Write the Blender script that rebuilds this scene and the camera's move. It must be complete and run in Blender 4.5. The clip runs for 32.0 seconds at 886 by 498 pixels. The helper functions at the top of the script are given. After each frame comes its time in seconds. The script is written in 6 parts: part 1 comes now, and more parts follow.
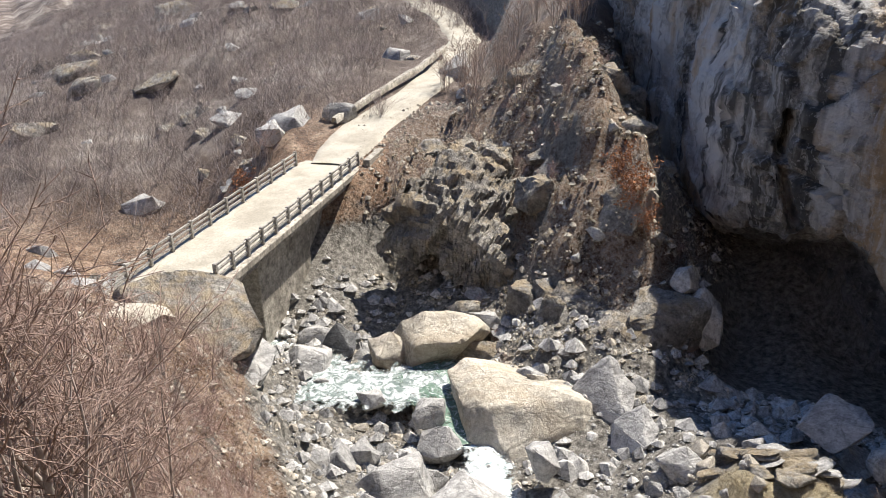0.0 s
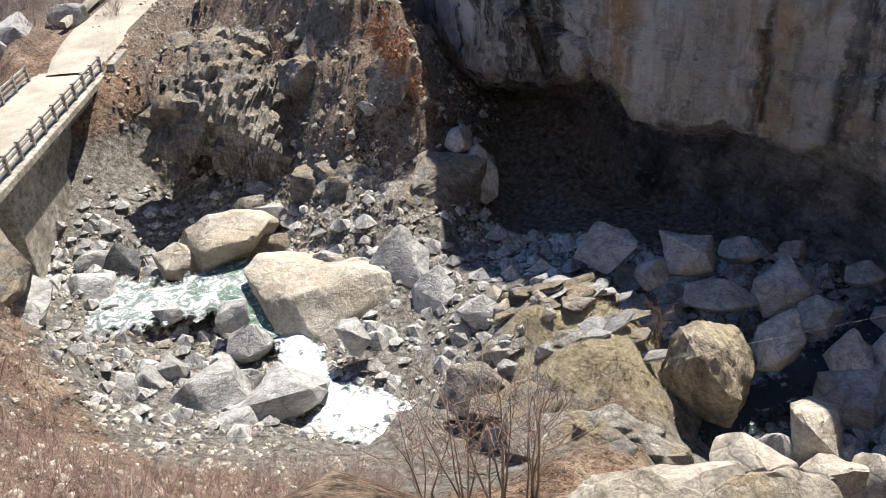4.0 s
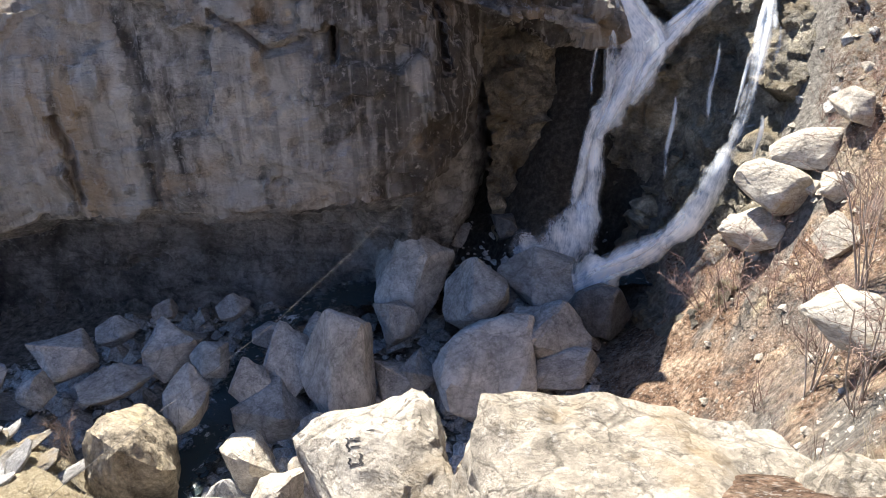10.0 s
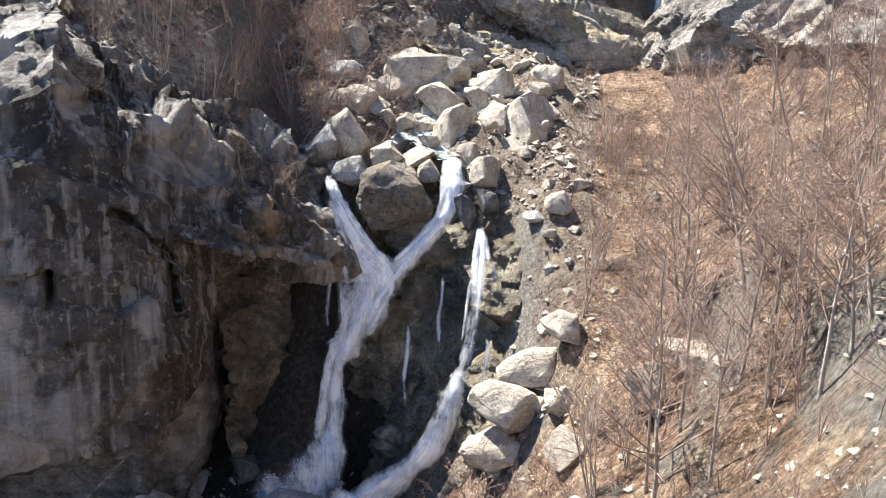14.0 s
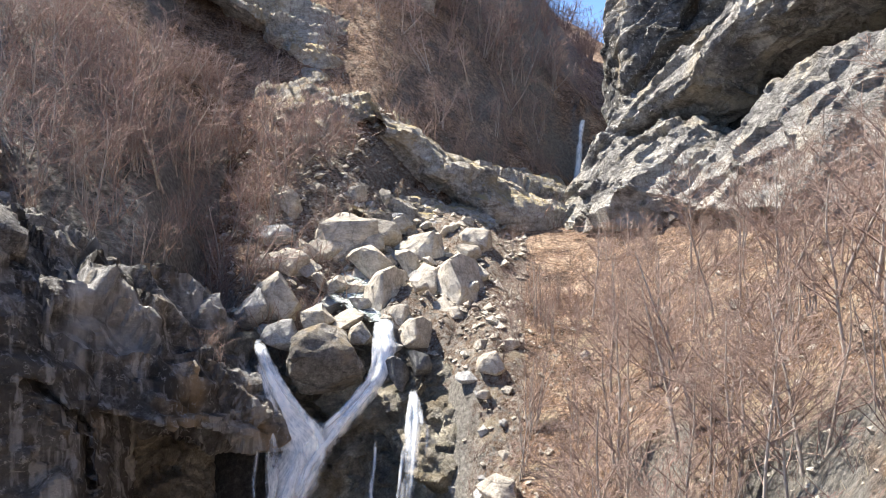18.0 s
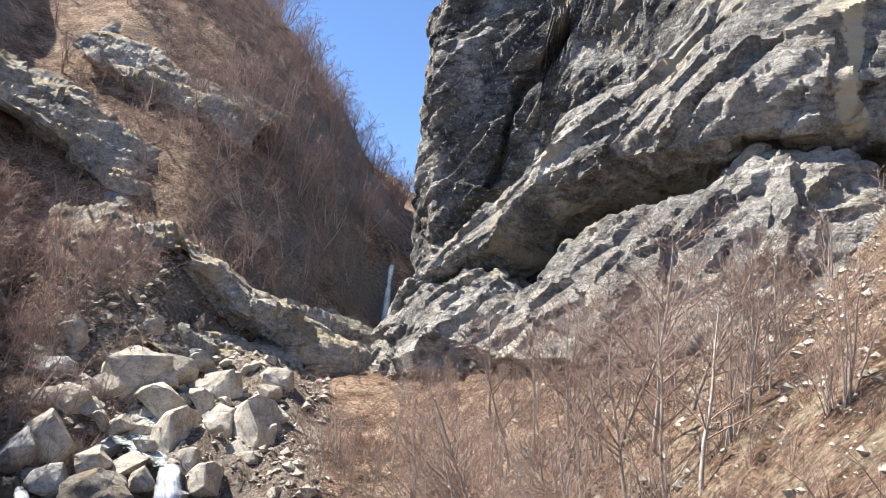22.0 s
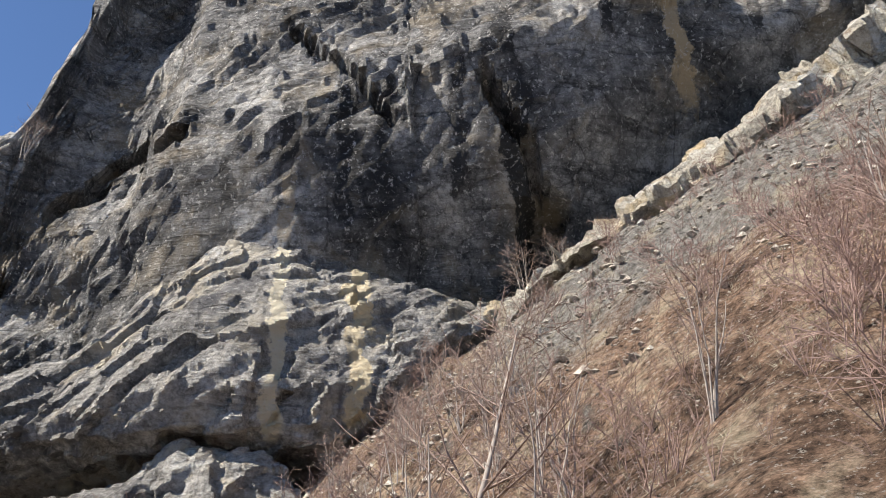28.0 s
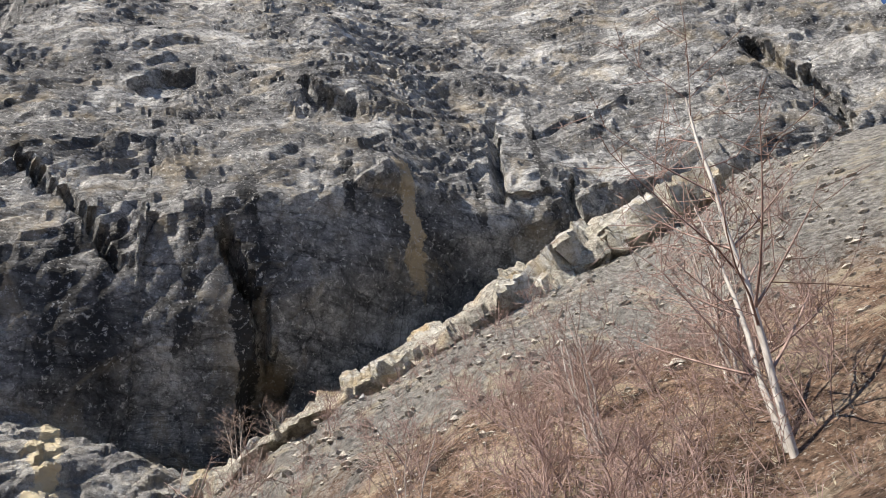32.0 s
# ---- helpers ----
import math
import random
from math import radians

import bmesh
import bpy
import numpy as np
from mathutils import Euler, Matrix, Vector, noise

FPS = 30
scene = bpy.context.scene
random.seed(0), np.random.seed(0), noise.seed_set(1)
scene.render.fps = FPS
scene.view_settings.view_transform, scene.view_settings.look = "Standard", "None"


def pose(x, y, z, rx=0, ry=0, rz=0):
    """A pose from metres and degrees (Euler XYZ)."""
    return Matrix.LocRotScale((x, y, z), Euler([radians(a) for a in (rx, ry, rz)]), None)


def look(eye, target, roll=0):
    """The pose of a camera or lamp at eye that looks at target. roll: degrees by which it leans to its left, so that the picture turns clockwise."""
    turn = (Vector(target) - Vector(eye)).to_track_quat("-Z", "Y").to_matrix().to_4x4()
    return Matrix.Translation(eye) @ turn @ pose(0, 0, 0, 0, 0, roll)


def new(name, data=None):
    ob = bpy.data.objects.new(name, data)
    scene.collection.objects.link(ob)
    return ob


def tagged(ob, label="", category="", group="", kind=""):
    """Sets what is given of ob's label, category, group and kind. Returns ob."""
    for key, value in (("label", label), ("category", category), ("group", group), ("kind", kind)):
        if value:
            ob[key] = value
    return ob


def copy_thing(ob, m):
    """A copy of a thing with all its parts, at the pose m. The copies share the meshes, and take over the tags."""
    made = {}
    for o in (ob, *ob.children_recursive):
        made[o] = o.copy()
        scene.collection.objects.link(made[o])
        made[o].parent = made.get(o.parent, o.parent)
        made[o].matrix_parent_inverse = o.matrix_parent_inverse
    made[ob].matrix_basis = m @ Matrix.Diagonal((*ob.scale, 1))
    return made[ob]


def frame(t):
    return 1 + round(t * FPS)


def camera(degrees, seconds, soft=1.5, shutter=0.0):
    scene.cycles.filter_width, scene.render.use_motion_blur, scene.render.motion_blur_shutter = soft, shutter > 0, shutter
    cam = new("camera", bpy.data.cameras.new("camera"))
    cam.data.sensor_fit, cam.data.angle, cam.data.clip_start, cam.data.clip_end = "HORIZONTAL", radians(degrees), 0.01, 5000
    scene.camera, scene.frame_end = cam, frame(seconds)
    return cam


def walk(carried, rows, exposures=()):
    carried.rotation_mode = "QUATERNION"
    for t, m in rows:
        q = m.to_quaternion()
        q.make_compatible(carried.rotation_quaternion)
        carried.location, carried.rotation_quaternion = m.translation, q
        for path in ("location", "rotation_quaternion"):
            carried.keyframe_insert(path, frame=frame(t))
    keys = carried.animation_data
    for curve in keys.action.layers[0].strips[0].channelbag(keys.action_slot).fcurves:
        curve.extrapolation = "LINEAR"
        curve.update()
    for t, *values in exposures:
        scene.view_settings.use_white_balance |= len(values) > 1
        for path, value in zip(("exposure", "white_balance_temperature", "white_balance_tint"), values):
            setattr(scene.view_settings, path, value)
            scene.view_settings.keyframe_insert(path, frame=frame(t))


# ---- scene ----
cam = camera(56.99, 32.0, 0.9)

# seconds, place, turn in degrees
PATH = [
    (0.0, -0.454, 0.08, -0.194, 67.14, 1.01, 79.57),
    (0.5, -0.448, 0.092, -0.203, 66.04, 1.28, 77.86),
    (1.0, -0.441, 0.105, -0.211, 65.02, 1.93, 75.74),
    (1.5, -0.433, 0.119, -0.22, 63.86, 2.34, 73.43),
    (2.0, -0.424, 0.129, -0.232, 62.31, 2.25, 71.9),
    (2.5, -0.414, 0.137, -0.244, 60.73, 2.38, 70.4),
    (4.5, -0.367, 0.209, -0.267, 57.67, 3.32, 58.21),
    (5.0, -0.352, 0.232, -0.269, 57.39, 3.24, 54.51),
    (5.5, -0.337, 0.253, -0.269, 57.34, 3.27, 50.97),
    (6.0, -0.322, 0.272, -0.269, 57.37, 3.43, 47.59),
    (6.5, -0.302, 0.294, -0.269, 57.42, 3.37, 43.61),
    (7.0, -0.274, 0.322, -0.267, 57.66, 2.85, 38.56),
    (7.5, -0.245, 0.346, -0.265, 58.02, 2.47, 33.73),
    (8.0, -0.214, 0.368, -0.262, 58.36, 2.23, 28.72),
    (8.5, -0.185, 0.384, -0.261, 58.53, 2.36, 24.26),
    (9.0, -0.161, 0.397, -0.259, 58.83, 2.3, 20.67),
    (9.5, -0.136, 0.41, -0.251, 59.79, 1.84, 17.31),
    (10.0, -0.115, 0.424, -0.239, 61.39, 1.42, 14.44),
    (10.5, -0.089, 0.439, -0.222, 63.65, 0.83, 11.03),
    (11.0, -0.062, 0.454, -0.201, 66.32, 0.07, 7.74),
    (11.5, -0.038, 0.464, -0.182, 68.6, -0.64, 4.92),
    (12.0, -0.019, 0.471, -0.166, 70.56, -1.13, 2.65),
    (12.5, -0.001, 0.477, -0.149, 72.61, -1.23, 0.55),
    (13.0, 0.013, 0.482, -0.132, 74.74, -1.11, -1.21),
    (13.5, 0.025, 0.485, -0.118, 76.38, -1.12, -2.67),
    (14.0, 0.032, 0.487, -0.109, 77.45, -1.46, -3.42),
    (14.5, 0.036, 0.489, -0.099, 78.61, -1.54, -3.94),
    (16.5, 0.057, 0.494, -0.052, 84.0, -1.72, -6.43),
    (17.0, 0.061, 0.495, -0.039, 85.48, -1.46, -6.88),
    (17.5, 0.064, 0.495, -0.026, 86.99, -1.07, -7.3),
    (18.0, 0.072, 0.495, -0.011, 88.71, -1.07, -8.21),
    (18.5, 0.08, 0.493, 0.004, 90.47, -1.66, -9.27),
    (19.0, 0.087, 0.492, 0.018, 92.12, -2.08, -10.1),
    (19.5, 0.092, 0.491, 0.029, 93.34, -2.13, -10.77),
    (20.0, 0.102, 0.488, 0.04, 94.54, -2.07, -11.99),
    (20.5, 0.115, 0.484, 0.05, 95.76, -2.32, -13.59),
    (21.0, 0.13, 0.479, 0.06, 96.93, -3.03, -15.57),
    (21.5, 0.151, 0.472, 0.069, 97.92, -3.23, -18.24),
    (22.0, 0.179, 0.46, 0.078, 99.03, -3.11, -21.7),
    (22.5, 0.218, 0.44, 0.093, 100.7, -2.65, -26.84),
    (23.0, 0.251, 0.418, 0.109, 102.66, -2.55, -31.53),
    (23.5, 0.272, 0.4, 0.125, 104.48, -2.79, -34.94),
    (24.0, 0.295, 0.38, 0.137, 105.88, -2.51, -38.48),
    (24.5, 0.315, 0.359, 0.147, 107.15, -1.85, -41.8),
    (25.0, 0.334, 0.336, 0.161, 108.78, -0.97, -45.19),
    (25.5, 0.348, 0.314, 0.175, 110.46, -0.09, -48.0),
    (27.5, 0.38, 0.232, 0.227, 117.02, 2.2, -57.52),
    (28.0, 0.382, 0.212, 0.244, 119.18, 2.76, -59.36),
    (28.5, 0.384, 0.191, 0.256, 120.89, 3.04, -61.74),
    (29.0, 0.391, 0.169, 0.261, 121.58, 3.35, -64.52),
    (29.5, 0.399, 0.143, 0.266, 122.21, 4.14, -67.62),
    (30.0, 0.401, 0.116, 0.275, 123.49, 4.74, -70.69),
    (30.5, 0.398, 0.095, 0.287, 125.17, 5.51, -72.71),
    (31.0, 0.394, 0.076, 0.299, 126.96, 6.34, -74.32),
    (31.5, 0.389, 0.057, 0.308, 128.43, 7.01, -76.16),
    (32.0, 0.389, 0.036, 0.312, 129.07, 8.15, -78.18),
]
EXPOSURES = [(0.0, 1.03), (2.5, 1.03), (5.0, 1.15), (7.0, 1.55), (8.5, 1.75), (11.0, 1.75), (13.0, 1.72), (19.0, 1.7), (23.0, 1.4), (26.0, 1.15), (28.0, 1.0), (32.0, 0.98)]
walk(cam, [(t, pose(*p)) for t, *p in PATH], EXPOSURES)

# ---------------------------------------------------------------- light
SUN_AZ, SUN_EL = -47.0, 53.0          # bearing clockwise from +Y, height in degrees
world = bpy.data.worlds.new("sky")
scene.world = world
world.use_nodes = True
wn = world.node_tree
wn.nodes.clear()
sky = wn.nodes.new("ShaderNodeTexSky")
sky.sky_type = "NISHITA"
sky.sun_disc = False
sky.sun_elevation, sky.sun_rotation = radians(SUN_EL), radians(SUN_AZ)
sky.altitude, sky.air_density, sky.dust_density, sky.ozone_density = 2500, 0.95, 0.0, 6.0
bg = wn.nodes.new("ShaderNodeBackground")
bg.inputs["Strength"].default_value = 0.09
out = wn.nodes.new("ShaderNodeOutputWorld")
wn.links.new(sky.outputs[0], bg.inputs[0])
wn.links.new(bg.outputs[0], out.inputs[0])
sun = new("sun", bpy.data.lights.new("sun", "SUN"))
sun.data.energy, sun.data.angle, sun.data.color = 5.0, radians(0.53), (1.0, 0.925, 0.82)
_a, _e = radians(SUN_AZ), radians(SUN_EL)
sun.matrix_world = look((60 * math.sin(_a), 60 * math.cos(_a), 80), (60 * math.sin(_a) - math.sin(_a) * math.cos(_e), 60 * math.cos(_a) - math.cos(_a) * math.cos(_e), 80 - math.sin(_e)))


# ---------------------------------------------------------------- noise in numpy
def _hash(ix, iy, iz, seed):
    h = (ix * 374761393 + iy * 668265263 + iz * 2147483647 + seed * 1274126177) & 0xFFFFFFFF
    h = ((h ^ (h >> 13)) * 1274126177) & 0xFFFFFFFF
    h = ((h ^ (h >> 16)) * 2246822519) & 0xFFFFFFFF
    return ((h ^ (h >> 15)) & 0xFFFFFF) / float(0xFFFFFF)


def vnoise(p, seed=0):
    """Smooth lattice noise in -1..1 at the rows of p."""
    q = np.floor(p).astype(np.int64)
    f = p - q
    f = f * f * (3 - 2 * f)
    r = 0
    for dx in (0, 1):
        wx = f[:, 0] if dx else 1 - f[:, 0]
        for dy in (0, 1):
            wy = f[:, 1] if dy else 1 - f[:, 1]
            for dz in (0, 1):
                wz = f[:, 2] if dz else 1 - f[:, 2]
                r = r + wx * wy * wz * _hash(q[:, 0] + dx, q[:, 1] + dy, q[:, 2] + dz, seed)
    return r * 2 - 1


def fbm(p, size, octaves=4, seed=0, gain=0.5, ridged=False):
    p = np.asarray(p, float) / size
    total, amp = np.zeros(len(p)), 1.0
    for o in range(octaves):
        n = vnoise(p * 2.03 ** o + 17.3 * o, seed + o)
        total += amp * ((1 - 2 * np.abs(n)) if ridged else n)
        amp *= gain
    return total


def facets(p, size, seed=0, tilt=0.5, step=0.5):
    """Broken rock: cells of that size, each a plane of its own slant and height (about -size/3..size/3)."""
    p = np.asarray(p, float) / size
    q = np.floor(p).astype(np.int64)
    best = np.full(len(p), 9e9)
    val = np.zeros(len(p))
    for dx in (-1, 0, 1):
        for dy in (-1, 0, 1):
            for dz in (-1, 0, 1):
                c = q + (dx, dy, dz)
                o = np.stack([_hash(c[:, 0], c[:, 1], c[:, 2], seed + k) for k in range(4)], -1)
                r = p - (c + 0.1 + 0.8 * o[:, :3])
                d = (r * r).sum(1)
                m = d < best
                best = np.where(m, d, best)
                g = (np.stack([o[:, 3], (o[:, 0] * 7.3) % 1, (o[:, 1] * 5.7) % 1], -1) - 0.5) * 2
                val = np.where(m, (r * g).sum(1) * tilt + (((o[:, 2] * 9.1) % 1) - 0.5) * step, val)
    return val * size


def smooth(a, b, x):
    t = np.clip((x - a) / (b - a), 0, 1)
    return t * t * (3 - 2 * t)


def polar(bearing, dist, z=0.0):
    """A place by its bearing (degrees clockwise from +Y), distance and height."""
    return np.array((dist * math.sin(radians(bearing)), dist * math.cos(radians(bearing)), z))


# ---------------------------------------------------------------- materials
def material(name):
    m = bpy.data.materials.new(name)
    m.use_nodes = True
    nt = m.node_tree
    b = nt.nodes["Principled BSDF"]
    return m, nt, b


def n_coord(nt, scale, kind="Object", rot=(0, 0, 0)):
    tc = nt.nodes.new("ShaderNodeTexCoord")
    mp = nt.nodes.new("ShaderNodeMapping")
    mp.inputs["Scale"].default_value = scale if isinstance(scale, tuple) else (scale,) * 3
    mp.inputs["Rotation"].default_value = rot
    if kind == "World":
        ge = nt.nodes.new("ShaderNodeNewGeometry")
        nt.links.new(ge.outputs["Position"], mp.inputs[0])
    else:
        nt.links.new(tc.outputs[kind], mp.inputs[0])
    return mp.outputs[0]


def n_noise(nt, vec, scale, detail=6, rough=0.6, distort=0.0):
    n = nt.nodes.new("ShaderNodeTexNoise")
    n.inputs["Scale"].default_value, n.inputs["Detail"].default_value = scale, detail
    n.inputs["Roughness"].default_value, n.inputs["Distortion"].default_value = rough, distort
    nt.links.new(vec, n.inputs["Vector"])
    return n.outputs[0]


def n_ramp(nt, fac, stops):
    r = nt.nodes.new("ShaderNodeValToRGB")
    el = r.color_ramp.elements
    while len(el) < len(stops):
        el.new(0.5)
    for e, (pos, col) in zip(el, stops):
        e.position = pos
        e.color = (*(col if isinstance(col, tuple) else (col,) * 3), 1)
    nt.links.new(fac, r.inputs[0])
    return r.outputs[0]


def n_mix(nt, fac, a, b, mode="MIX"):
    m = nt.nodes.new("ShaderNodeMix")
    m.data_type, m.blend_type = "RGBA", mode
    for sock, v in ((m.inputs[0], fac), (m.inputs[6], a), (m.inputs[7], b)):
        if isinstance(v, (int, float)):
            sock.default_value = v
        elif isinstance(v, tuple):
            sock.default_value = (*v, 1)
        else:
            nt.links.new(v, sock)
    return m.outputs[2]


def n_math(nt, op, a, b=0.0):
    m = nt.nodes.new("ShaderNodeMath")
    m.operation = op
    for i, v in enumerate((a, b)):
        if isinstance(v, (int, float)):
            m.inputs[i].default_value = v
        else:
            nt.links.new(v, m.inputs[i])
    return m.outputs[0]


def n_bump(nt, height, strength, distance, normal=None):
    b = nt.nodes.new("ShaderNodeBump")
    b.inputs["Strength"].default_value, b.inputs["Distance"].default_value = strength, distance
    nt.links.new(height, b.inputs["Height"])
    if normal is not None:
        nt.links.new(normal, b.inputs["Normal"])
    return b.outputs[0]


def n_up(nt):
    """How far the surface faces upwards, -1..1, from the true normal."""
    ge = nt.nodes.new("ShaderNodeNewGeometry")
    sp = nt.nodes.new("ShaderNodeSeparateXYZ")
    nt.links.new(ge.outputs["Normal"], sp.inputs[0])
    return sp.outputs[2]


def n_random(nt):
    return nt.nodes.new("ShaderNodeObjectInfo").outputs["Random"]


def rock_material(name, dark, mid, light, stain=None, size=1.0, kind="World", bump=0.6, rough=0.85, vary=0.0, moss=None, streak=None, crack_dark=0.35, flecks=None, bands=(), bed=0.0, grain=0.9):
    """Limestone: grain, patches and cracks at two scales; stain: (colour, amount); streak: (colour, amount) of vertical runs."""
    m, nt, b = material(name)
    v = n_coord(nt, 1.0 / size, kind)
    big = n_noise(nt, v, 0.35, 5, 0.62, 0.4)
    small = n_noise(nt, v, 3.2, 10, 0.76)
    col = n_ramp(nt, big, [(0.30, dark), (0.5, mid), (0.72, light)])
    col = n_mix(nt, grain, col, n_ramp(nt, small, [(0.31, 0.10), (0.5, 0.53), (0.69, 0.93)]), "OVERLAY")
    col = n_mix(nt, grain * 0.55, col, n_ramp(nt, n_noise(nt, v, 12.0, 8, 0.8), [(0.34, 0.16), (0.5, 0.52), (0.66, 0.9)]), "OVERLAY")
    vo = nt.nodes.new("ShaderNodeTexVoronoi")
    vo.feature = "DISTANCE_TO_EDGE"
    vo.inputs["Scale"].default_value = 0.7
    wv = n_mix(nt, 0.6, v, n_noise(nt, v, 1.1, 5), "LINEAR_LIGHT")
    nt.links.new(wv, vo.inputs["Vector"])
    crack = n_ramp(nt, vo.outputs[0], [(0.0, 0.0), (0.06, 1.0)])
    col = n_mix(nt, crack_dark, col, n_ramp(nt, vo.outputs[0], [(0.0, 0.2), (0.03, 1.0)]), "MULTIPLY")
    v2 = nt.nodes.new("ShaderNodeTexVoronoi")
    v2.feature = "DISTANCE_TO_EDGE"
    v2.inputs["Scale"].default_value = 2.4
    nt.links.new(n_mix(nt, 0.5, n_coord(nt, (0.6 / size, 0.6 / size, 1.5 / size), kind, (0.25, -0.4, 0.3)), n_noise(nt, v, 2.2, 5), "LINEAR_LIGHT"), v2.inputs["Vector"])
    fine_crack = n_ramp(nt, v2.outputs[0], [(0.0, 0.0), (0.07, 1.0)])
    col = n_mix(nt, crack_dark, col, n_ramp(nt, v2.outputs[0], [(0.0, 0.35), (0.05, 1.0)]), "MULTIPLY")
    layer = None
    if bed:                                   # thin tilted beds: dark joints and broken edges
        lv = n_coord(nt, (0.45 / size, 0.45 / size, 3.0 / size), kind, (0.22, -0.16, 0.1))
        layer = n_noise(nt, n_mix(nt, 0.25, lv, n_noise(nt, v, 0.7, 4), "LINEAR_LIGHT"), 1.0, 8, 0.7, 0.6)
        col = n_mix(nt, bed, col, n_ramp(nt, layer, [(0.36, 0.12), (0.46, 0.8), (0.6, 1.0)]), "MULTIPLY")
    if stain:
        st = n_ramp(nt, n_noise(nt, v, 0.55, 4, 0.6, 0.8), [(0.52, 0.0), (0.68, stain[1])])
        col = n_mix(nt, st, col, stain[0])
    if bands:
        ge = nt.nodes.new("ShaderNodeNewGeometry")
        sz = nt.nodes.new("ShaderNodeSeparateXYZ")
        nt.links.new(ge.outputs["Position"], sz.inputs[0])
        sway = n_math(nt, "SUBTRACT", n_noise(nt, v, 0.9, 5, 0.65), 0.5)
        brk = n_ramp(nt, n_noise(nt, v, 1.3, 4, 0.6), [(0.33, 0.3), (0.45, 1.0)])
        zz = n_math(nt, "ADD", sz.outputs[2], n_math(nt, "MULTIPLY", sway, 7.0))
    for bearing, width, c, amount, z_low, z_high in bands:     # a run of colour on the wall at that bearing, between two heights
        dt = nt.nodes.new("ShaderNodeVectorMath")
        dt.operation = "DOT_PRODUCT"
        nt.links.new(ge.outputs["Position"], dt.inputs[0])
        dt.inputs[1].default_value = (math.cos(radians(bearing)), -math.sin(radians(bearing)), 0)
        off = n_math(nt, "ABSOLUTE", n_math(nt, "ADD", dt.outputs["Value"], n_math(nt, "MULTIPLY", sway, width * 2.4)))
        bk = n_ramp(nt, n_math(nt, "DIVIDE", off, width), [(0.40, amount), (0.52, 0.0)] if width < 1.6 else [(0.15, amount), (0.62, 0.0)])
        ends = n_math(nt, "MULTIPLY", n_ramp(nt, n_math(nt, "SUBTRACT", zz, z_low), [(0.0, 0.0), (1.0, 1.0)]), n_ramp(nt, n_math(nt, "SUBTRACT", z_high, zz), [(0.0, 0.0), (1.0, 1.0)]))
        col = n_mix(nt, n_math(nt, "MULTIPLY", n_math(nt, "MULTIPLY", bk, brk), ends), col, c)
    if streak:
        sv = n_coord(nt, (1.1 / size, 1.1 / size, 0.09 / size), kind)
        for k, (c, a, s, lo, hi) in enumerate(streak):
            sk = n_ramp(nt, n_noise(nt, sv, s, 3, 0.55, 0.3), [(lo, 0.0), (hi, a)])
            col = n_mix(nt, sk, col, c)
    if flecks:
        fk = n_ramp(nt, n_noise(nt, v, 7.0, 7, 0.72, 0.3), [(0.56, 0.0), (0.66, flecks[1])])
        col = n_mix(nt, fk, col, flecks[0])
    if moss:
        up = n_ramp(nt, n_up(nt), [(0.55, 0.0), (0.85, 1.0)])
        mn = n_ramp(nt, n_noise(nt, v, 1.1, 5, 0.65), [(0.45, 0.0), (0.6, moss[1])])
        col = n_mix(nt, n_math(nt, "MULTIPLY", up, mn), col, moss[0])
    if vary:
        rv = n_ramp(nt, n_random(nt), [(0.0, 1 - vary), (1.0, 1.0 + vary * 0.0)])
        col = n_mix(nt, 1.0, col, rv, "MULTIPLY")
    nt.links.new(col, b.inputs["Base Color"])
    b.inputs["Roughness"].default_value = rough
    b.inputs["Specular IOR Level"].default_value = 0.3
    h = n_math(nt, "ADD", n_math(nt, "MULTIPLY", n_noise(nt, v, 1.3, 11, 0.74), 1.0), n_math(nt, "ADD", n_math(nt, "MULTIPLY", crack, 0.10), n_math(nt, "MULTIPLY", fine_crack, 0.02)))
    if layer is not None:
        h = n_math(nt, "ADD", h, n_math(nt, "MULTIPLY", layer, 1.5 * bed))
    nt.links.new(n_bump(nt, h, min(1.0, bump * 1.25), 0.55 * size), b.inputs["Normal"])
    return m


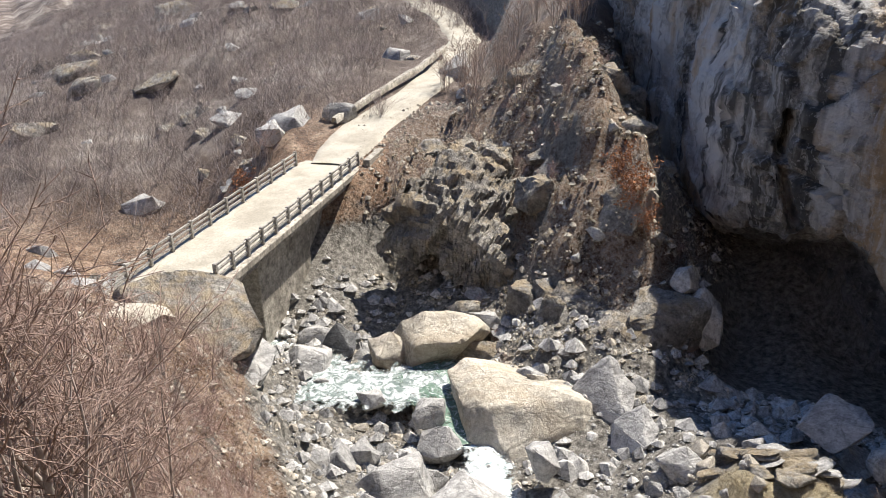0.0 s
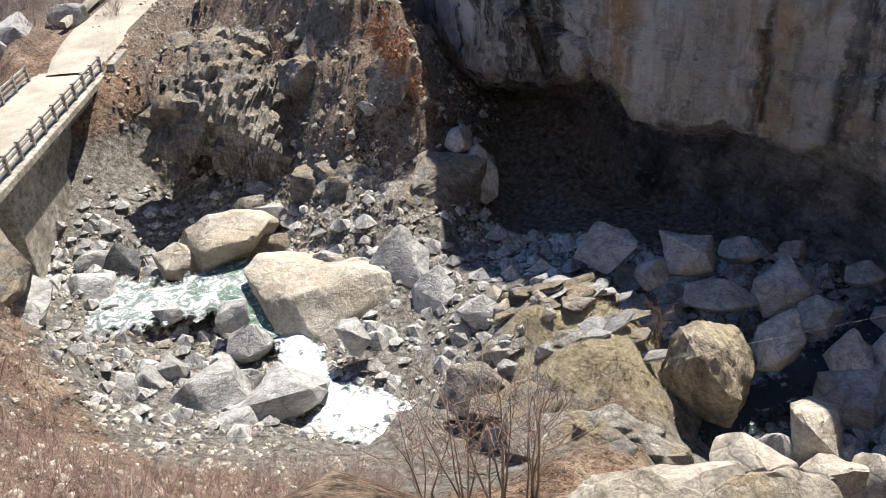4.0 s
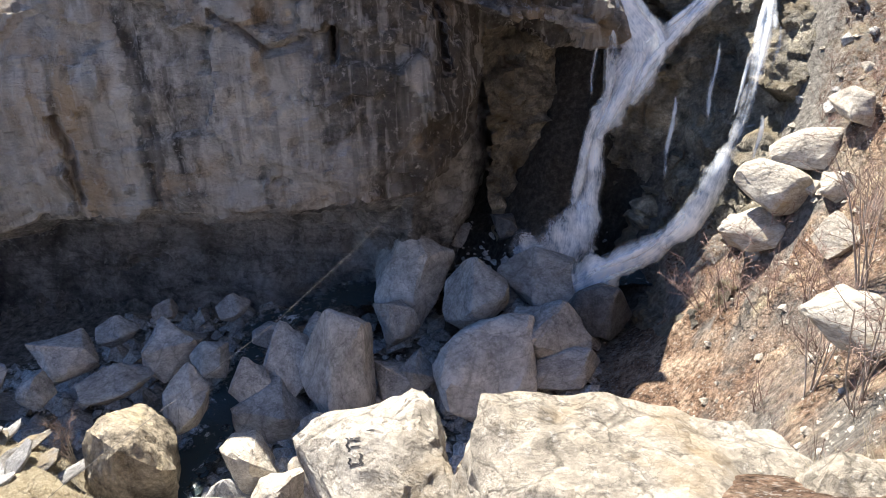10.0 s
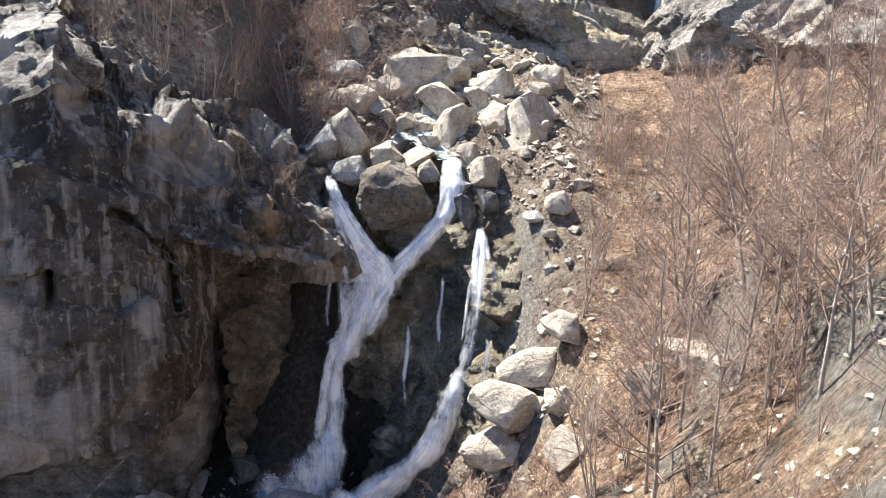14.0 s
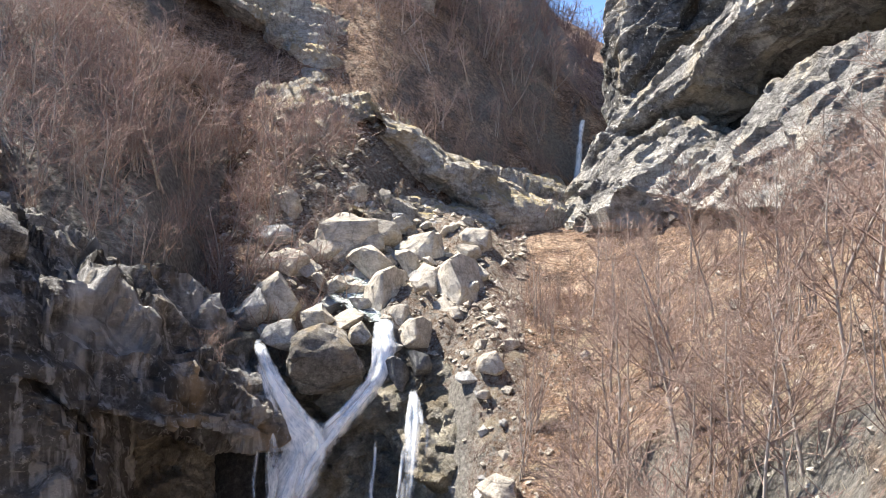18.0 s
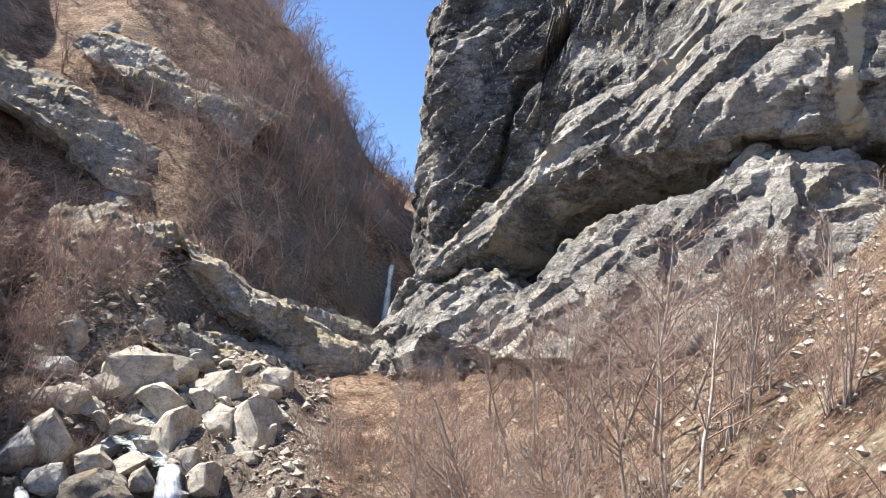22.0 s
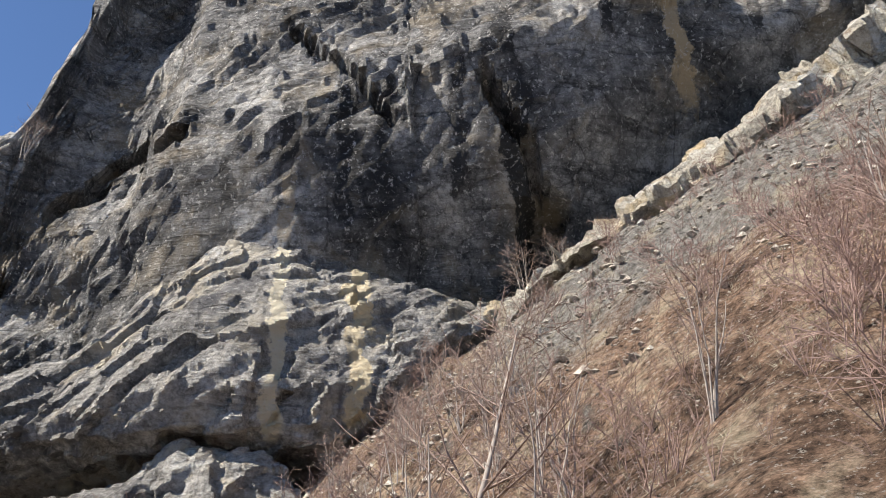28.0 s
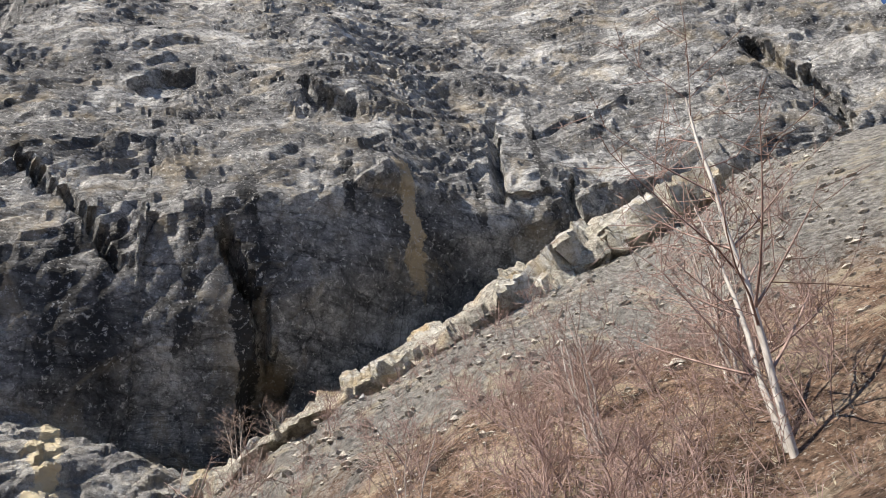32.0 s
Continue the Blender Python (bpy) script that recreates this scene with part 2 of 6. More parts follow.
GREY_D, GREY_M, GREY_L = (0.12, 0.12, 0.122), (0.24, 0.235, 0.228), (0.40, 0.385, 0.36)
M_CLIFF = rock_material("cliff_limestone", (0.13, 0.123, 0.116), (0.34, 0.325, 0.305), (0.70, 0.67, 0.63), ((0.46, 0.32, 0.18), 0.6), 2.2, bump=1.0, bed=0.3, flecks=((0.70, 0.68, 0.65), 0.6),
                        streak=[((0.76, 0.75, 0.73), 0.7, 0.8, 0.51, 0.66), ((0.05, 0.048, 0.046), 0.9, 1.0, 0.53, 0.61), ((0.55, 0.38, 0.20), 0.6, 0.6, 0.58, 0.68), ((0.80, 0.79, 0.78), 0.4, 4.5, 0.54, 0.64), ((0.07, 0.066, 0.062), 0.4, 3.4, 0.56, 0.66)],
                        # pale runs at -61.5 and -65.5 mix white streaks with painted grazing sun
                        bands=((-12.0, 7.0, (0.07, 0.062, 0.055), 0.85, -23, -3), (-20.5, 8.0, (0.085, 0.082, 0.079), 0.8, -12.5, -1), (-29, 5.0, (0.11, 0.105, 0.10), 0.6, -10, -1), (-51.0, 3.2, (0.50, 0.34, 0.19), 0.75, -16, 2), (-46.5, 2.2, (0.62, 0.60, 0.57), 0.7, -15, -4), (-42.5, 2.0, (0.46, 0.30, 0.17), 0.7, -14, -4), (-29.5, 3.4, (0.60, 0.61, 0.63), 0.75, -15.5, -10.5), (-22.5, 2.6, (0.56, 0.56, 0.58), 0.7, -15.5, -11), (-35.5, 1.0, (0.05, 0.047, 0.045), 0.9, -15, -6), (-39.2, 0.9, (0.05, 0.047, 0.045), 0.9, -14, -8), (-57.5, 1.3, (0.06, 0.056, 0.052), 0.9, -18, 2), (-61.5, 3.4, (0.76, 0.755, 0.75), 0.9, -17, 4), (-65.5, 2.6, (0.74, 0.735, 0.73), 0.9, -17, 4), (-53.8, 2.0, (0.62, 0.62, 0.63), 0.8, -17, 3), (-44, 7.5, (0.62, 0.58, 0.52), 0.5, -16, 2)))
# recess rock: pale blotches, with black patches putting shade into the colour
M_CAVE = rock_material("recess_shade_limestone", (0.04, 0.04, 0.042), (0.32, 0.316, 0.31), (0.74, 0.725, 0.70), ((0.04, 0.038, 0.036), 0.8), 3.2, bump=1.0, bed=0.35, flecks=((0.62, 0.61, 0.59), 0.6), crack_dark=0.4)
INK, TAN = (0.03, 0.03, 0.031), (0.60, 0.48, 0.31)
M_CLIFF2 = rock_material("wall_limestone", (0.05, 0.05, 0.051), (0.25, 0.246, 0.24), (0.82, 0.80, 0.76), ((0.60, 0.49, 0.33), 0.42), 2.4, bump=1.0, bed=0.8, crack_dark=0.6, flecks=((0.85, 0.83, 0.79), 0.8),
                         # runs at 67.6 and 95.2 put a cleft's and a fissure's shade into colour
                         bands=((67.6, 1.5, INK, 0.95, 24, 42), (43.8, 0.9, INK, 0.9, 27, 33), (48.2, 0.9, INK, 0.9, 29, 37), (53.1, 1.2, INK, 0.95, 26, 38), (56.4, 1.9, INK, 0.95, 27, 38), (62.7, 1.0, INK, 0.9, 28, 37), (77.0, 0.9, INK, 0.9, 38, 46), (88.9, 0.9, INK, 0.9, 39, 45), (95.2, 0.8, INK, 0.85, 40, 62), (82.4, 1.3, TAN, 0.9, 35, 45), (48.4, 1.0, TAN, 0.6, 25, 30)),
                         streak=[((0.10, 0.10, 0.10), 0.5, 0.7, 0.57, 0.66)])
M_SLABROCK = rock_material("slab_limestone", (0.18, 0.175, 0.17), (0.40, 0.385, 0.36), (0.74, 0.71, 0.65), ((0.72, 0.63, 0.47), 0.6), 2.2, bump=1.0, bed=0.5, flecks=((0.78, 0.76, 0.72), 0.55), bands=((48.1, 0.9, (0.84, 0.76, 0.58), 1.0, 11, 30), (54.2, 1.2, (0.80, 0.68, 0.46), 1.0, 12, 30), (64.5, 1.0, (0.70, 0.58, 0.38), 0.8, 15, 40), (74.5, 1.9, (0.80, 0.68, 0.46), 1.0, 5, 50), (81.8, 1.2, (0.76, 0.65, 0.43), 0.9, 5, 50), (88.5, 1.4, (0.74, 0.65, 0.46), 0.9, 5, 50), (103, 1.6, (0.80, 0.70, 0.50), 0.9, 5, 60)),
                           streak=[((0.11, 0.11, 0.12), 0.7, 0.9, 0.54, 0.64)])
M_PALE = rock_material("pale_limestone", (0.31, 0.28, 0.23), (0.48, 0.44, 0.375), (0.62, 0.58, 0.51), ((0.42, 0.31, 0.17), 0.6), 0.9, kind="Object", bump=0.45, vary=0.2, grain=0.55)
M_BOULDER = rock_material("grey_boulder", (0.24, 0.24, 0.242), (0.42, 0.415, 0.405), (0.62, 0.605, 0.58), ((0.36, 0.32, 0.26), 0.25), 0.8, kind="Object", bump=0.5, vary=0.25, grain=0.6)
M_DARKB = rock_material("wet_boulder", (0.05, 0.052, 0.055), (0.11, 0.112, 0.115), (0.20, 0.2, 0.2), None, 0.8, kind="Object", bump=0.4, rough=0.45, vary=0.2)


def ground_material():
    m, nt, b = material("slope_soil")
    at = nt.nodes.new("ShaderNodeAttribute")
    at.attribute_name = "cover"
    sp = nt.nodes.new("ShaderNodeSeparateColor")
    nt.links.new(at.outputs["Color"], sp.inputs[0])
    v = n_coord(nt, 1.0, "World")
    n1 = n_noise(nt, v, 0.5, 6, 0.65, 0.5)
    n2 = n_noise(nt, v, 4.0, 10, 0.78)
    soil = n_ramp(nt, n1, [(0.32, (0.075, 0.05, 0.036)), (0.48, (0.255, 0.165, 0.112)), (0.66, (0.48, 0.36, 0.26))])
    leaf = n_ramp(nt, n2, [(0.37, 0.03), (0.5, 0.48), (0.65, 0.95)])
    soil = n_mix(nt, 0.9, soil, leaf, "OVERLAY")
    soil = n_mix(nt, 0.7, soil, n_ramp(nt, n_noise(nt, v, 15.0, 6, 0.8), [(0.34, 0.1), (0.5, 0.5), (0.66, 0.92)]), "OVERLAY")
    soil = n_mix(nt, n_ramp(nt, n_noise(nt, v, 9.0, 6, 0.7), [(0.58, 0.0), (0.63, 0.85)]), soil, (0.66, 0.60, 0.52))
    grit = n_ramp(nt, n_noise(nt, v, 2.6, 9, 0.75), [(0.34, (0.06, 0.056, 0.051)), (0.5, (0.25, 0.236, 0.212)), (0.66, (0.50, 0.475, 0.43))])
    grass = n_ramp(nt, n2, [(0.3, (0.25, 0.205, 0.13)), (0.5, (0.46, 0.395, 0.27)), (0.7, (0.66, 0.585, 0.43))])
    far = n_ramp(nt, n_noise(nt, v, 0.09, 10, 0.78), [(0.34, (0.05, 0.042, 0.04)), (0.5, (0.17, 0.14, 0.125)), (0.64, (0.36, 0.325, 0.29))])
    k = n_ramp(nt, n_math(nt, "ADD", sp.outputs[0], n_math(nt, "MULTIPLY", n_math(nt, "SUBTRACT", n2, 0.5), 1.1)), [(0.42, 0.0), (0.58, 1.0)])
    col = n_mix(nt, k, soil, grit)
    g = n_ramp(nt, n_math(nt, "ADD", sp.outputs[1], n_math(nt, "MULTIPLY", n_math(nt, "SUBTRACT", n1, 0.5), 1.6)), [(0.40, 0.0), (0.75, 1.0)])
    col = n_mix(nt, g, col, grass)
    col = n_mix(nt, sp.outputs[2], col, far)
    steep = n_ramp(nt, n_math(nt, "ADD", n_up(nt), n_math(nt, "MULTIPLY", n_math(nt, "SUBTRACT", n1, 0.5), 0.35)), [(0.50, 1.0), (0.64, 0.0)])
    bare = n_ramp(nt, n2, [(0.32, (0.08, 0.076, 0.07)), (0.5, (0.25, 0.235, 0.21)), (0.68, (0.46, 0.43, 0.385))])
    col = n_mix(nt, steep, col, bare)
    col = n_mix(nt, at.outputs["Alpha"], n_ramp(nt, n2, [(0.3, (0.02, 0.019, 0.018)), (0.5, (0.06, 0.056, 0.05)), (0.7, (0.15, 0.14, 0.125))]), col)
    nt.links.new(col, b.inputs["Base Color"])
    b.inputs["Roughness"].default_value = 0.95
    b.inputs["Specular IOR Level"].default_value = 0.15
    nt.links.new(n_bump(nt, n_math(nt, "ADD", n2, n_math(nt, "MULTIPLY", n1, 1.2)), 1.0, 0.40), b.inputs["Normal"])
    return m


M_GROUND = ground_material()


# ---------------------------------------------------------------- mesh helpers
def mesh_of(name, verts, faces, mats, shade=True):
    me = bpy.data.meshes.new(name)
    me.from_pydata([tuple(v) for v in np.asarray(verts).tolist()], [], faces)
    for m in (mats if isinstance(mats, (list, tuple)) else [mats]):
        me.materials.append(m)
    if shade:
        me.polygons.foreach_set("use_smooth", np.ones(len(me.polygons), bool))
    me.update()
    return me


def part(name, me, parent=None, label="", at=None):
    ob = new(name, me)
    if parent is not None:
        ob.parent = parent
    if at is not None:
        ob.matrix_basis = at
    if label:
        ob["label"] = label
    return ob


def grid_faces(nu, nv, wrap=False):
    i, j = np.meshgrid(np.arange(nu if wrap else nu - 1), np.arange(nv - 1), indexing="ij")
    a = i * nv + j
    b = ((i + 1) % nu) * nv + j
    return np.stack([a, b, b + 1, a + 1], -1).reshape(-1, 4).tolist()


# ---------------------------------------------------------------- the lie of the land (bearing, distance, height)
GORGE = [  # stream bed and its banks
    (-3, 36, -19.6), (-12, 33, -20.0), (-24, 32, -20.3), (-34, 26, -21.5), (-42, 23, -22), (-60, 22.5, -22.6), (-73.7, 25.5, -23.6), (-76, 29.5, -23.8),
    (-79, 36, -24.2), (-88, 37, -24.0), (-94, 44, -24.3), (-100, 56, -25.5), (-58, 42, -24), (-44, 39.5, -23.4), (-30, 37, -22.4), (-20, 35.5, -21.2), (-13, 35, -18.6),
    (-13, 20, -20.4), (-5, 24, -20.2), (-24, 24, -21), (0, 30, -19.5), (-52, 27.5, -20.4), (-48, 26, -20.3), (-56, 29, -20.6), (-61, 31, -21.4)]
NEAR = [  # the bank on which one stands, and the outcrop below it
    (0, 0.6, -1.75), (90, 3, -0.9), (-90, 3, -3.4), (180, 4, -1.2), (0, 2, -2.9), (0, 3.4, -5.0), (-40, 3, -4.0), (-5, 6, -7.0), (10, 5, -6.0), (-5, 8.5, -8.0), (8, 9, -7.9), (-14, 7.5, -8.2), (-5, 12, -15.5), (8, 13, -13.5), (-14, 12, -16.5),
    (-31, 9, -10), (-45, 12, -14), (-60, 15, -18), (-75, 17, -19), (-94, 27, -20.2), (-110, 20, -13.5), (-104, 33, -15.5), (-110, 36, -14), (-99, 40, -17.8), (-125, 18, -8), (-75, 7, -7), (-110, 8, -7.2), (-125, 6, -4.5), (-89, 31, -23.2), (-84, 28, -23)]
RIGHT = [  # the brown slope right of the fall
    (10, 36, -6.2), (9, 30, -13.2), (4.4, 32.5, -16.2), (2.5, 31, -18), (14.6, 24, -13), (17, 21, -12.4), (22, 14, -9), (22, 26, -9.3), (31, 12, -6.4), (28, 21.5, -8), (25, 25.5, -5.9),
    (34, 22, -3.8), (35, 25, -2), (37, 16, -3.4), (36, 46, 4.0), (30, 50, 3.0), (28, 40, -0.8), (21, 45, -2.8), (7.4, 34, -13.2), (4, 36.5, -15), (25.6, 55, 3.4), (40, 46, 4.4), (46, 44.5, 6.4), (52, 45, 12), (68, 16, 3.2), (67, 46, 21), (90, 52, 37),
    (110, 58, 43), (120, 64, 44), (103, 13, 4), (60, 10, 0), (45, 12, -1.8), (140, 30, 14), (180, 40, 10), (-150, 20, -2), (50, 25, 3.5), (80, 28, 14.5), (100, 30, 17.5), (120, 25, 13)]
UPPER = [  # above the fall and beyond
    (-4, 37.5, -5.4), (4.3, 39, -5), (2, 46, -2.8), (6, 55, 0.3), (12, 65, 2), (17.4, 80, 3.6), (17.6, 83.5, 13.5), (18, 92, 14), (18, 70, 3), (10, 50, -0.3), (-12, 40, -1.5), (-10, 70, 18), (0, 80, 25), (-19, 60, 17), (4, 62, 9),
    (8, 62, 4.2), (9.7, 110, 46), (17.5, 130, 26), (-19, 110, 50), (-40, 60, 9), (-40, 120, 50), (-62, 90, 14), (21, 110, 22), (40, 120, 30), (-30, 44, 2), (13, 100, 34), (-10, 130, 76), (0, 140, 80), (6, 130, 62), (12, 120, 42), (25, 150, 28), (-20, 42, 1)]
WEST = [  # the spur, the road and the far valley side
    (-62, 44, -18.7), (-65, 33, -22.2), (-77, 44, -22.9), (-68, 46, -17.3), (-71.4, 62, -8.5), (-82.8, 57, -17.2), (-77, 62, -16.6), (-84, 50, -23.5), (-79.5, 80, -15.2), (-78.1, 92, -14.2), (-82, 118, -12), (-74, 92, -6),
    (-91.2, 66, -16.9), (-97, 66, -23), (-104, 60, -24), (-110, 52, -20), (-100, 90, -20), (-106, 120, -18), (-95, 110, -14), (-90, 135, -9), (-100, 190, -16), (-111, 200, -30), (-107, 300, -33), (-88, 250, 6), (-74, 140, 10), (-125, 80, -25), (-125, 300, -30), (-86, 60, -17.1), (-91, 58, -17.3), (-73, 54, -15.5), (-66, 48, -14), (-69, 54, -10.8), (-58, 46, -24), (-55, 52, -19.8), (-61, 54, -19.4), (-64, 66, -18.5), (-50, 46, -24), (-59.5, 43, -23.6), (-40, 56, -20), (-30, 50, -20), (-20, 46, -19.5), (-14, 41, -18.6), (-55, 64, -19.8), (-45, 64, -20), (-60, 70, -19.5), (-32, 62, -20)]


def _uv(b, d):
    g, b = np.log(1 + np.asarray(d, float) / 6) * 1.6, np.radians(np.asarray(b, float))
    return np.stack([g * np.sin(b), g * np.cos(b)], -1)


def _spline(points):
    pts = np.array(points, float)
    c = _uv(pts[:, 0], pts[:, 1])

    def kern(a, b):
        return np.sqrt(((a[:, None] - b[None]) ** 2).sum(-1)) + 1e-9   # linear kernel: no overshoot
    n = len(c)
    A = np.zeros((n + 3, n + 3))
    A[:n, :n] = kern(c, c) - np.eye(n) * 0.002
    A[:n, n:] = np.c_[np.ones(n), c]
    A[n:, :n] = A[:n, n:].T
    w = np.linalg.solve(A, np.r_[pts[:, 2], 0, 0, 0])

    def f(b, d):
        res, u = np.zeros(len(b)), _uv(b, d)
        for k in range(0, len(u), 20000):
            q = u[k:k + 20000]
            res[k:k + 20000] = kern(q, c) @ w[:n] + np.c_[np.ones(len(q)), q] @ w[n:]
        return res
    return f


_low = _spline(GORGE + NEAR + RIGHT + WEST + [p for p in UPPER if p[0] > -8])
_high = _spline(UPPER + RIGHT + [(-50, 50, 3), (-62, 66, 2), (-75, 80, 4)])
CLIFF_LINE = [(-84, 33), (-74, 28.6), (-63, 26.6), (-53, 25.6), (-46, 24.6), (-40.5, 23.6), (-36.5, 23.3), (-33, 23.9), (-28, 24.9), (-24.7, 25.6), (-17, 27), (-11, 28.2), (-8.6, 29.5), (-7.4, 33), (-7.0, 38), (-6.5, 46)]
CLIFF_Z = [(-14, 8), (-15, 6), (-17, 3), (-18.6, -0.5), (-18.6, -2.8), (-17.2, -3.6), (-15.8, -3.8), (-14.4, -4.2), (-15.7, -4.5), (-15.0, -4.6), (-14.9, -2.4), (-14.2, 0), (-14, -2.4), (-13, -4.2), (-9, -5), (-6, -4)]


def cliff_y(x):
    c = np.array(CLIFF_LINE)
    return np.interp(x, c[:, 0], c[:, 1], left=45, right=200)


def height(x, y):
    """Height of the ground sheet without its small relief."""
    x, y = np.asarray(x, float), np.asarray(y, float)
    d, b = np.hypot(x, y), np.degrees(np.arctan2(x, y))
    dd = np.clip(d, 0.5, 300)
    lo = _low(b, dd)
    k = smooth(5.4, 8.4, y - cliff_y(x)) * smooth(-4.5, -12, b) * smooth(-70, -66, b)
    return np.where(k > 0.001, lo * (1 - k) + _high(b, dd) * k, lo)


DECK_Z = -17.3
ROAD = [(*polar(-88.0, 57.5, -17.28), 1), (*polar(-85.4, 65, -16.6), 1.3), (*polar(-82.0, 72, -15.7), 1), (*polar(-79.6, 80, -15.0), 1), (*polar(-78.2, 92, -13.9), 1), (*polar(-79.6, 104, -12.6), 1), (*polar(-82.2, 118, -11.6), 1), (*polar(-86, 140, -8), 1)]


def near_road(x, y):
    """How far a place is from the road's middle, and the road's height there."""
    r = np.array([q[:3] for q in ROAD])
    best, z = np.full(len(x), 999.0), np.zeros(len(x))
    for a, b in zip(r[:-1], r[1:]):
        ab = b[:2] - a[:2]
        t = np.clip(((x - a[0]) * ab[0] + (y - a[1]) * ab[1]) / (ab @ ab), 0, 1)
        d = np.hypot(x - a[0] - t * ab[0], y - a[1] - t * ab[1])
        m = d < best
        best, z = np.where(m, d, best), np.where(m, a[2] + t * (b[2] - a[2]), z)
    return best, z


def relief(x, y):
    d = np.hypot(x, y)
    p = np.stack([x, y, np.zeros_like(x)], -1)
    return (fbm(p, 9, 4, 3) * 0.5 + fbm(p, 2.2, 4, 9) * 0.22 * smooth(3, 12, d)) * smooth(0.5, 12, d) * (1 + np.clip(d - 60, 0, 200) / 60)


def zat(x, y):
    x, y = np.atleast_1d(np.asarray(x, float)), np.atleast_1d(np.asarray(y, float))
    z = height(x, y) + relief(x, y)
    b, d = np.degrees(np.arctan2(x, y)), np.hypot(x, y)
    # rocky ribs on the spur, beside the fall and along the upper ravine
    rocky = smooth(-87, -82, b) * smooth(-57, -61, b) * smooth(33, 38, d) * smooth(90, 70, d) + smooth(-2, 3, b) * smooth(16, 10, b) * smooth(25, 28, d) * smooth(70, 60, d) * 0.7 + smooth(-106, -100, b) * smooth(-88, -93, b) * smooth(22, 26, d) * smooth(48, 42, d) * 0.6 + smooth(46, 60, b) * smooth(118, 108, b) * smooth(18, 26, d) * 0.6 + smooth(14, 20, b) * smooth(60, 50, b) * smooth(12, 18, d) * smooth(60, 50, d) * 0.22
    m = rocky > 0.01
    if m.any():
        p = np.stack([x[m], y[m], z[m]], -1)
        z[m] += rocky[m] * (facets(p, 4.5, 5, 0.5, 0.3) * 0.45 + facets(p, 1.6, 8, 0.5, 0.3) * 0.5)
    mx, my = polar(-51, 25)[:2]
    z = z + (1.3 + 0.5 * fbm(np.stack([x, y, 0 * x], -1), 1.6, 4, 77)) * np.clip(1 - ((x - mx) / 6.2) ** 2 - ((y - my) / 4.0) ** 2, 0, 1)
    rd, rz = near_road(x, y)
    k = smooth(5.5, 2.4, rd)
    return z * (1 - k) + (rz - 0.05) * k


# ---------------------------------------------------------------- ground sheet
def build_ground():
    az = np.concatenate([np.arange(-126, 132, 0.45), np.arange(132, 234, 3.0)])
    ds = np.concatenate([[0.004, 0.3, 1.0], np.geomspace(1.8, 300, 230), [420, 700, 1500, 4200]])
    A, D = np.meshgrid(np.radians(az), ds, indexing="ij")
    x, y = (D * np.sin(A)).ravel(), (D * np.cos(A)).ravel()
    z = zat(x, y)
    d = D.ravel()
    z = np.where(d > 310, z * (1 - smooth(300, 4200, d)) - 30 * smooth(300, 4200, d), z)
    me = mesh_of("ground", np.stack([x, y, z], -1), grid_faces(len(az), len(ds), True), M_GROUND)
    b = np.degrees(np.arctan2(x, y))
    # grit, grass, far scrub
    bed = np.clip(1.25 - np.abs(z + 22.3) / 3.2, 0, 1) * (b < 4) * (b > -104) * (d < 60)
    spur = ((b > -84) & (b < -60) & (d > 33) & (d < 70)) * 0.47
    cave = smooth(-1, 2, y - cliff_y(x)) * (b < -5) * (b > -62) * (d < 60)
    scree = (b > 40) * smooth(14, 30, d) * (0.40 + 0.24 * smooth(60, 70, b)) + ((b > -4) & (b < 14) & (d < 60) & (d > 30)) * 0.5
    bank = ((b < -72) & (b > -116) & (d < 38) & (d > 8)) * 0.42
    bed = np.maximum(bed, bank)
    grit = np.clip(np.maximum(np.maximum(np.maximum(bed, spur), scree), cave), 0, 1)
    mx, my = polar(-51.5, 25.5)[:2]
    grass = np.clip(1.25 - np.hypot((x - mx) / 5.6, (y - my) / 3.8), 0, 1) + 0.35 * ((b > 8) & (d < 40)) + 0.4 * ((np.abs(b + 27) < 16) & (d < 13))
    far = smooth(55, 80, d) * (b < -60)
    # turns the ground near-black in the hollow beside the fall's foot
    dark_hollow = smooth(-17, -13, b) * smooth(3, -1, b) * smooth(29, 31, d) * smooth(44, 40, d) * smooth(-5, -7, z)
    col = np.stack([grit, np.clip(grass, 0, 1), far, 1 - dark_hollow], -1)
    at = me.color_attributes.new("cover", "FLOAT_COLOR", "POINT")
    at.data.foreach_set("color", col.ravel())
    ob = new("ground", me)
    return tagged(ob, "brown gorge slopes of soil, leaf litter, grit and dry grass", "ground", kind="structure")


build_ground()


# ---------------------------------------------------------------- cliffs
def resample(pts, n):
    pts = np.array(pts, float)
    s = np.r_[0, np.cumsum(np.linalg.norm(np.diff(pts[:, :2], axis=0), axis=1))]
    t = np.linspace(0, s[-1], n)
    return np.stack([np.interp(t, s, pts[:, k]) for k in range(pts.shape[1])], -1), t


def normals_of(v, nu, nv):
    g = v.reshape(nu, nv, 3)
    n = np.cross(np.gradient(g, axis=0), np.gradient(g, axis=1)).reshape(-1, 3)
    return n / (np.linalg.norm(n, axis=1)[:, None] + 1e-9)


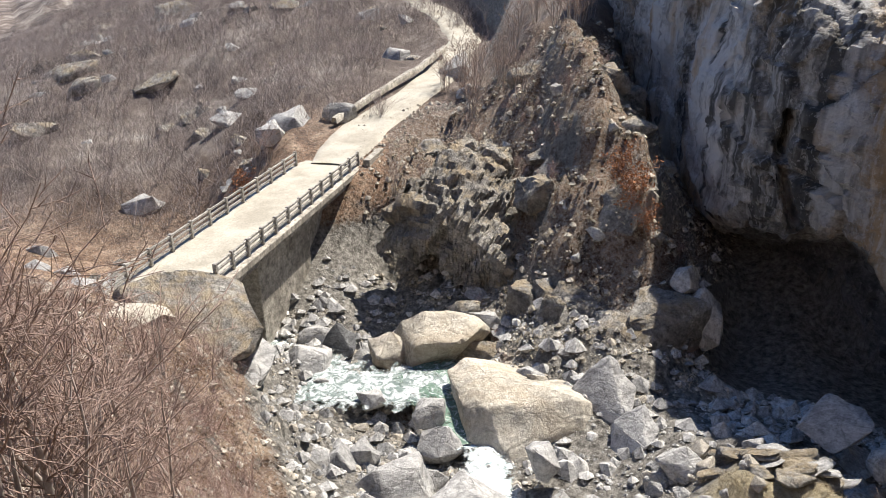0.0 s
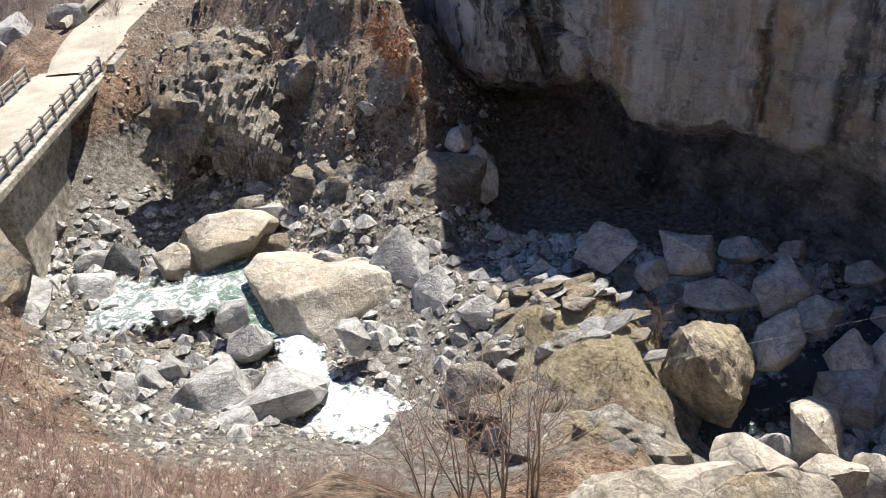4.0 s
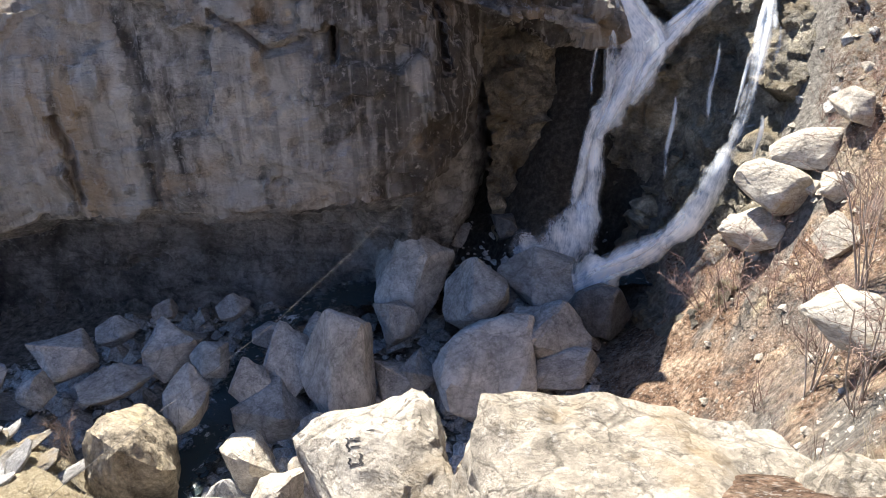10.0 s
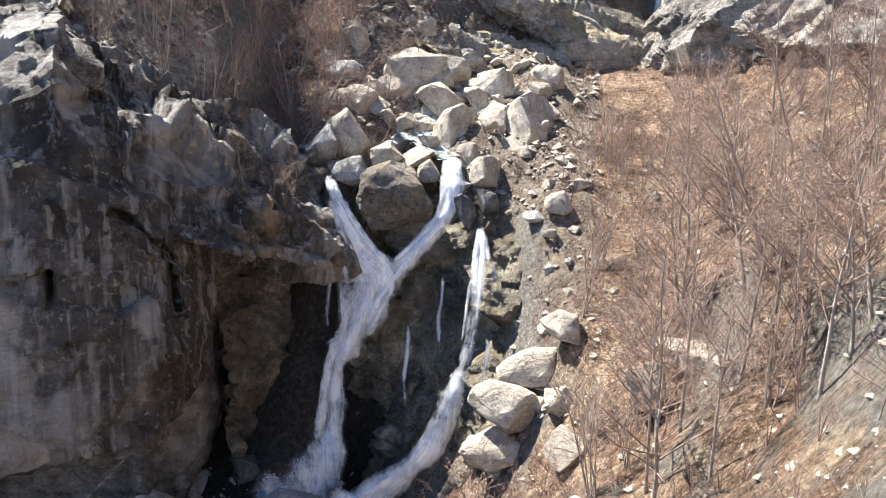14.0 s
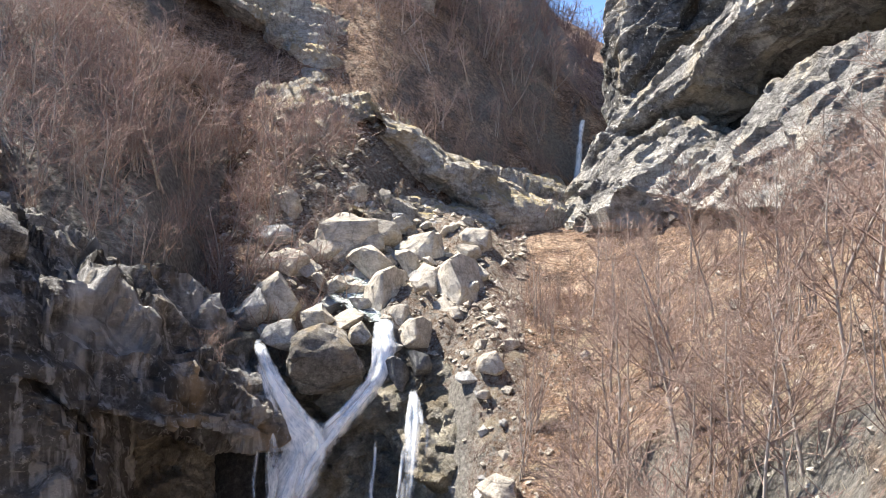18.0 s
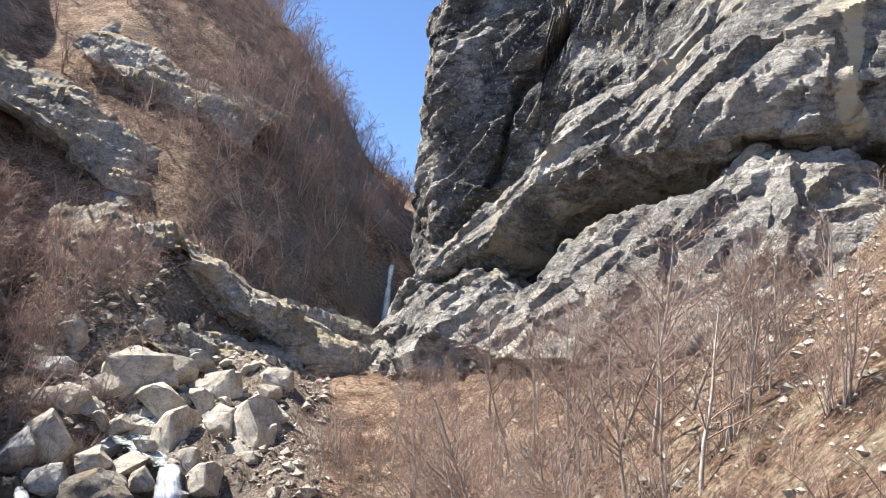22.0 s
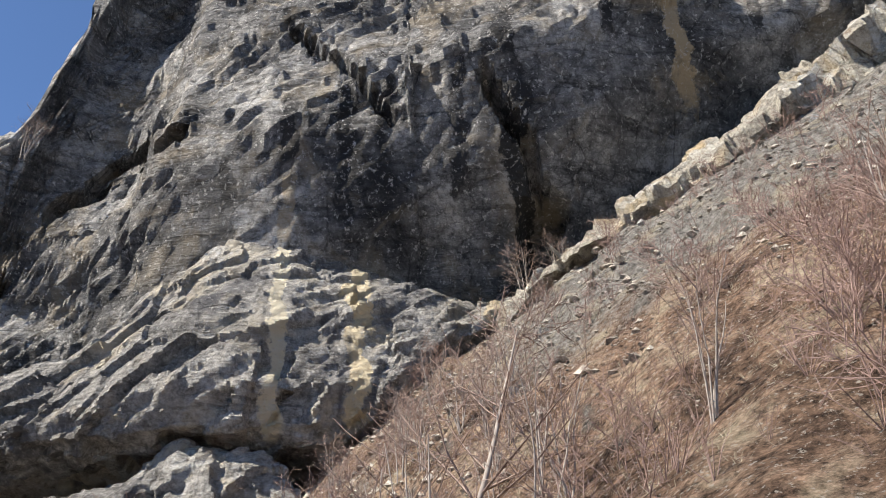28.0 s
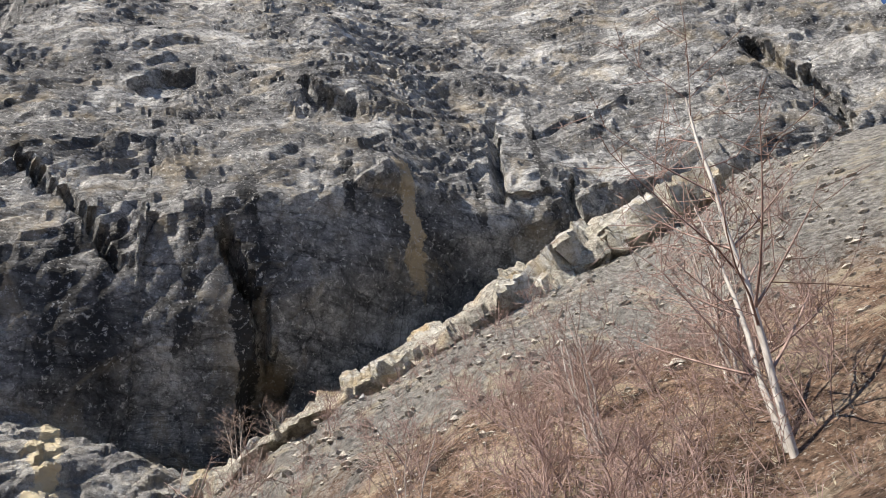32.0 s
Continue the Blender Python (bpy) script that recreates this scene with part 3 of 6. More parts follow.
def rough_rock(v, n, seed, big=1.0, mid=0.4, fine=0.12, strata=0.0, tilt=(0.2, 0.1, 1.0), squash=(1, 1, 1.6), calm=None, grain=None, stretch=0.4):
    """Pushes points along their normals: bulges, broken facets, fine grain and tilted beds."""
    if grain is None:
        q = v * np.array(squash)
    else:
        g = np.array(grain) / np.linalg.norm(grain)
        q = v + (stretch - 1) * (v @ g)[:, None] * g
    q = q + 0.5 * np.stack([fbm(v, 3, 2, seed + k) for k in (31, 32, 33)], -1)
    d = big * fbm(v, 9, 3, seed) + mid * (facets(q, 4.2, seed + 1) * 0.42 + facets(q, 1.5, seed + 2) * 0.6) + fine * (facets(q, 0.8, seed + 3, 0.6, 0.4) * 0.8 + facets(v, 0.45, seed + 5, 0.6, 0.5) * 0.35 + 0.12 * fbm(v, 0.9, 3, seed + 9))
    if strata:
        t = np.array(tilt) / np.linalg.norm(tilt)
        u = (v @ t + 0.9 * fbm(v, 5, 3, seed + 20)) / 1.3
        f = u - np.floor(u)
        d = d + strata * (np.minimum(f / 0.8, (1 - f) / 0.2) - 0.5) * (0.6 + 0.6 * fbm(v, 6, 2, seed + 40))
    if calm is not None:
        d = d * calm(v)
    return v + n * d[:, None]


def carved(v, cracks, seed):
    """Clefts: each a line of (bearing, elevation), its half width in degrees and its depth; pushes the points inwards there."""
    b, e = np.degrees(np.arctan2(v[:, 0], v[:, 1])), np.degrees(np.arctan2(v[:, 2], np.hypot(v[:, 0], v[:, 1])))
    b, e = b + 0.5 * fbm(v, 2.5, 3, seed), e + 0.5 * fbm(v, 2.5, 3, seed + 5)
    push = np.zeros(len(v))
    for line, half, depth in cracks:
        near = np.full(len(v), 99.0)
        for (b0, e0), (b1, e1) in zip(line[:-1], line[1:]):
            c = math.cos(radians((e0 + e1) / 2))
            ux, uy = (b1 - b0) * c, e1 - e0
            px, py = (b - b0) * c, e - e0
            t = np.clip((px * ux + py * uy) / (ux * ux + uy * uy), 0, 1)
            near = np.minimum(near, np.hypot(px - t * ux, py - t * uy))
        push = np.maximum(push, depth * smooth(half, half * 0.35, near))
    way = v * (1, 1, 0)
    return v + way / np.linalg.norm(way, axis=1)[:, None] * push[:, None]


def loft(name, line, n_u, profile, n_v, mat, seed, flip=False, cracks=(), under=None, **rough):
    """A rock wall: profile(s, row) gives the section (inward offset, height) at each place along the line (x, y, ...)."""
    rows, s = resample(line, n_u)
    tan = np.gradient(rows[:, :2], axis=0)
    tan /= np.linalg.norm(tan, axis=1)[:, None]
    k = np.ones(9) / 9
    tan = np.stack([np.convolve(np.pad(tan[:, i], 4, "edge"), k, "valid") for i in (0, 1)], -1)
    nor = np.stack([-tan[:, 1], tan[:, 0]], -1) * (-1 if flip else 1)
    v = np.zeros((n_u, n_v, 3))
    for i in range(n_u):
        sec, _ = resample(profile(s[i] / s[-1], rows[i]), n_v)
        v[i, :, :2] = rows[i, :2] + nor[i] * sec[:, :1]
        v[i, :, 2] = sec[:, 1]
    v = v.reshape(-1, 3)
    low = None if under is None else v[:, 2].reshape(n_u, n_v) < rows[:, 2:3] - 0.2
    v = rough_rock(v, normals_of(v, n_u, n_v), seed, **rough)
    if cracks:
        v = carved(v, cracks, seed + 60)
    me = mesh_of(name, v, grid_faces(n_u, n_v), mat)
    if under is not None:                     # faces below the lip take the recess rock, its shade deepened by black patches
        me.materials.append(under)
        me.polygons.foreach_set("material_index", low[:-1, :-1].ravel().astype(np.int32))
    me.set_sharp_from_angle(angle=radians(24))
    return new(name, me)


# the overhanging cliff
def cliff_section(u, r):
    lip, top = r[2], r[3]
    rec = 3.8 * np.interp(r[0], [-60, -50, -44, -38, -30, -12, -9, -7], [0.2, 0.6, 1.2, 1.5, 1.3, 1.0, 0.5, 0.1])
    h = top - lip
    return [(rec + 1.5, -27), (rec + 0.6, -23.5), (rec * 1.0, -18.8 + (lip + 18.8) * 0.3), (rec * 0.8, lip - 1.4), (0.7, lip - 0.35), (0.0, lip + 0.3), (-0.5, lip + h * 0.25),
            (-0.6, lip + h * 0.5), (0.1, lip + h * 0.8), (1.0, top - 0.8), (2.4, top), (5, top + 1.2), (9, top + 2.6), (14, top + 4)]


loft_line = [(*a, *b) for a, b in zip(CLIFF_LINE, CLIFF_Z)]
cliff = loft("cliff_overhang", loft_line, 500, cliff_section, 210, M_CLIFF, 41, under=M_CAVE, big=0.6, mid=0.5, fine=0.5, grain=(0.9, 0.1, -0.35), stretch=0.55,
             cracks=[([(-57, -13), (-56.3, -17), (-55.6, -19.8)], 0.5, 1.6), ([(-41, -17), (-40.2, -20), (-40.6, -22.4)], 0.35, 0.7), ([(-30, -12), (-27, -14.5), (-24, -14)], 0.3, 0.6), ([(-18, -10), (-15.4, -13), (-14.8, -16.5)], 0.4, 1.0), ([(-22.5, -13.4), (-22.3, -15.2)], 0.3, 1.2)])
tagged(cliff, "tall overhanging limestone cliff streaked black, ochre and white", "cliff", kind="structure")

# the headwall of the fall
HEAD = [(-13, 36.5), (-8, 38.2), (-5, 39), (-2.5, 39), (1, 38.8), (4, 39.6), (6.2, 38), (8.4, 35.6), (10, 32.5), (12.5, 28)]
head_line = [(*polar(b, d)[:2], zt) for (b, d), zt in zip(HEAD, (-4.5, -5, -5.6, -6.4, -6.6, -5.6, -6.2, -8, -11.5, -14))]


def head_section(u, r):
    t = r[2]
    k = np.interp(math.degrees(math.atan2(r[0], r[1])), [-1, 3, 6, 12], [1, 1.2, 1.7, 1.5])
    return [(o * k if o < 0 else o, z) for o, z in _head(t)]


def _head(t):
    return [(-4.4, -21.5), (-3.4, -19.4), (-2.4, -19 + (t + 19) * 0.25), (-1.6, -19 + (t + 19) * 0.5), (-0.9, -19 + (t + 19) * 0.78), (0, t), (1.5, t + 0.4), (5, t - 1.0)]


M_WET = rock_material("wet_rock", (0.05, 0.048, 0.045), (0.20, 0.183, 0.15), (0.50, 0.455, 0.36), ((0.20, 0.15, 0.08), 0.6), 1.2, bump=0.9, rough=0.5, moss=((0.17, 0.14, 0.07), 0.4))
headwall = loft("cliff_headwall", head_line, 260, head_section, 170, M_WET, 55, big=0.5, mid=0.8, fine=0.5, strata=0.2, tilt=(0.3, 0.2, 1))
tagged(headwall, "dark wet rock headwall behind the waterfall", "cliff", kind="structure")

# the great wall on the other side: bearing, distance, foot, top
WALL2 = [(21.5, 92, 2, 34), (20.2, 78, 2, 33), (18.9, 66, 2, 30), (20.4, 61.5, 3, 33), (23.4, 60, 4, 35), (26, 59, 4, 36), (28, 58, 4, 40), (29.6, 57, 4, 68), (32, 56.5, 4, 90), (36, 55, 4, 140), (40, 53.5, 4.5, 165), (49, 52, 9, 180), (60, 51.5, 16, 184), (69.6, 50, 20, 165), (80, 52, 28, 169), (90, 55, 35, 172), (100, 58, 40, 167), (110, 61, 42, 162), (122, 67, 43, 157), (132, 75, 42, 152)]
wall_line = [(*polar(b, d)[:2], z0, z1) for b, d, z0, z1 in WALL2]


def wall_section(u, r):
    b = math.degrees(math.atan2(r[0], r[1]))
    z0, z1 = r[2], r[3]
    h = z1 - z0
    back = np.interp(b, [18, 28, 34], [0.12, 0.3, 1.0])
    lean = np.interp(b, [18, 24, 30, 35, 41, 50, 62, 80, 95, 130], [0.3, 0.2, 0.0, -2.5, -7, -9, -9.5, -9, -6, 0])
    c = min(float(np.interp(b, [36, 41, 53, 65, 79, 89, 97, 110], [26, 31, 26, 22, 17.5, 10, 6, 5])), h * 0.8)
    a = c * 0.55
    return [(1.5, z0 - 3), (1.0, z0), (0.8 + lean * 0.25, z0 + a * 0.4), (lean * 0.8, z0 + a), (lean, z0 + c * 0.9), (lean + 0.8, z0 + c), (lean + (1.6 + (h - c) * 0.17) * back, z0 + c + (h - c) * 0.4), (lean + (3 + (h - c) * 0.42) * back, z1), (lean + 14 + (h - c) * 0.44, z1 + 1)]


def wall_calm(v):
    """Smooth under the great overhang, broken elsewhere."""
    b, e = np.degrees(np.arctan2(v[:, 0], v[:, 1])), np.degrees(np.arctan2(v[:, 2], np.hypot(v[:, 0], v[:, 1])))
    top = np.interp(b, [38, 41, 53, 65, 79, 89, 97, 110], [35, 35.8, 39.2, 42.6, 44.3, 40.8, 38.8, 38])
    return 1 - 0.72 * smooth(36, 42, b) * smooth(104, 92, b) * smooth(top + 1.5, top - 1.5, e + 0.8 * fbm(v, 5, 2, 4))


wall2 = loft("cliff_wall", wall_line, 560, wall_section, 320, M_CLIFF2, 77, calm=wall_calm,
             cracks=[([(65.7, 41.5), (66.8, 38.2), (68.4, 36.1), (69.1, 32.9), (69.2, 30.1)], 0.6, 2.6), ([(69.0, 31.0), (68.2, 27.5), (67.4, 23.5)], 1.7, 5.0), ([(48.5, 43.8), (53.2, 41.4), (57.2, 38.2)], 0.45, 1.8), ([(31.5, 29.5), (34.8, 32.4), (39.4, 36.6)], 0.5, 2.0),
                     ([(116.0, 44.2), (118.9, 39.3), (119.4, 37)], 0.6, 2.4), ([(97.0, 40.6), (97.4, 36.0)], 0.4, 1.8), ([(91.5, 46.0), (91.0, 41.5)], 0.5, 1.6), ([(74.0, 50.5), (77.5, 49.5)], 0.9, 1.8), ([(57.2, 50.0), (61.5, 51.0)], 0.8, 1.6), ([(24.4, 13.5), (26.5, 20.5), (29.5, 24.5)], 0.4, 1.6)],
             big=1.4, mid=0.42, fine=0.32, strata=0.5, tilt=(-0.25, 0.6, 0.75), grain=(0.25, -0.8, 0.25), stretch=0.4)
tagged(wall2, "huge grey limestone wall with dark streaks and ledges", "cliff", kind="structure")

# slanting slab in front of the wall, and the broken ledge under it: bearing, distance, lower edge, upper edge
SLAB_A = [(17.9, 66, 2.5, 4.2), (19.6, 62, 5.5, 9.3), (22.6, 58, 8.0, 11.6), (25.6, 55, 10.0, 14.8), (29.6, 52.5, 13.6, 19.0), (33.6, 50.5, 15.6, 20.6), (36.8, 49.5, 16.0, 24.6), (39.5, 48.5, 16.2, 27.8), (42.7, 48, 17.0, 30.2), (47.6, 47, 16.8, 29.8), (52, 46.5, 17.2, 28.5), (57, 46.5, 19.2, 27.3), (62.4, 47, 22.5, 25.6), (66, 47.5, 24.4, 25.6)]
SLAB_B = [(17.6, 68, 1.0, 3.6), (20.4, 61, 2.0, 6.2), (23, 57, 3.0, 7.4), (26.1, 54, 3.0, 7.0), (31.4, 50.5, 3.4, 11.4), (34.8, 48.5, 3.6, 12.4), (38.5, 47, 4.0, 13.2), (41.9, 46.4, 4.4, 15.8), (43.2, 46.2, 4.6, 14.6), (47.6, 45.6, 7.0, 15.2), (50.4, 45.6, 11, 13.4)]


def from_heights(rows, near, far):
    """(bearing, distance, lower and upper elevation) to a line with heights; near and far: how the edges lie before and behind it."""
    line = []
    for b, d, e0, e1 in rows:
        h = el_at(d, e1) - el_at(d, e0)
        line.append((*polar(b, d)[:2], el_at(d - near * h, e0), el_at(d + far * h + 0.6, e1)))
    return line


def el_at(d, e):
    return d * math.tan(radians(e))


def slab_section(depth):
    def f(u, r):
        a, b = r[2], r[3]
        h = b - a
        return [(depth, a - 1.4), (-h * 0.1 + 1.4, a - 0.7), (-h * 0.22 + 0.2, a), (-h * 0.22 - 0.2, a + h * 0.15), (-h * 0.08, a + h * 0.5), (h * 0.08 + 0.3, a + h * 0.8), (h * 0.2 + 0.8, b - 0.15), (h * 0.24 + 1.4, b + 0.1), (depth + h * 0.2, b + 0.6), (depth + h * 0.2 + 3, b + 0.4)]
    return f


def lean_section(u, r):
    a, b = r[2], r[3]
    h = b - a
    return [(5, a - 2.5), (-1.2 - h * 0.4, a - 1.2), (-0.6 - h * 0.4, a), (-h * 0.15, a + h * 0.35), (h * 0.3, a + h * 0.75), (h * 0.55, b), (h * 0.9, b + 0.2), (6, b - 0.6)]


def band_section(u, r):
    a, b = r[2], r[3]
    h = b - a
    return [(5, a - 2.5), (-1.2 - h * 0.8, a - 1.2), (-0.6 - h * 0.8, a), (-h * 0.3, a + h * 0.35), (h * 0.5, a + h * 0.75), (h * 1.1, b), (h * 1.6, b + 0.2), (6 + h, b - 0.6)]


def ledge_section(u, r):
    a, b = r[2], r[3]
    h = b - a
    return [(5, a - 2.5), (-1.0 - h * 0.3, a - 1.2), (-0.4 - h * 0.3, a), (-h * 0.14, a + h * 0.4), (h * 0.06, a + h * 0.75), (h * 0.2, b), (h * 0.5, b + 0.2), (8, b - 0.8)]


slab_a = loft("rock_slab", from_heights([(b, d - 4.5 * float(smooth(24, 36, b)), e0, e1) for b, d, e0, e1 in SLAB_A], 0.22, 0.24), 320, slab_section(5.5), 170, M_SLABROCK, 13, big=0.35, mid=0.75, fine=0.42, strata=0.25, tilt=(-0.25, 0.6, 0.75), grain=(0.25, -0.7, 0.6), stretch=0.35)
tagged(slab_a, "slanting grey limestone slab with two yellow streaks", "rock slab", kind="structure")
slab_b = loft("rock_ledge", from_heights([(b, d - 3.0 - 3.5 * float(smooth(24, 36, b)), e0, e1) for b, d, e0, e1 in SLAB_B], 0.3, 0.2), 260, ledge_section, 130, M_SLABROCK, 29, big=0.5, mid=1.0, fine=0.5, strata=0.3, tilt=(-0.25, 0.6, 0.75), grain=(0.25, -0.7, 0.5), stretch=0.45)
tagged(slab_b, "broken pale limestone ledge above the scree", "rock ledge", kind="structure")

# stratified rock bands across the wooded hillside, and the undercut brow of the spur
M_BAND = rock_material("banded_limestone", (0.17, 0.16, 0.145), (0.44, 0.41, 0.365), (0.74, 0.69, 0.61), ((0.46, 0.36, 0.21), 0.8), 1.6, bump=0.9, bed=0.4, moss=((0.46, 0.37, 0.18), 0.9), flecks=((0.78, 0.74, 0.68), 0.5))
def on_slope(b, e, start=40.0):
    """Distance at which a sight line at that bearing and elevation meets the ground."""
    d = np.arange(start, 160, 0.5)
    x, y = d * math.sin(radians(b)), d * math.cos(radians(b))
    hit = np.nonzero(zat(x, y) > d * math.tan(radians(e)))[0]
    return float(d[hit[0]]) if len(hit) else 120.0


def slope_band(rows, seed, label, start=40.0, n=240, push=1.0, mat=None):
    """A rock band breaking out of the hillside: bearing, lower and upper elevation."""
    line = []
    ds = np.array([on_slope(b, (e0 + e1) / 2, start) for b, e0, e1 in rows])
    bb = np.array([r[0] for r in rows])
    ds = np.polyval(np.polyfit(bb, ds, 1), bb) - push
    for (b, e0, e1), d in zip(rows, ds):
        h = el_at(d, e1) - el_at(d, e0)
        line.append((*polar(b, d)[:2], el_at(d - 0.4 * h, e0), el_at(d + 0.4 * h, e1)))
    bd = loft("rock_band", line, n, band_section, 80, mat or M_BAND, seed, big=0.9, mid=0.8, fine=0.35, strata=0.8, tilt=(0.45, -0.2, 1), grain=(0.9, 0.2, -0.4), stretch=0.35)
    return tagged(bd, label, "rock band", kind="structure")


slope_band([(2.7, 7.6, 9.6), (5.1, 5.4, 9.3), (8.3, 2.4, 8.2), (12.4, 0.9, 6.4), (15, 1.0, 4.6), (17.2, 1.6, 3.4)], 61, "stepped stratified grey rock band above the stream", 50)
slope_band([(-16, 18.8, 20.2), (-12, 17.6, 19.2), (-8, 16.2, 18.2), (-3.9, 14.4, 16.6), (-1.6, 12.8, 14.8), (0.8, 11.2, 13.2), (4, 9.0, 10.8)], 62, "slanting sunlit rock band on the wooded hillside", 48)
slope_band([(-3.5, 19.6, 22.0), (0.5, 18.0, 21.0), (3.8, 17.0, 19.8), (6.3, 16.2, 18.6), (8.4, 15.2, 17.2)], 63, "grey rock cliff high on the wooded hillside", 60)
slope_band([(-4, 6.4, 9.0), (-1, 7.6, 10.6), (1.6, 8.8, 11.2)], 64, "low pale rock rib in the wood", 48, 120)
slope_band([(1.5, 1.6, 3.4), (4.5, 0.8, 2.4), (8, 0.2, 1.6), (11, 0.2, 1.2)], 66, "pale rock sheet beside the upper stream", 44, 160)
M_FOOT = rock_material("washed_limestone", (0.26, 0.245, 0.215), (0.53, 0.485, 0.40), (0.78, 0.74, 0.66), ((0.66, 0.50, 0.28), 0.7), 1.6, bump=0.8, bed=0.4)
FOOT = [(68.5, 37, 23.0, 25.4), (71.6, 35, 25.3, 28.0), (75.6, 31.2, 27.2, 30.6), (79.8, 30.8, 28.8, 31.9), (84, 30.8, 30.6, 32.9), (88.6, 30.8, 32.2, 34.3), (92.5, 32.5, 33.6, 35.4), (97, 34, 34.4, 36.2), (102, 35, 35.2, 36.7), (108, 36, 35.6, 36.9)]
foot = loft("rock_foot", [(*polar(b, d + 7.3)[:2], el_at(d + 6.9, e0 + 0.6), el_at(d + 8.0, e1 + 1.1)) for b, d, e0, e1 in FOOT], 320, band_section, 60, M_FOOT, 67, big=0.5, mid=1.0, fine=0.6, strata=0.5, tilt=(-0.25, 0.6, 0.75), grain=(0.25, -0.7, 0.6), stretch=0.35)
tagged(foot, "pale yellowish rock strip along the foot of the wall", "rock ledge", kind="structure")
CREST = [(-24, 33.5, -4.8, 1.6), (-16.5, 34.8, -5.4, 0.7), (-11.6, 35.8, -6.4, -0.8), (-8.5, 36.8, -7.2, -2.1), (-6, 37.6, -7.6, -3.8), (-4.4, 38.8, -7.6, -5.2)]
crest = loft("rock_shelf", [(*polar(b, d)[:2], z0, z1) for b, d, z0, z1 in CREST], 220, lean_section, 90, M_CLIFF, 65, big=0.5, mid=1.0, fine=0.9, strata=0.9, tilt=(0.45, -0.2, 1), grain=(0.9, 0.2, -0.4), stretch=0.35)
tagged(crest, "layered rock shelf on top of the overhanging cliff", "rock shelf", kind="structure")
BROW = [(-84.6, 49, -20.3, -17.9), (-83.5, 48, -20.0, -17.2), (-81, 47, -20.6, -17.4), (-79, 46.2, -21.6, -18.2), (-77, 45.6, -22.8, -19.4), (-75, 45, -23.6, -21)]


def brow_section(u, r):
    a, b = r[2], r[3]
    return [(7.0, -25), (6.6, -23.2), (5.0, a - 0.9), (0.8, a - 0.3), (0, a), (0.1, a + (b - a) * 0.4), (0.8, b - 0.3), (2.5, b + 0.3), (5.5, b + 1.2), (9, b + 1.7), (13, b + 0.6), (16, b - 1.5)]


M_SPUR = rock_material("spur_rock", (0.14, 0.13, 0.12), (0.29, 0.275, 0.25), (0.50, 0.475, 0.43), ((0.38, 0.29, 0.19), 0.6), 1.3, bump=0.9, moss=((0.42, 0.33, 0.20), 0.6))
brow = loft("rock_brow", [(*polar(b, d)[:2], z0, z1) for b, d, z0, z1 in BROW], 160, brow_section, 90, M_SPUR, 71, big=0.4, mid=0.8, fine=0.8)
tagged(brow, "undercut rock brow of the spur over the stream", "rock brow", kind="structure")


# ---------------------------------------------------------------- boulders
def rock_mesh(name, seed, mat, cuts=13, sub=3, blocky=1.0, noise_amp=0.05, flat=None, planes=(), crumple=1.0):
    """A broken block: the hull of a few points of a rounded box, its faces split and roughened. planes: faces cut at (normal, distance)."""
    rnd = np.random.RandomState(seed)
    p = rnd.normal(size=(cuts + 5, 3))
    p /= np.linalg.norm(p, axis=1)[:, None]
    box_like = p / np.abs(p).max(1)[:, None]
    p = (p * (1 - 0.55 * blocky) + box_like * 0.55 * blocky) * rnd.uniform(0.74, 1.0, (len(p), 1))
    cut = list(planes) + ([(0.05, -0.08, 1, flat)] if flat else [])
    for nx, ny, nz, hh in cut:
        n = np.array((nx, ny, nz)) / math.sqrt(nx * nx + ny * ny + nz * nz)
        over = np.maximum(p @ n - hh, 0)
        p = p - over[:, None] * n
    bm = bmesh.new()
    hull = bmesh.ops.convex_hull(bm, input=[bm.verts.new(q) for q in p])
    bmesh.ops.delete(bm, geom=list({g for g in hull["geom_interior"] + hull["geom_unused"] if isinstance(g, bmesh.types.BMVert)}), context="VERTS")
    bmesh.ops.bevel(bm, geom=list(bm.edges), offset=0.05, segments=1, affect="EDGES", clamp_overlap=True)
    bmesh.ops.triangulate(bm, faces=list(bm.faces))
    longest = {3: 0.34, 4: 0.2, 5: 0.095}[sub]
    for _ in range(5):
        es = [e for e in bm.edges if e.calc_length() > longest]
        if not es:
            break
        bmesh.ops.subdivide_edges(bm, edges=es, cuts=1)
        bmesh.ops.triangulate(bm, faces=[f for f in bm.faces if len(f.verts) > 3])
    v = np.array([q.co for q in bm.verts])
    v = (v - (v.max(0) + v.min(0)) / 2) / (v.max(0) - v.min(0)) * 1.74
    v = v * (1 + crumple * 0.10 * facets(v + seed * 2.7, 0.55, seed, 0.7, 0.6) + crumple * 0.12 * facets(v - seed, 0.25, seed + 4, 0.7, 0.6))[:, None]
    v = v * (1 + noise_amp * fbm(v + seed * 3.1, 0.7, 4, seed, 0.55, True) + 0.05 * fbm(v + seed, 1.6, 2, seed))[:, None]
    for q, c in zip(bm.verts, v):
        q.co = c
    me = bpy.data.meshes.new(name)
    bm.to_mesh(me)
    bm.free()
    me.materials.append(mat)
    me.polygons.foreach_set("use_smooth", np.ones(len(me.polygons), bool))
    me.set_sharp_from_angle(angle=radians(26))
    return me


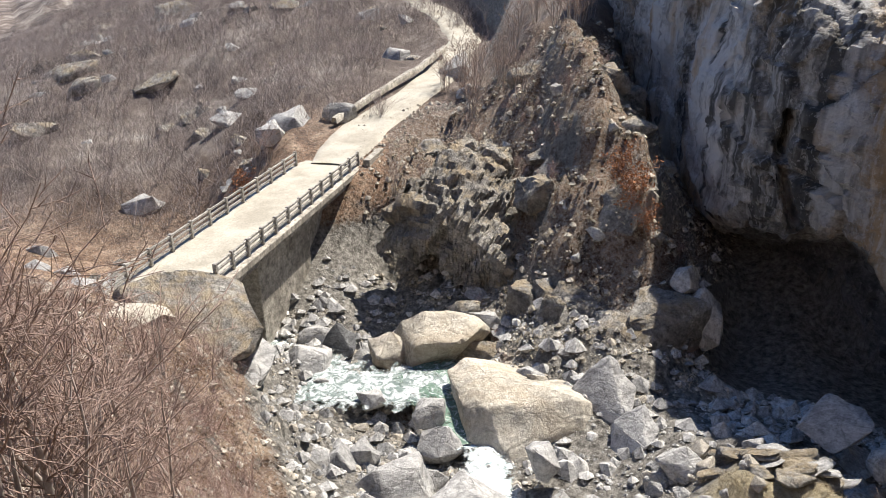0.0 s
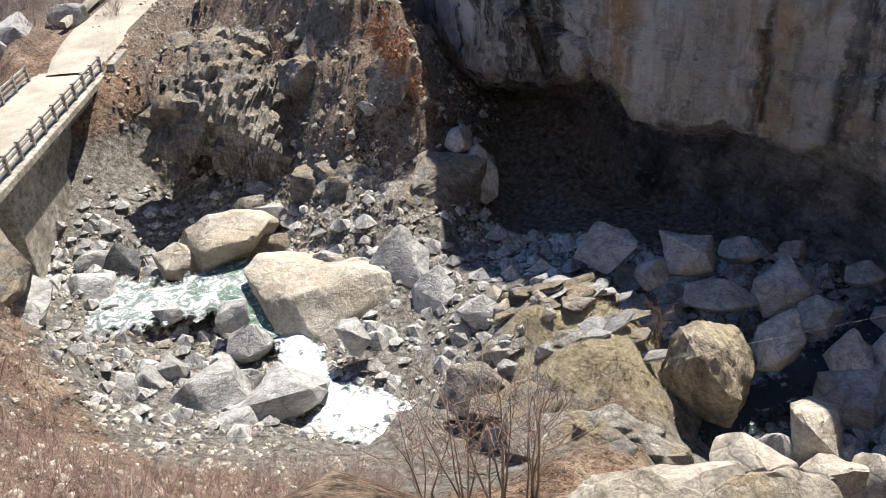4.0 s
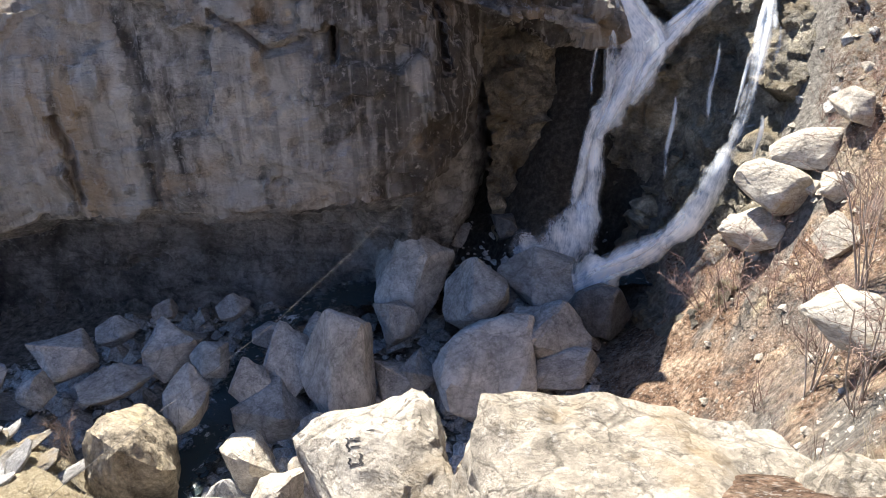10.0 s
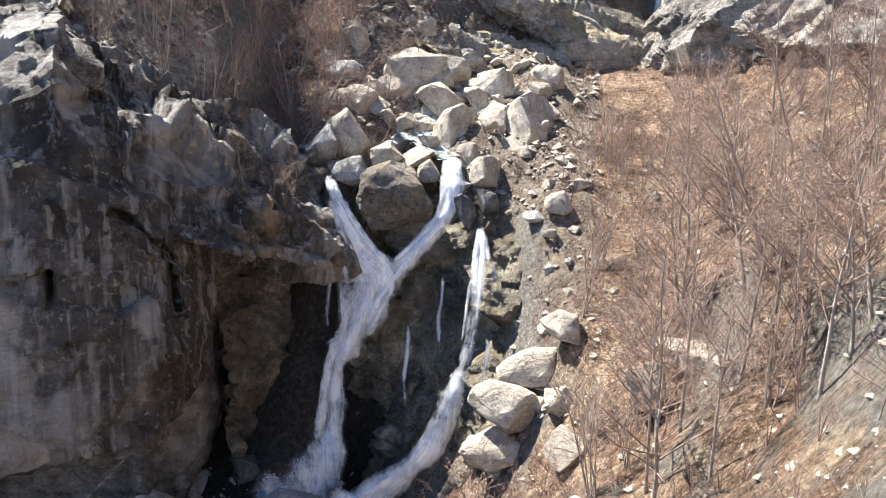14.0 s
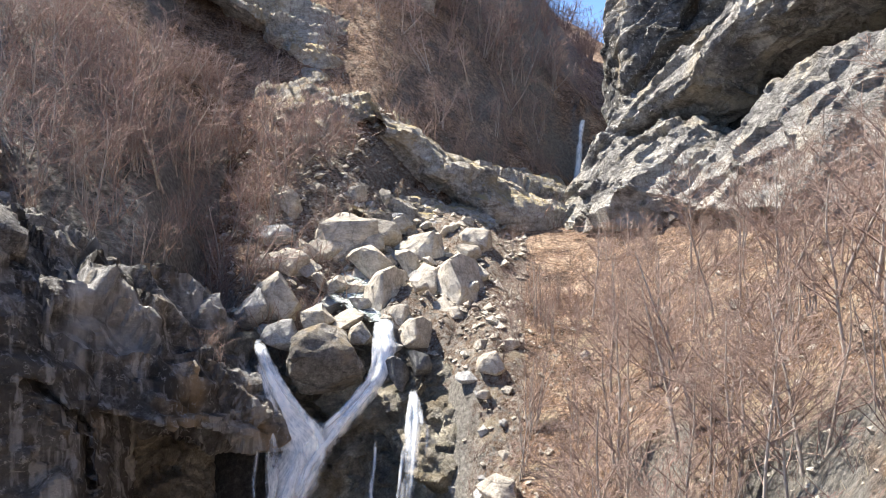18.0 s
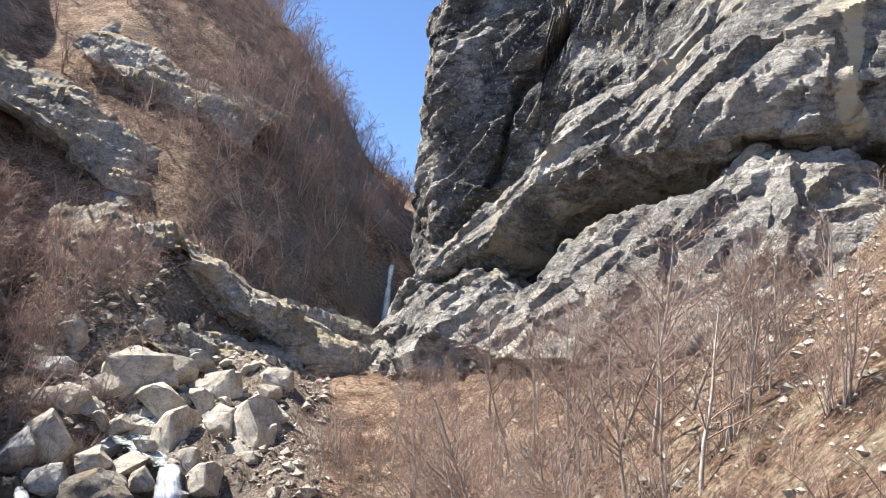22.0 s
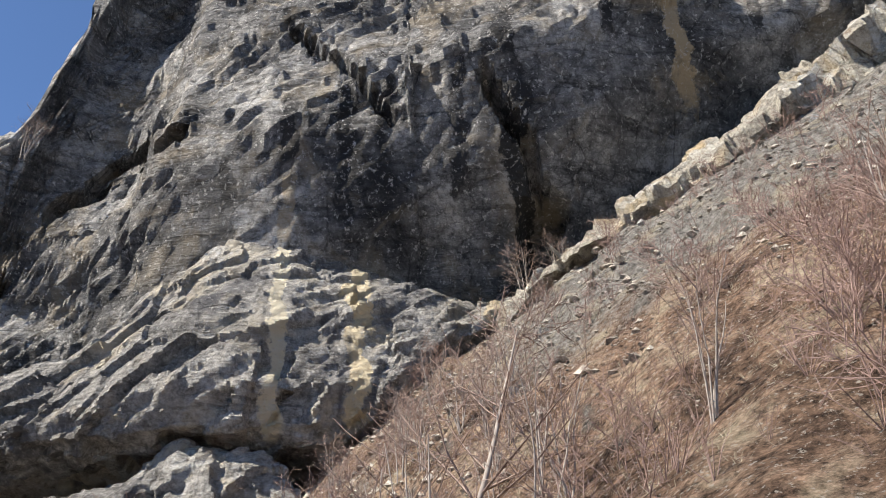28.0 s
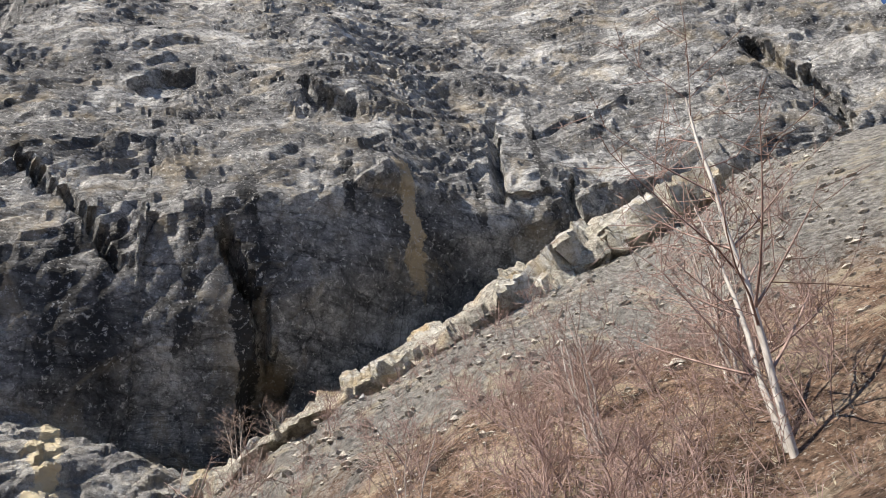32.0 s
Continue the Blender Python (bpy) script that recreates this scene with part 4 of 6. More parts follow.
M_PERCH = rock_material("brown_block", (0.15, 0.125, 0.09), (0.33, 0.285, 0.215), (0.52, 0.46, 0.37), ((0.07, 0.062, 0.05), 0.7), 0.8, kind="Object", bump=0.8, moss=((0.50, 0.43, 0.26), 0.5))
ROCKS = {}
for _k, _m in (("grey", M_BOULDER), ("pale", M_PALE), ("wet", M_DARKB)):
    ROCKS[_k] = [rock_mesh("boulder_" + _k, 100 + i, _m, cuts=8 + i % 5) for i in range(9)]
SAID = {"grey": "grey angular limestone boulder", "pale": "pale sunlit limestone boulder", "wet": "dark wet boulder"}
ROCKS["spur"] = [rock_mesh("boulder_spur", 150 + i, M_SPUR, cuts=9 + i % 4, noise_amp=0.09) for i in range(9)]
SAID["spur"] = "brownish grey bedded rock"
_rb = random.Random(5)


def boulder(b, d, z, w, h, kind="grey", shape=None, turn=None, depth=None, tip=12, label="", group="", mesh=None, name="boulder"):
    """A boulder w wide and h high whose middle lies at that bearing, distance and height."""
    me = mesh or ROCKS[kind][_rb.randrange(9) if shape is None else shape]
    ob = new(name, me)
    x, y, _ = polar(b, d)
    ob.matrix_basis = Matrix.LocRotScale((x, y, z), Euler((radians(_rb.uniform(-tip, tip)), radians(_rb.uniform(-tip, tip)), radians(-b + (turn if turn is not None else _rb.uniform(-30, 30))))), (w * 0.58, (depth or (w + h) / 2) * 0.58, h * 0.62))
    return tagged(ob, label or SAID[kind] + " lying among stones", name, group)


def el(d, e):
    return d * math.tan(radians(e))


UPPER_B = [(1.5, -0.7, 49.4, 4.2, 2.6), (3.8, -0.5, 49.8, 2.4, 2.0), (3.3, -2.4, 46.5, 2.6, 2.0), (9.3, -3.9, 43.9, 2.7, 3.0), (-3.0, -4.7, 42.5, 2.4, 2.1), (-4.7, -5.5, 41.4, 1.5, 1.9), (-2.8, -7.5, 39.5, 1.9, 1.5), (4.2, -4.5, 42.9, 2.1, 2.6), (7.0, -3.9, 44.0, 1.8, 2.1),
           (6.4, -7.1, 39.8, 1.6, 1.4), (-1.8, -1.5, 48.1, 1.8, 1.1), (-4.3, 0.0, 50.7, 1.3, 1.4), (-3.1, 0.4, 51.4, 1.3, 1.5), (-2.0, -0.1, 50.5, 1.3, 1.1), (-3.4, -2.5, 46.4, 1.8, 1.2), (-0.2, -3.6, 44.4, 0.9, 0.9), (6.8, -9.2, 38.2, 1.0, 1.2), (5.1, -9.8, 37.9, 1.3, 1.4), (2.7, -7.2, 39.7, 1.2, 1.0),
           (5.3, -6.2, 40.8, 1.2, 1.4), (10.5, -0.8, 49.3, 2.2, 1.6), (7.2, -1.6, 47.9, 2.6, 2.2), (1.7, -6.2, 40.7, 1.7, 0.9), (-0.3, -6.1, 40.9, 1.6, 1.0), (-0.9, -2.8, 45.6, 1.3, 1.0), (1.0, -3.9, 44, 1.2, 0.8), (2.6, -5.2, 42, 1.0, 0.8), (8.2, -5.6, 42, 1.4, 1.2), (5.8, -2.4, 46, 1.5, 1.6)]
for b, e, d, w, h in UPPER_B:
    boulder(b, d, el(d, e), w, h, "wet" if b in (6.8, 5.1) else "grey" if b in (-2.8, -4.7) else "pale", label="sunlit boulder jammed in the stream above the waterfall", group="boulders above the fall")
boulder(0.2, 38.2, el(38.2, -8.8), 3.5, 2.7, "grey", turn=8, depth=2.6, tip=3, label="dark pitted boulder wedged between the two arms of the waterfall", mesh=rock_mesh("boulder_wedged", 233, M_SPUR, 9, 4, 0.9, 0.09))
SHADE_B = [(-18.1, -30.3, 32.0, 3.4, 3.3), (-12.7, -31.8, 29.6, 2.8, 2.9), (-7.3, -30.8, 31.0, 3.3, 2.3), (-19.2, -33.5, 29.3, 1.7, 2.0), (-11.6, -36.9, 23.9, 4.3, 4.0), (-6.6, -34.2, 27.4, 3.0, 2.4), (-2.7, -32.4, 29.5, 2.4, 2.4), (-19.6, -37.6, 25.5, 1.8, 1.6), (-31.7, -36.3, 26.8, 1.5, 1.5),
           (-28.2, -35.1, 27.4, 2.0, 2.2), (-30.1, -38.5, 24.4, 2.8, 1.9), (-37.0, -36.4, 26.3, 1.9, 2.0), (-44.4, -31.8, 31.6, 2.4, 1.9), (-37.1, -32.8, 30.5, 2.6, 1.6), (-50.7, -31.6, 32.2, 2.7, 1.5), (-41.6, -34.1, 29.5, 2.8, 1.2), (-29.5, -33.3, 30.4, 1.5, 1.1), (-10.3, -27.1, 34, 1.2, 1.3), (-37.0, -30.4, 34.3, 1.2, 0.9),
           (-40.6, -31.0, 33.2, 1.7, 1.2), (-32.0, -31.1, 33.1, 1.4, 1.1), (-17.7, -37.1, 26.2, 1.5, 1.3), (-5.3, -36.4, 26.0, 2.8, 1.4), (-15, -38.5, 24.4, 1.4, 1.3), (-8.6, -28.6, 33.4, 1.3, 1.2), (-34.4, -34.2, 28.8, 1.5, 1.2), (-25.6, -33.4, 29, 1.2, 1.0), (-47, -33.2, 30, 1.4, 1.0)]
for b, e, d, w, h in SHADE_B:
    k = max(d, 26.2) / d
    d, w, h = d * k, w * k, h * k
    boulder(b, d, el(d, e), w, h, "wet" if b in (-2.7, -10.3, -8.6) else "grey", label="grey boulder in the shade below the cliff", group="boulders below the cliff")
leaning = boulder(-24.2, 25.8, el(25.8, -36.9), 2.7, 5.0, "grey", shape=2, turn=10, depth=2.4, tip=4, label="tall leaning grey block in the shade below the cliff")
RIVER_B = [(-84.6, -29.6, 41, 2.2, 1.8, "pale"), (-76.7, -28, 43, 1.8, 1.5, "grey"), (-88.4, -29.2, 42, 2.3, 1.8, "wet"), (-91, -30.7, 40, 3.0, 2.4, "grey"), (-86.7, -30.6, 41, 1.7, 1.3, "grey"), (-90.1, -28.4, 43, 2.0, 1.5, "grey"),
           (-67.6, -32.8, 34, 3.2, 3.0, "grey"), (-64.9, -34.7, 31.5, 2.2, 1.8, "grey"), (-80.5, -36.2, 32, 2.0, 1.7, "grey"), (-81.4, -34, 34, 2.0, 1.4, "grey"), (-84.5, -39, 28, 3.4, 1.8, "grey"), (-83.5, -41.6, 26, 3.2, 1.9, "grey"), (-98, -38, 26, 2.6, 1.6, "pale"), (-100, -36.4, 27, 2.2, 1.3, "pale"),
           (-94, -30.2, 40, 2.4, 1.6, "grey"), (-86, -33, 36, 1.4, 1.0, "grey"), (-72, -37, 29, 1.6, 1.2, "grey"), (-87, -36.5, 31, 1.5, 1.1, "grey"), (-61, -36, 29, 1.6, 1.2, "grey")]
for b, e, d, w, h, k in RIVER_B:
    boulder(b, d, el(d, e), w, h, k, label=SAID[k] + " in the bed of the stream", group="boulders in the stream")
boulder(-78.6, 26.8, el(26.8, -39.9), 3.6, 1.5, "grey", shape=4, turn=12, depth=2.2, tip=6, label="flat-topped dark boulder beside white water")
M_BED = rock_material("washed_bedrock", (0.33, 0.30, 0.25), (0.46, 0.425, 0.36), (0.58, 0.545, 0.48), ((0.40, 0.32, 0.22), 0.5), 1.6, bump=0.45, crack_dark=0.3, grain=0.5)
boulder(-73.0, 34.5, el(34.5, -34.4), 6.8, 4.4, "pale", turn=20, depth=8.0, tip=4, label="smooth pale bedrock hump beside the pool", mesh=rock_mesh("boulder_hump", 611, M_BED, 22, 5, 0.2, 0.03, crumple=0.3))
boulder(-69.0, 36.5, el(36.5, -33.4), 3.6, 2.8, "pale", depth=4.0, tip=6, label="washed pale bedrock at the foot of the spur", mesh=rock_mesh("boulder_hump", 612, M_BED, 18, 4, 0.3, 0.04, crumple=0.3))
boulder(-80.2, 41.5, el(41.5, -29.4), 5.4, 3.6, "pale", depth=4.5, tip=4, label="large smooth pale rock in front of the dark hollow", mesh=rock_mesh("boulder_hump", 613, M_BED, 18, 4, 0.4, 0.04, crumple=0.3))
boulder(-60.7, 41, el(41, -26.4), 2.0, 2.9, "grey", shape=1, label="grey rock head at the end of the spur")
boulder(-62, 41.5, el(41.5, -24.2), 1.5, 1.3, "grey", label="small grey rock on the crest of the spur")
boulder(-66.8, 45, el(45, -21.3), 1.9, 3.0, "grey", shape=5, label="square grey block under an autumn shrub")
for b, e, d, w, h in [(-87, -13.3, 68, 2.9, 2.0), (-90.4, -14.0, 66, 4.2, 2.4), (-91.8, -14.4, 65, 2.6, 1.7), (-78.6, -11.9, 80, 5.0, 5.6), (-80.6, -14.8, 66, 1.9, 1.9), (-79.2, -16, 62, 1.5, 1.5), (-77.4, -13.4, 70, 4.0, 4.5)]:
    boulder(b, d, el(d, e), w, h, "grey", label="grey boulder at the side of the gravel road", group="boulders beside the road")
boulder(-41.9, 24.6, el(24.6, -39.6), 3.5, 4.0, "pale", shape=6, turn=5, depth=3.4, tip=4, label="brownish block with dry grass on its top above the gully", mesh=rock_mesh("boulder_perched", 207, M_PERCH, 10, 5, 1.0, 0.07, 0.66, ((0.1, -1, -0.35, 0.55), (-1, -0.2, 0.3, 0.62), (1, -0.1, -0.2, 0.62), (-0.3, -0.3, -1, 0.75))))
for b, e, d, w, h in [(-32.8, -41.4, 23, 2.1, 1.7), (-35, -43.2, 22.4, 1.5, 1.5), (-30.5, -44.2, 21, 2.2, 1.8), (-27.5, -43.0, 21.5, 1.6, 1.5), (-37.5, -44.8, 20.5, 2.6, 1.8), (-42, -47.5, 16, 3.4, 1.6), (-34.5, -47, 15.5, 2.6, 1.6), (-26.5, -40, 24, 1.4, 1.3)]:
    boulder(b, d, el(d, e), w, h, "pale" if w > 1.5 else "grey", label="pale sunlit boulder in the gully", group="boulders in the gully")
# thin slabs strewn on the mound
for i in range(40):
    b, e = _rb.uniform(-58, -46.5), _rb.uniform(-36.4, -32.9) if i < 30 else _rb.uniform(-39, -36)
    d = 20.0 / math.tan(radians(-e))
    x, y, _ = polar(b, d)
    ob = boulder(b, d, zat(x, y)[0] + 0.12, _rb.uniform(0.7, 1.9), _rb.uniform(0.16, 0.34), "spur" if i % 3 else "grey", depth=_rb.uniform(0.5, 1.0), tip=10, label="tilted stone slab lying on the grassy mound", group="slabs on the mound", name="stone_slab")
    at, turn, size = ob.matrix_basis.decompose()
    ob.matrix_basis = Matrix.LocRotScale(at, turn @ Euler((0, radians(_rb.uniform(-30, -6)), 0)).to_quaternion(), size)
# the flat slab and pale rocks on the brown slope
boulder(21.8, 26, zat(*polar(21.8, 26)[:2])[0] + 0.25, 3.0, 0.7, "pale", shape=0, turn=-14, depth=1.5, tip=5, label="long flat pale stone slab lying on the brown slope")
for b, e, d, w, h in [(8.8, -22.9, 29.3, 2.6, 1.7), (10.5, -20.3, 30.3, 2.8, 1.4), (7.6, -25.8, 28.7, 2.2, 1.3), (15.5, -30, 19.2, 2.2, 1.1), (12.5, -17.5, 30, 1.4, 1.0), (18.5, -20.5, 25, 1.1, 1.3), (13, -25.5, 25.5, 1.3, 1.1)]:
    boulder(b, d, el(d, e), w, h, "pale", label="whitish boulder bedded in the brown slope", group="rocks on the slope")


MOUND = polar(-51.2, 25.2)


def scatter(n, b0, b1, d0, d1, s0, s1, kinds, label, group, seed, zmax=99, zmin=-99):
    rnd = np.random.RandomState(seed)
    k = 0
    while k < n:
        b, d = rnd.uniform(b0, b1), math.sqrt(rnd.uniform(d0 ** 2, d1 ** 2))
        x, y, _ = polar(b, d)
        z = zat(x, y)[0]
        if not zmin < z < zmax or ((x - MOUND[0]) / 6.0) ** 2 + ((y - MOUND[1]) / 4.2) ** 2 < 1:
            n -= 0.02
            continue
        w = s0 * (s1 / s0) ** (rnd.rand() ** 1.6)
        h = w * rnd.uniform(0.55, 0.85)
        boulder(b, d, z + h * 0.18, w, h, kinds[rnd.randint(len(kinds))], tip=25, label=label, group=group, name="stone")
        k += 1


scatter(48, -99, -71, 26, 47, 0.45, 1.7, ("grey", "grey", "pale"), "grey stone in the rapids of the stream", "stones in the stream", 1, -21.6)
scatter(50, -57, -6, 22, 36.5, 0.45, 1.8, ("grey",), "bluish grey stone in the shade of the cliff", "stones below the cliff", 2, -18.2)
scatter(74, -5.5, 10.5, 39.5, 55, 0.55, 2.3, ("pale", "grey", "pale"), "pale stone in the upper stream bed", "stones above the fall", 3)
scatter(14, -84, -62, 36, 66, 0.4, 1.3, ("grey",), "grey stone on the scree of the spur", "stones on the spur", 4)
scatter(14, 9, 45, 13, 44, 0.3, 0.9, ("pale",), "pale stone on the brown slope", "stones on the slope", 6)
scatter(22, 6.5, 13, 27, 38, 0.35, 1.4, ("pale", "grey"), "whitish stone beside the waterfall", "stones beside the fall", 16)
scatter(12, 42, 105, 26, 46, 0.3, 0.9, ("pale", "grey"), "pale stone on the scree below the wall", "stones on the scree", 7)


def pebbles(name, n, zone, s0, s1, mat, seed, label):
    """Loose stones, joined: small cut octahedra strewn over a zone (bearings, distances, greatest height)."""
    rnd = np.random.RandomState(seed)
    b = rnd.uniform(zone[0], zone[1], n)
    d = np.sqrt(rnd.uniform(zone[2] ** 2, zone[3] ** 2, n))
    x, y = d * np.sin(np.radians(b)), d * np.cos(np.radians(b))
    z = zat(x, y)
    mx, my = polar(-51.5, 25.3)[:2]
    ok = (z < zone[4]) & (np.hypot((x - mx) / 5.2, (y - my) / 3.6) > 1 + 0.3 * rnd.rand(n))
    x, y, z = x[ok], y[ok], z[ok]
    n = len(x)
    base = np.array([(1, 0, 0), (0.3, 0.95, 0.1), (-0.8, 0.6, 0), (-0.9, -0.4, 0.1), (0.1, -1, 0), (0.7, -0.6, 0.2), (0.2, 0.1, 0.8), (-0.1, 0, -0.7)])
    f = np.array([(i, (i + 1) % 6, 6) for i in range(6)] + [((i + 1) % 6, i, 7) for i in range(6)])
    s = s0 * (s1 / s0) ** (rnd.rand(n) ** 4.0)
    a = rnd.uniform(0, 6.28, n)
    P = base[None] * (1 + rnd.uniform(-0.25, 0.25, (n, 8, 3))) * s[:, None, None]
    c, si = np.cos(a)[:, None], np.sin(a)[:, None]
    P = np.stack([P[..., 0] * c - P[..., 1] * si, P[..., 0] * si + P[..., 1] * c, P[..., 2]], -1)
    P[..., 2] += P[..., 0] * rnd.uniform(-0.5, 0.5, (n, 1))
    P += np.stack([x, y, z + s * 0.15], -1)[:, None]
    F = (f[None] + (np.arange(n) * 8)[:, None, None]).reshape(-1, 3)
    ob = new(name, mesh_of(name, P.reshape(-1, 3), F.tolist(), mat, False))
    return tagged(ob, label, "stones", kind="stuff")


M_PEBBLE = rock_material("grey_gravel", (0.20, 0.20, 0.20), (0.36, 0.355, 0.345), (0.55, 0.54, 0.515), None, 0.6, bump=0.3)
M_PEBBLE2 = rock_material("pale_gravel", (0.24, 0.21, 0.17), (0.38, 0.345, 0.29), (0.55, 0.51, 0.44), None, 0.6, bump=0.3)
pebbles("river_stones", 5000, (-102, -60, 24, 50, -20.2), 0.06, 0.62, M_PEBBLE, 1, "loose grey stones of the stream bed")
pebbles("shaded_stones", 6000, (-60, -2, 22, 38, -18), 0.06, 0.75, M_PEBBLE, 2, "loose grey stones below the cliff")
pebbles("spur_scree", 8000, (-86, -59, 34, 70, 0), 0.05, 0.28, M_PEBBLE2, 3, "loose stones on the bare spur")
pebbles("slope_stones", 5500, (5, 60, 11, 44, 99), 0.03, 0.2, M_PEBBLE2, 4, "small pale stones on the brown slope")
pebbles("scree_stones", 9000, (42, 118, 20, 56, 99), 0.05, 0.26, M_PEBBLE2, 5, "small stones on the scree under the wall")
pebbles("bank_stones", 6000, (-114, -72, 11, 46, 0), 0.05, 0.25, M_PEBBLE2, 8, "stones on the bank by the bridge")
pebbles("upper_stones", 2500, (-8, 14, 38, 62, 99), 0.08, 0.4, M_PEBBLE2, 9, "stones of the upper stream bed")

for b, d, w in [(-99, 96, 5), (-104, 108, 6), (-97, 130, 7), (-107, 90, 4.5), (-94.5, 78, 3.4), (-101, 70, 3.5)]:
    x, y, _ = polar(b, d)
    boulder(b, d, zat(x, y)[0] - 0.2, w, w * 0.45, "spur" if w > 4 else "grey", label="grey rock outcrop on the scrubby valley side", group="rocks on the valley side")

_rv = random.Random(33)
for b0, b1, d0, d1, n, s1 in ((-110, -97, 84, 150, 26, 5.0), (-97, -88, 78, 120, 22, 3.6), (-86, -81, 84, 120, 12, 4.0), (-112, -98, 48, 64, 14, 2.4), (-98, -91, 62, 76, 14, 2.2)):
    for k in range(n):
        b, d = _rv.uniform(b0, b1), _rv.uniform(d0, d1)
        x, y, _ = polar(b, d)
        if near_road(np.array([x]), np.array([y]))[0][0] < 4:
            continue
        w = 0.8 * (s1 / 0.8) ** _rv.random()
        boulder(b, d, zat(x, y)[0] - 0.1 * w, w, w * _rv.uniform(0.4, 0.7), "spur" if k % 2 else "grey", tip=25, label="grey rock outcrop on the scrubby valley side", group="rocks on the valley side")

# the mound's broken front and the ribs of the spur
for b, e, d, w, h in [(-53, -44.8, 20.6, 4.2, 1.8), (-48.6, -44.6, 20.8, 3.2, 1.8), (-58, -42.6, 22.8, 3.4, 1.6), (-45, -45.5, 20.4, 2.2, 1.8), (-61.5, -41.5, 23.6, 2.4, 1.5)]:
    boulder(b, d, el(d, e), w, h, "spur", label="bedded grey rock face at the front of the grassy mound", group="rocks of the mound")
_rs = random.Random(21)
for k in range(26):
    b, d = _rs.uniform(-82, -62), _rs.uniform(40, 64)
    x, y, _ = polar(b, d)
    w = _rs.uniform(0.9, 3.0)
    boulder(b, d, zat(x, y)[0] - 0.15 * w, w, w * _rs.uniform(0.6, 0.9), "spur", label="brownish rock rib breaking out of the spur", group="rocks of the spur")
for b, e, d, w, h in [(-63.5, -28.5, 39.5, 4.0, 4.0), (-66.5, -29.5, 38.5, 3.6, 3.4), (-70.5, -28, 41.5, 4.0, 3.6), (-73.5, -27, 43, 3.4, 3.0)]:
    boulder(b, d, el(d, e), w, h, "spur", label="brownish grey rock at the foot of the spur", group="rocks of the spur")

# pale rubble along the crest of the mound and its gravel flank
for k in range(34):
    b = _rs.uniform(-63, -55)
    x, y, _ = polar(b, _rs.uniform(24.5, 30))
    w = _rs.uniform(0.35, 1.0)
    boulder(b, math.hypot(x, y), zat(x, y)[0] + 0.1, w, w * 0.7, "grey" if k % 3 else "pale", tip=30, label="light grey rubble stone on the flank of the mound", group="rubble on the mound", name="stone")


# ---------------------------------------------------------------- water
def water_material(name, deep, foam_lo, foam_hi, rough=0.12, stretch=(1, 1, 1), scale=1.2):
    m, nt, b = material(name)
    v = n_coord(nt, stretch, "World")
    n = n_noise(nt, v, scale, 9, 0.72, 1.2)
    k = n_ramp(nt, n, [(foam_lo, 0.0), (foam_hi, 1.0)])
    nt.links.new(n_mix(nt, k, deep, (0.70, 0.745, 0.765)), b.inputs["Base Color"])
    nt.links.new(n_mix(nt, k, (rough,) * 3, (0.7,) * 3), b.inputs["Roughness"])
    b.inputs["IOR"].default_value = 1.33
    ed = nt.nodes.new("ShaderNodeAttribute")
    ed.attribute_name = "edge"
    nt.links.new(n_ramp(nt, n_math(nt, "ADD", ed.outputs["Fac"], n_math(nt, "MULTIPLY", n_math(nt, "SUBTRACT", n_noise(nt, v, 2.5, 6, 0.7), 0.5), 3.0)), [(0.10, 0.0), (0.60, 1.0)]), b.inputs["Alpha"])
    nt.links.new(n_bump(nt, n_math(nt, "ADD", n, n_noise(nt, v, scale * 5, 4)), 0.35, 0.12), b.inputs["Normal"])
    return m


def fall_material(name, low, high, most):
    """White water: blue-grey and white runs, dissolving in streaks towards its edges."""
    m, nt, b = material(name)
    v = n_coord(nt, (7.0, 1.1, 1.0), "UV")
    runs = n_noise(nt, v, 3.0, 8, 0.8, 0.3)
    clots = n_noise(nt, n_coord(nt, (1.0, 1.0, 0.55), "World"), 2.2, 7, 0.7)
    n = n_math(nt, "ADD", n_math(nt, "MULTIPLY", runs, 0.45), n_math(nt, "MULTIPLY", clots, 0.55))
    nt.links.new(n_ramp(nt, n, [(0.38, (0.52, 0.67, 0.88)), (0.49, (0.85, 0.91, 0.98)), (0.60, (0.97, 0.98, 0.99))]), b.inputs["Base Color"])
    b.inputs["Roughness"].default_value = 0.6
    ed = nt.nodes.new("ShaderNodeAttribute")
    ed.attribute_name = "edge"
    a = n_ramp(nt, n_math(nt, "ADD", n_math(nt, "MULTIPLY", ed.outputs["Fac"], 1.0), n_math(nt, "MULTIPLY", n_math(nt, "SUBTRACT", n, 0.5), 1.9)), [(low, 0.0), (high, most)])
    nt.links.new(a, b.inputs["Alpha"])
    return m


M_POOL = water_material("pool_water", (0.10, 0.16, 0.125), 0.50, 0.74, scale=2.5)
M_RAPID = water_material("white_water", (0.16, 0.20, 0.19), 0.44, 0.62, scale=1.8)
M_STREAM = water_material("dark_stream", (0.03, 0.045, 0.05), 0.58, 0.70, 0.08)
M_CHUTE = water_material("churning_water", (0.34, 0.45, 0.45), 0.34, 0.56, scale=1.6)
M_FALL = fall_material("falling_water", 0.12, 0.95, 0.97)
M_VEIL = fall_material("water_veil", 0.40, 1.4, 0.55)
M_MIST = fall_material("white_spray", 0.45, 1.3, 0.8)


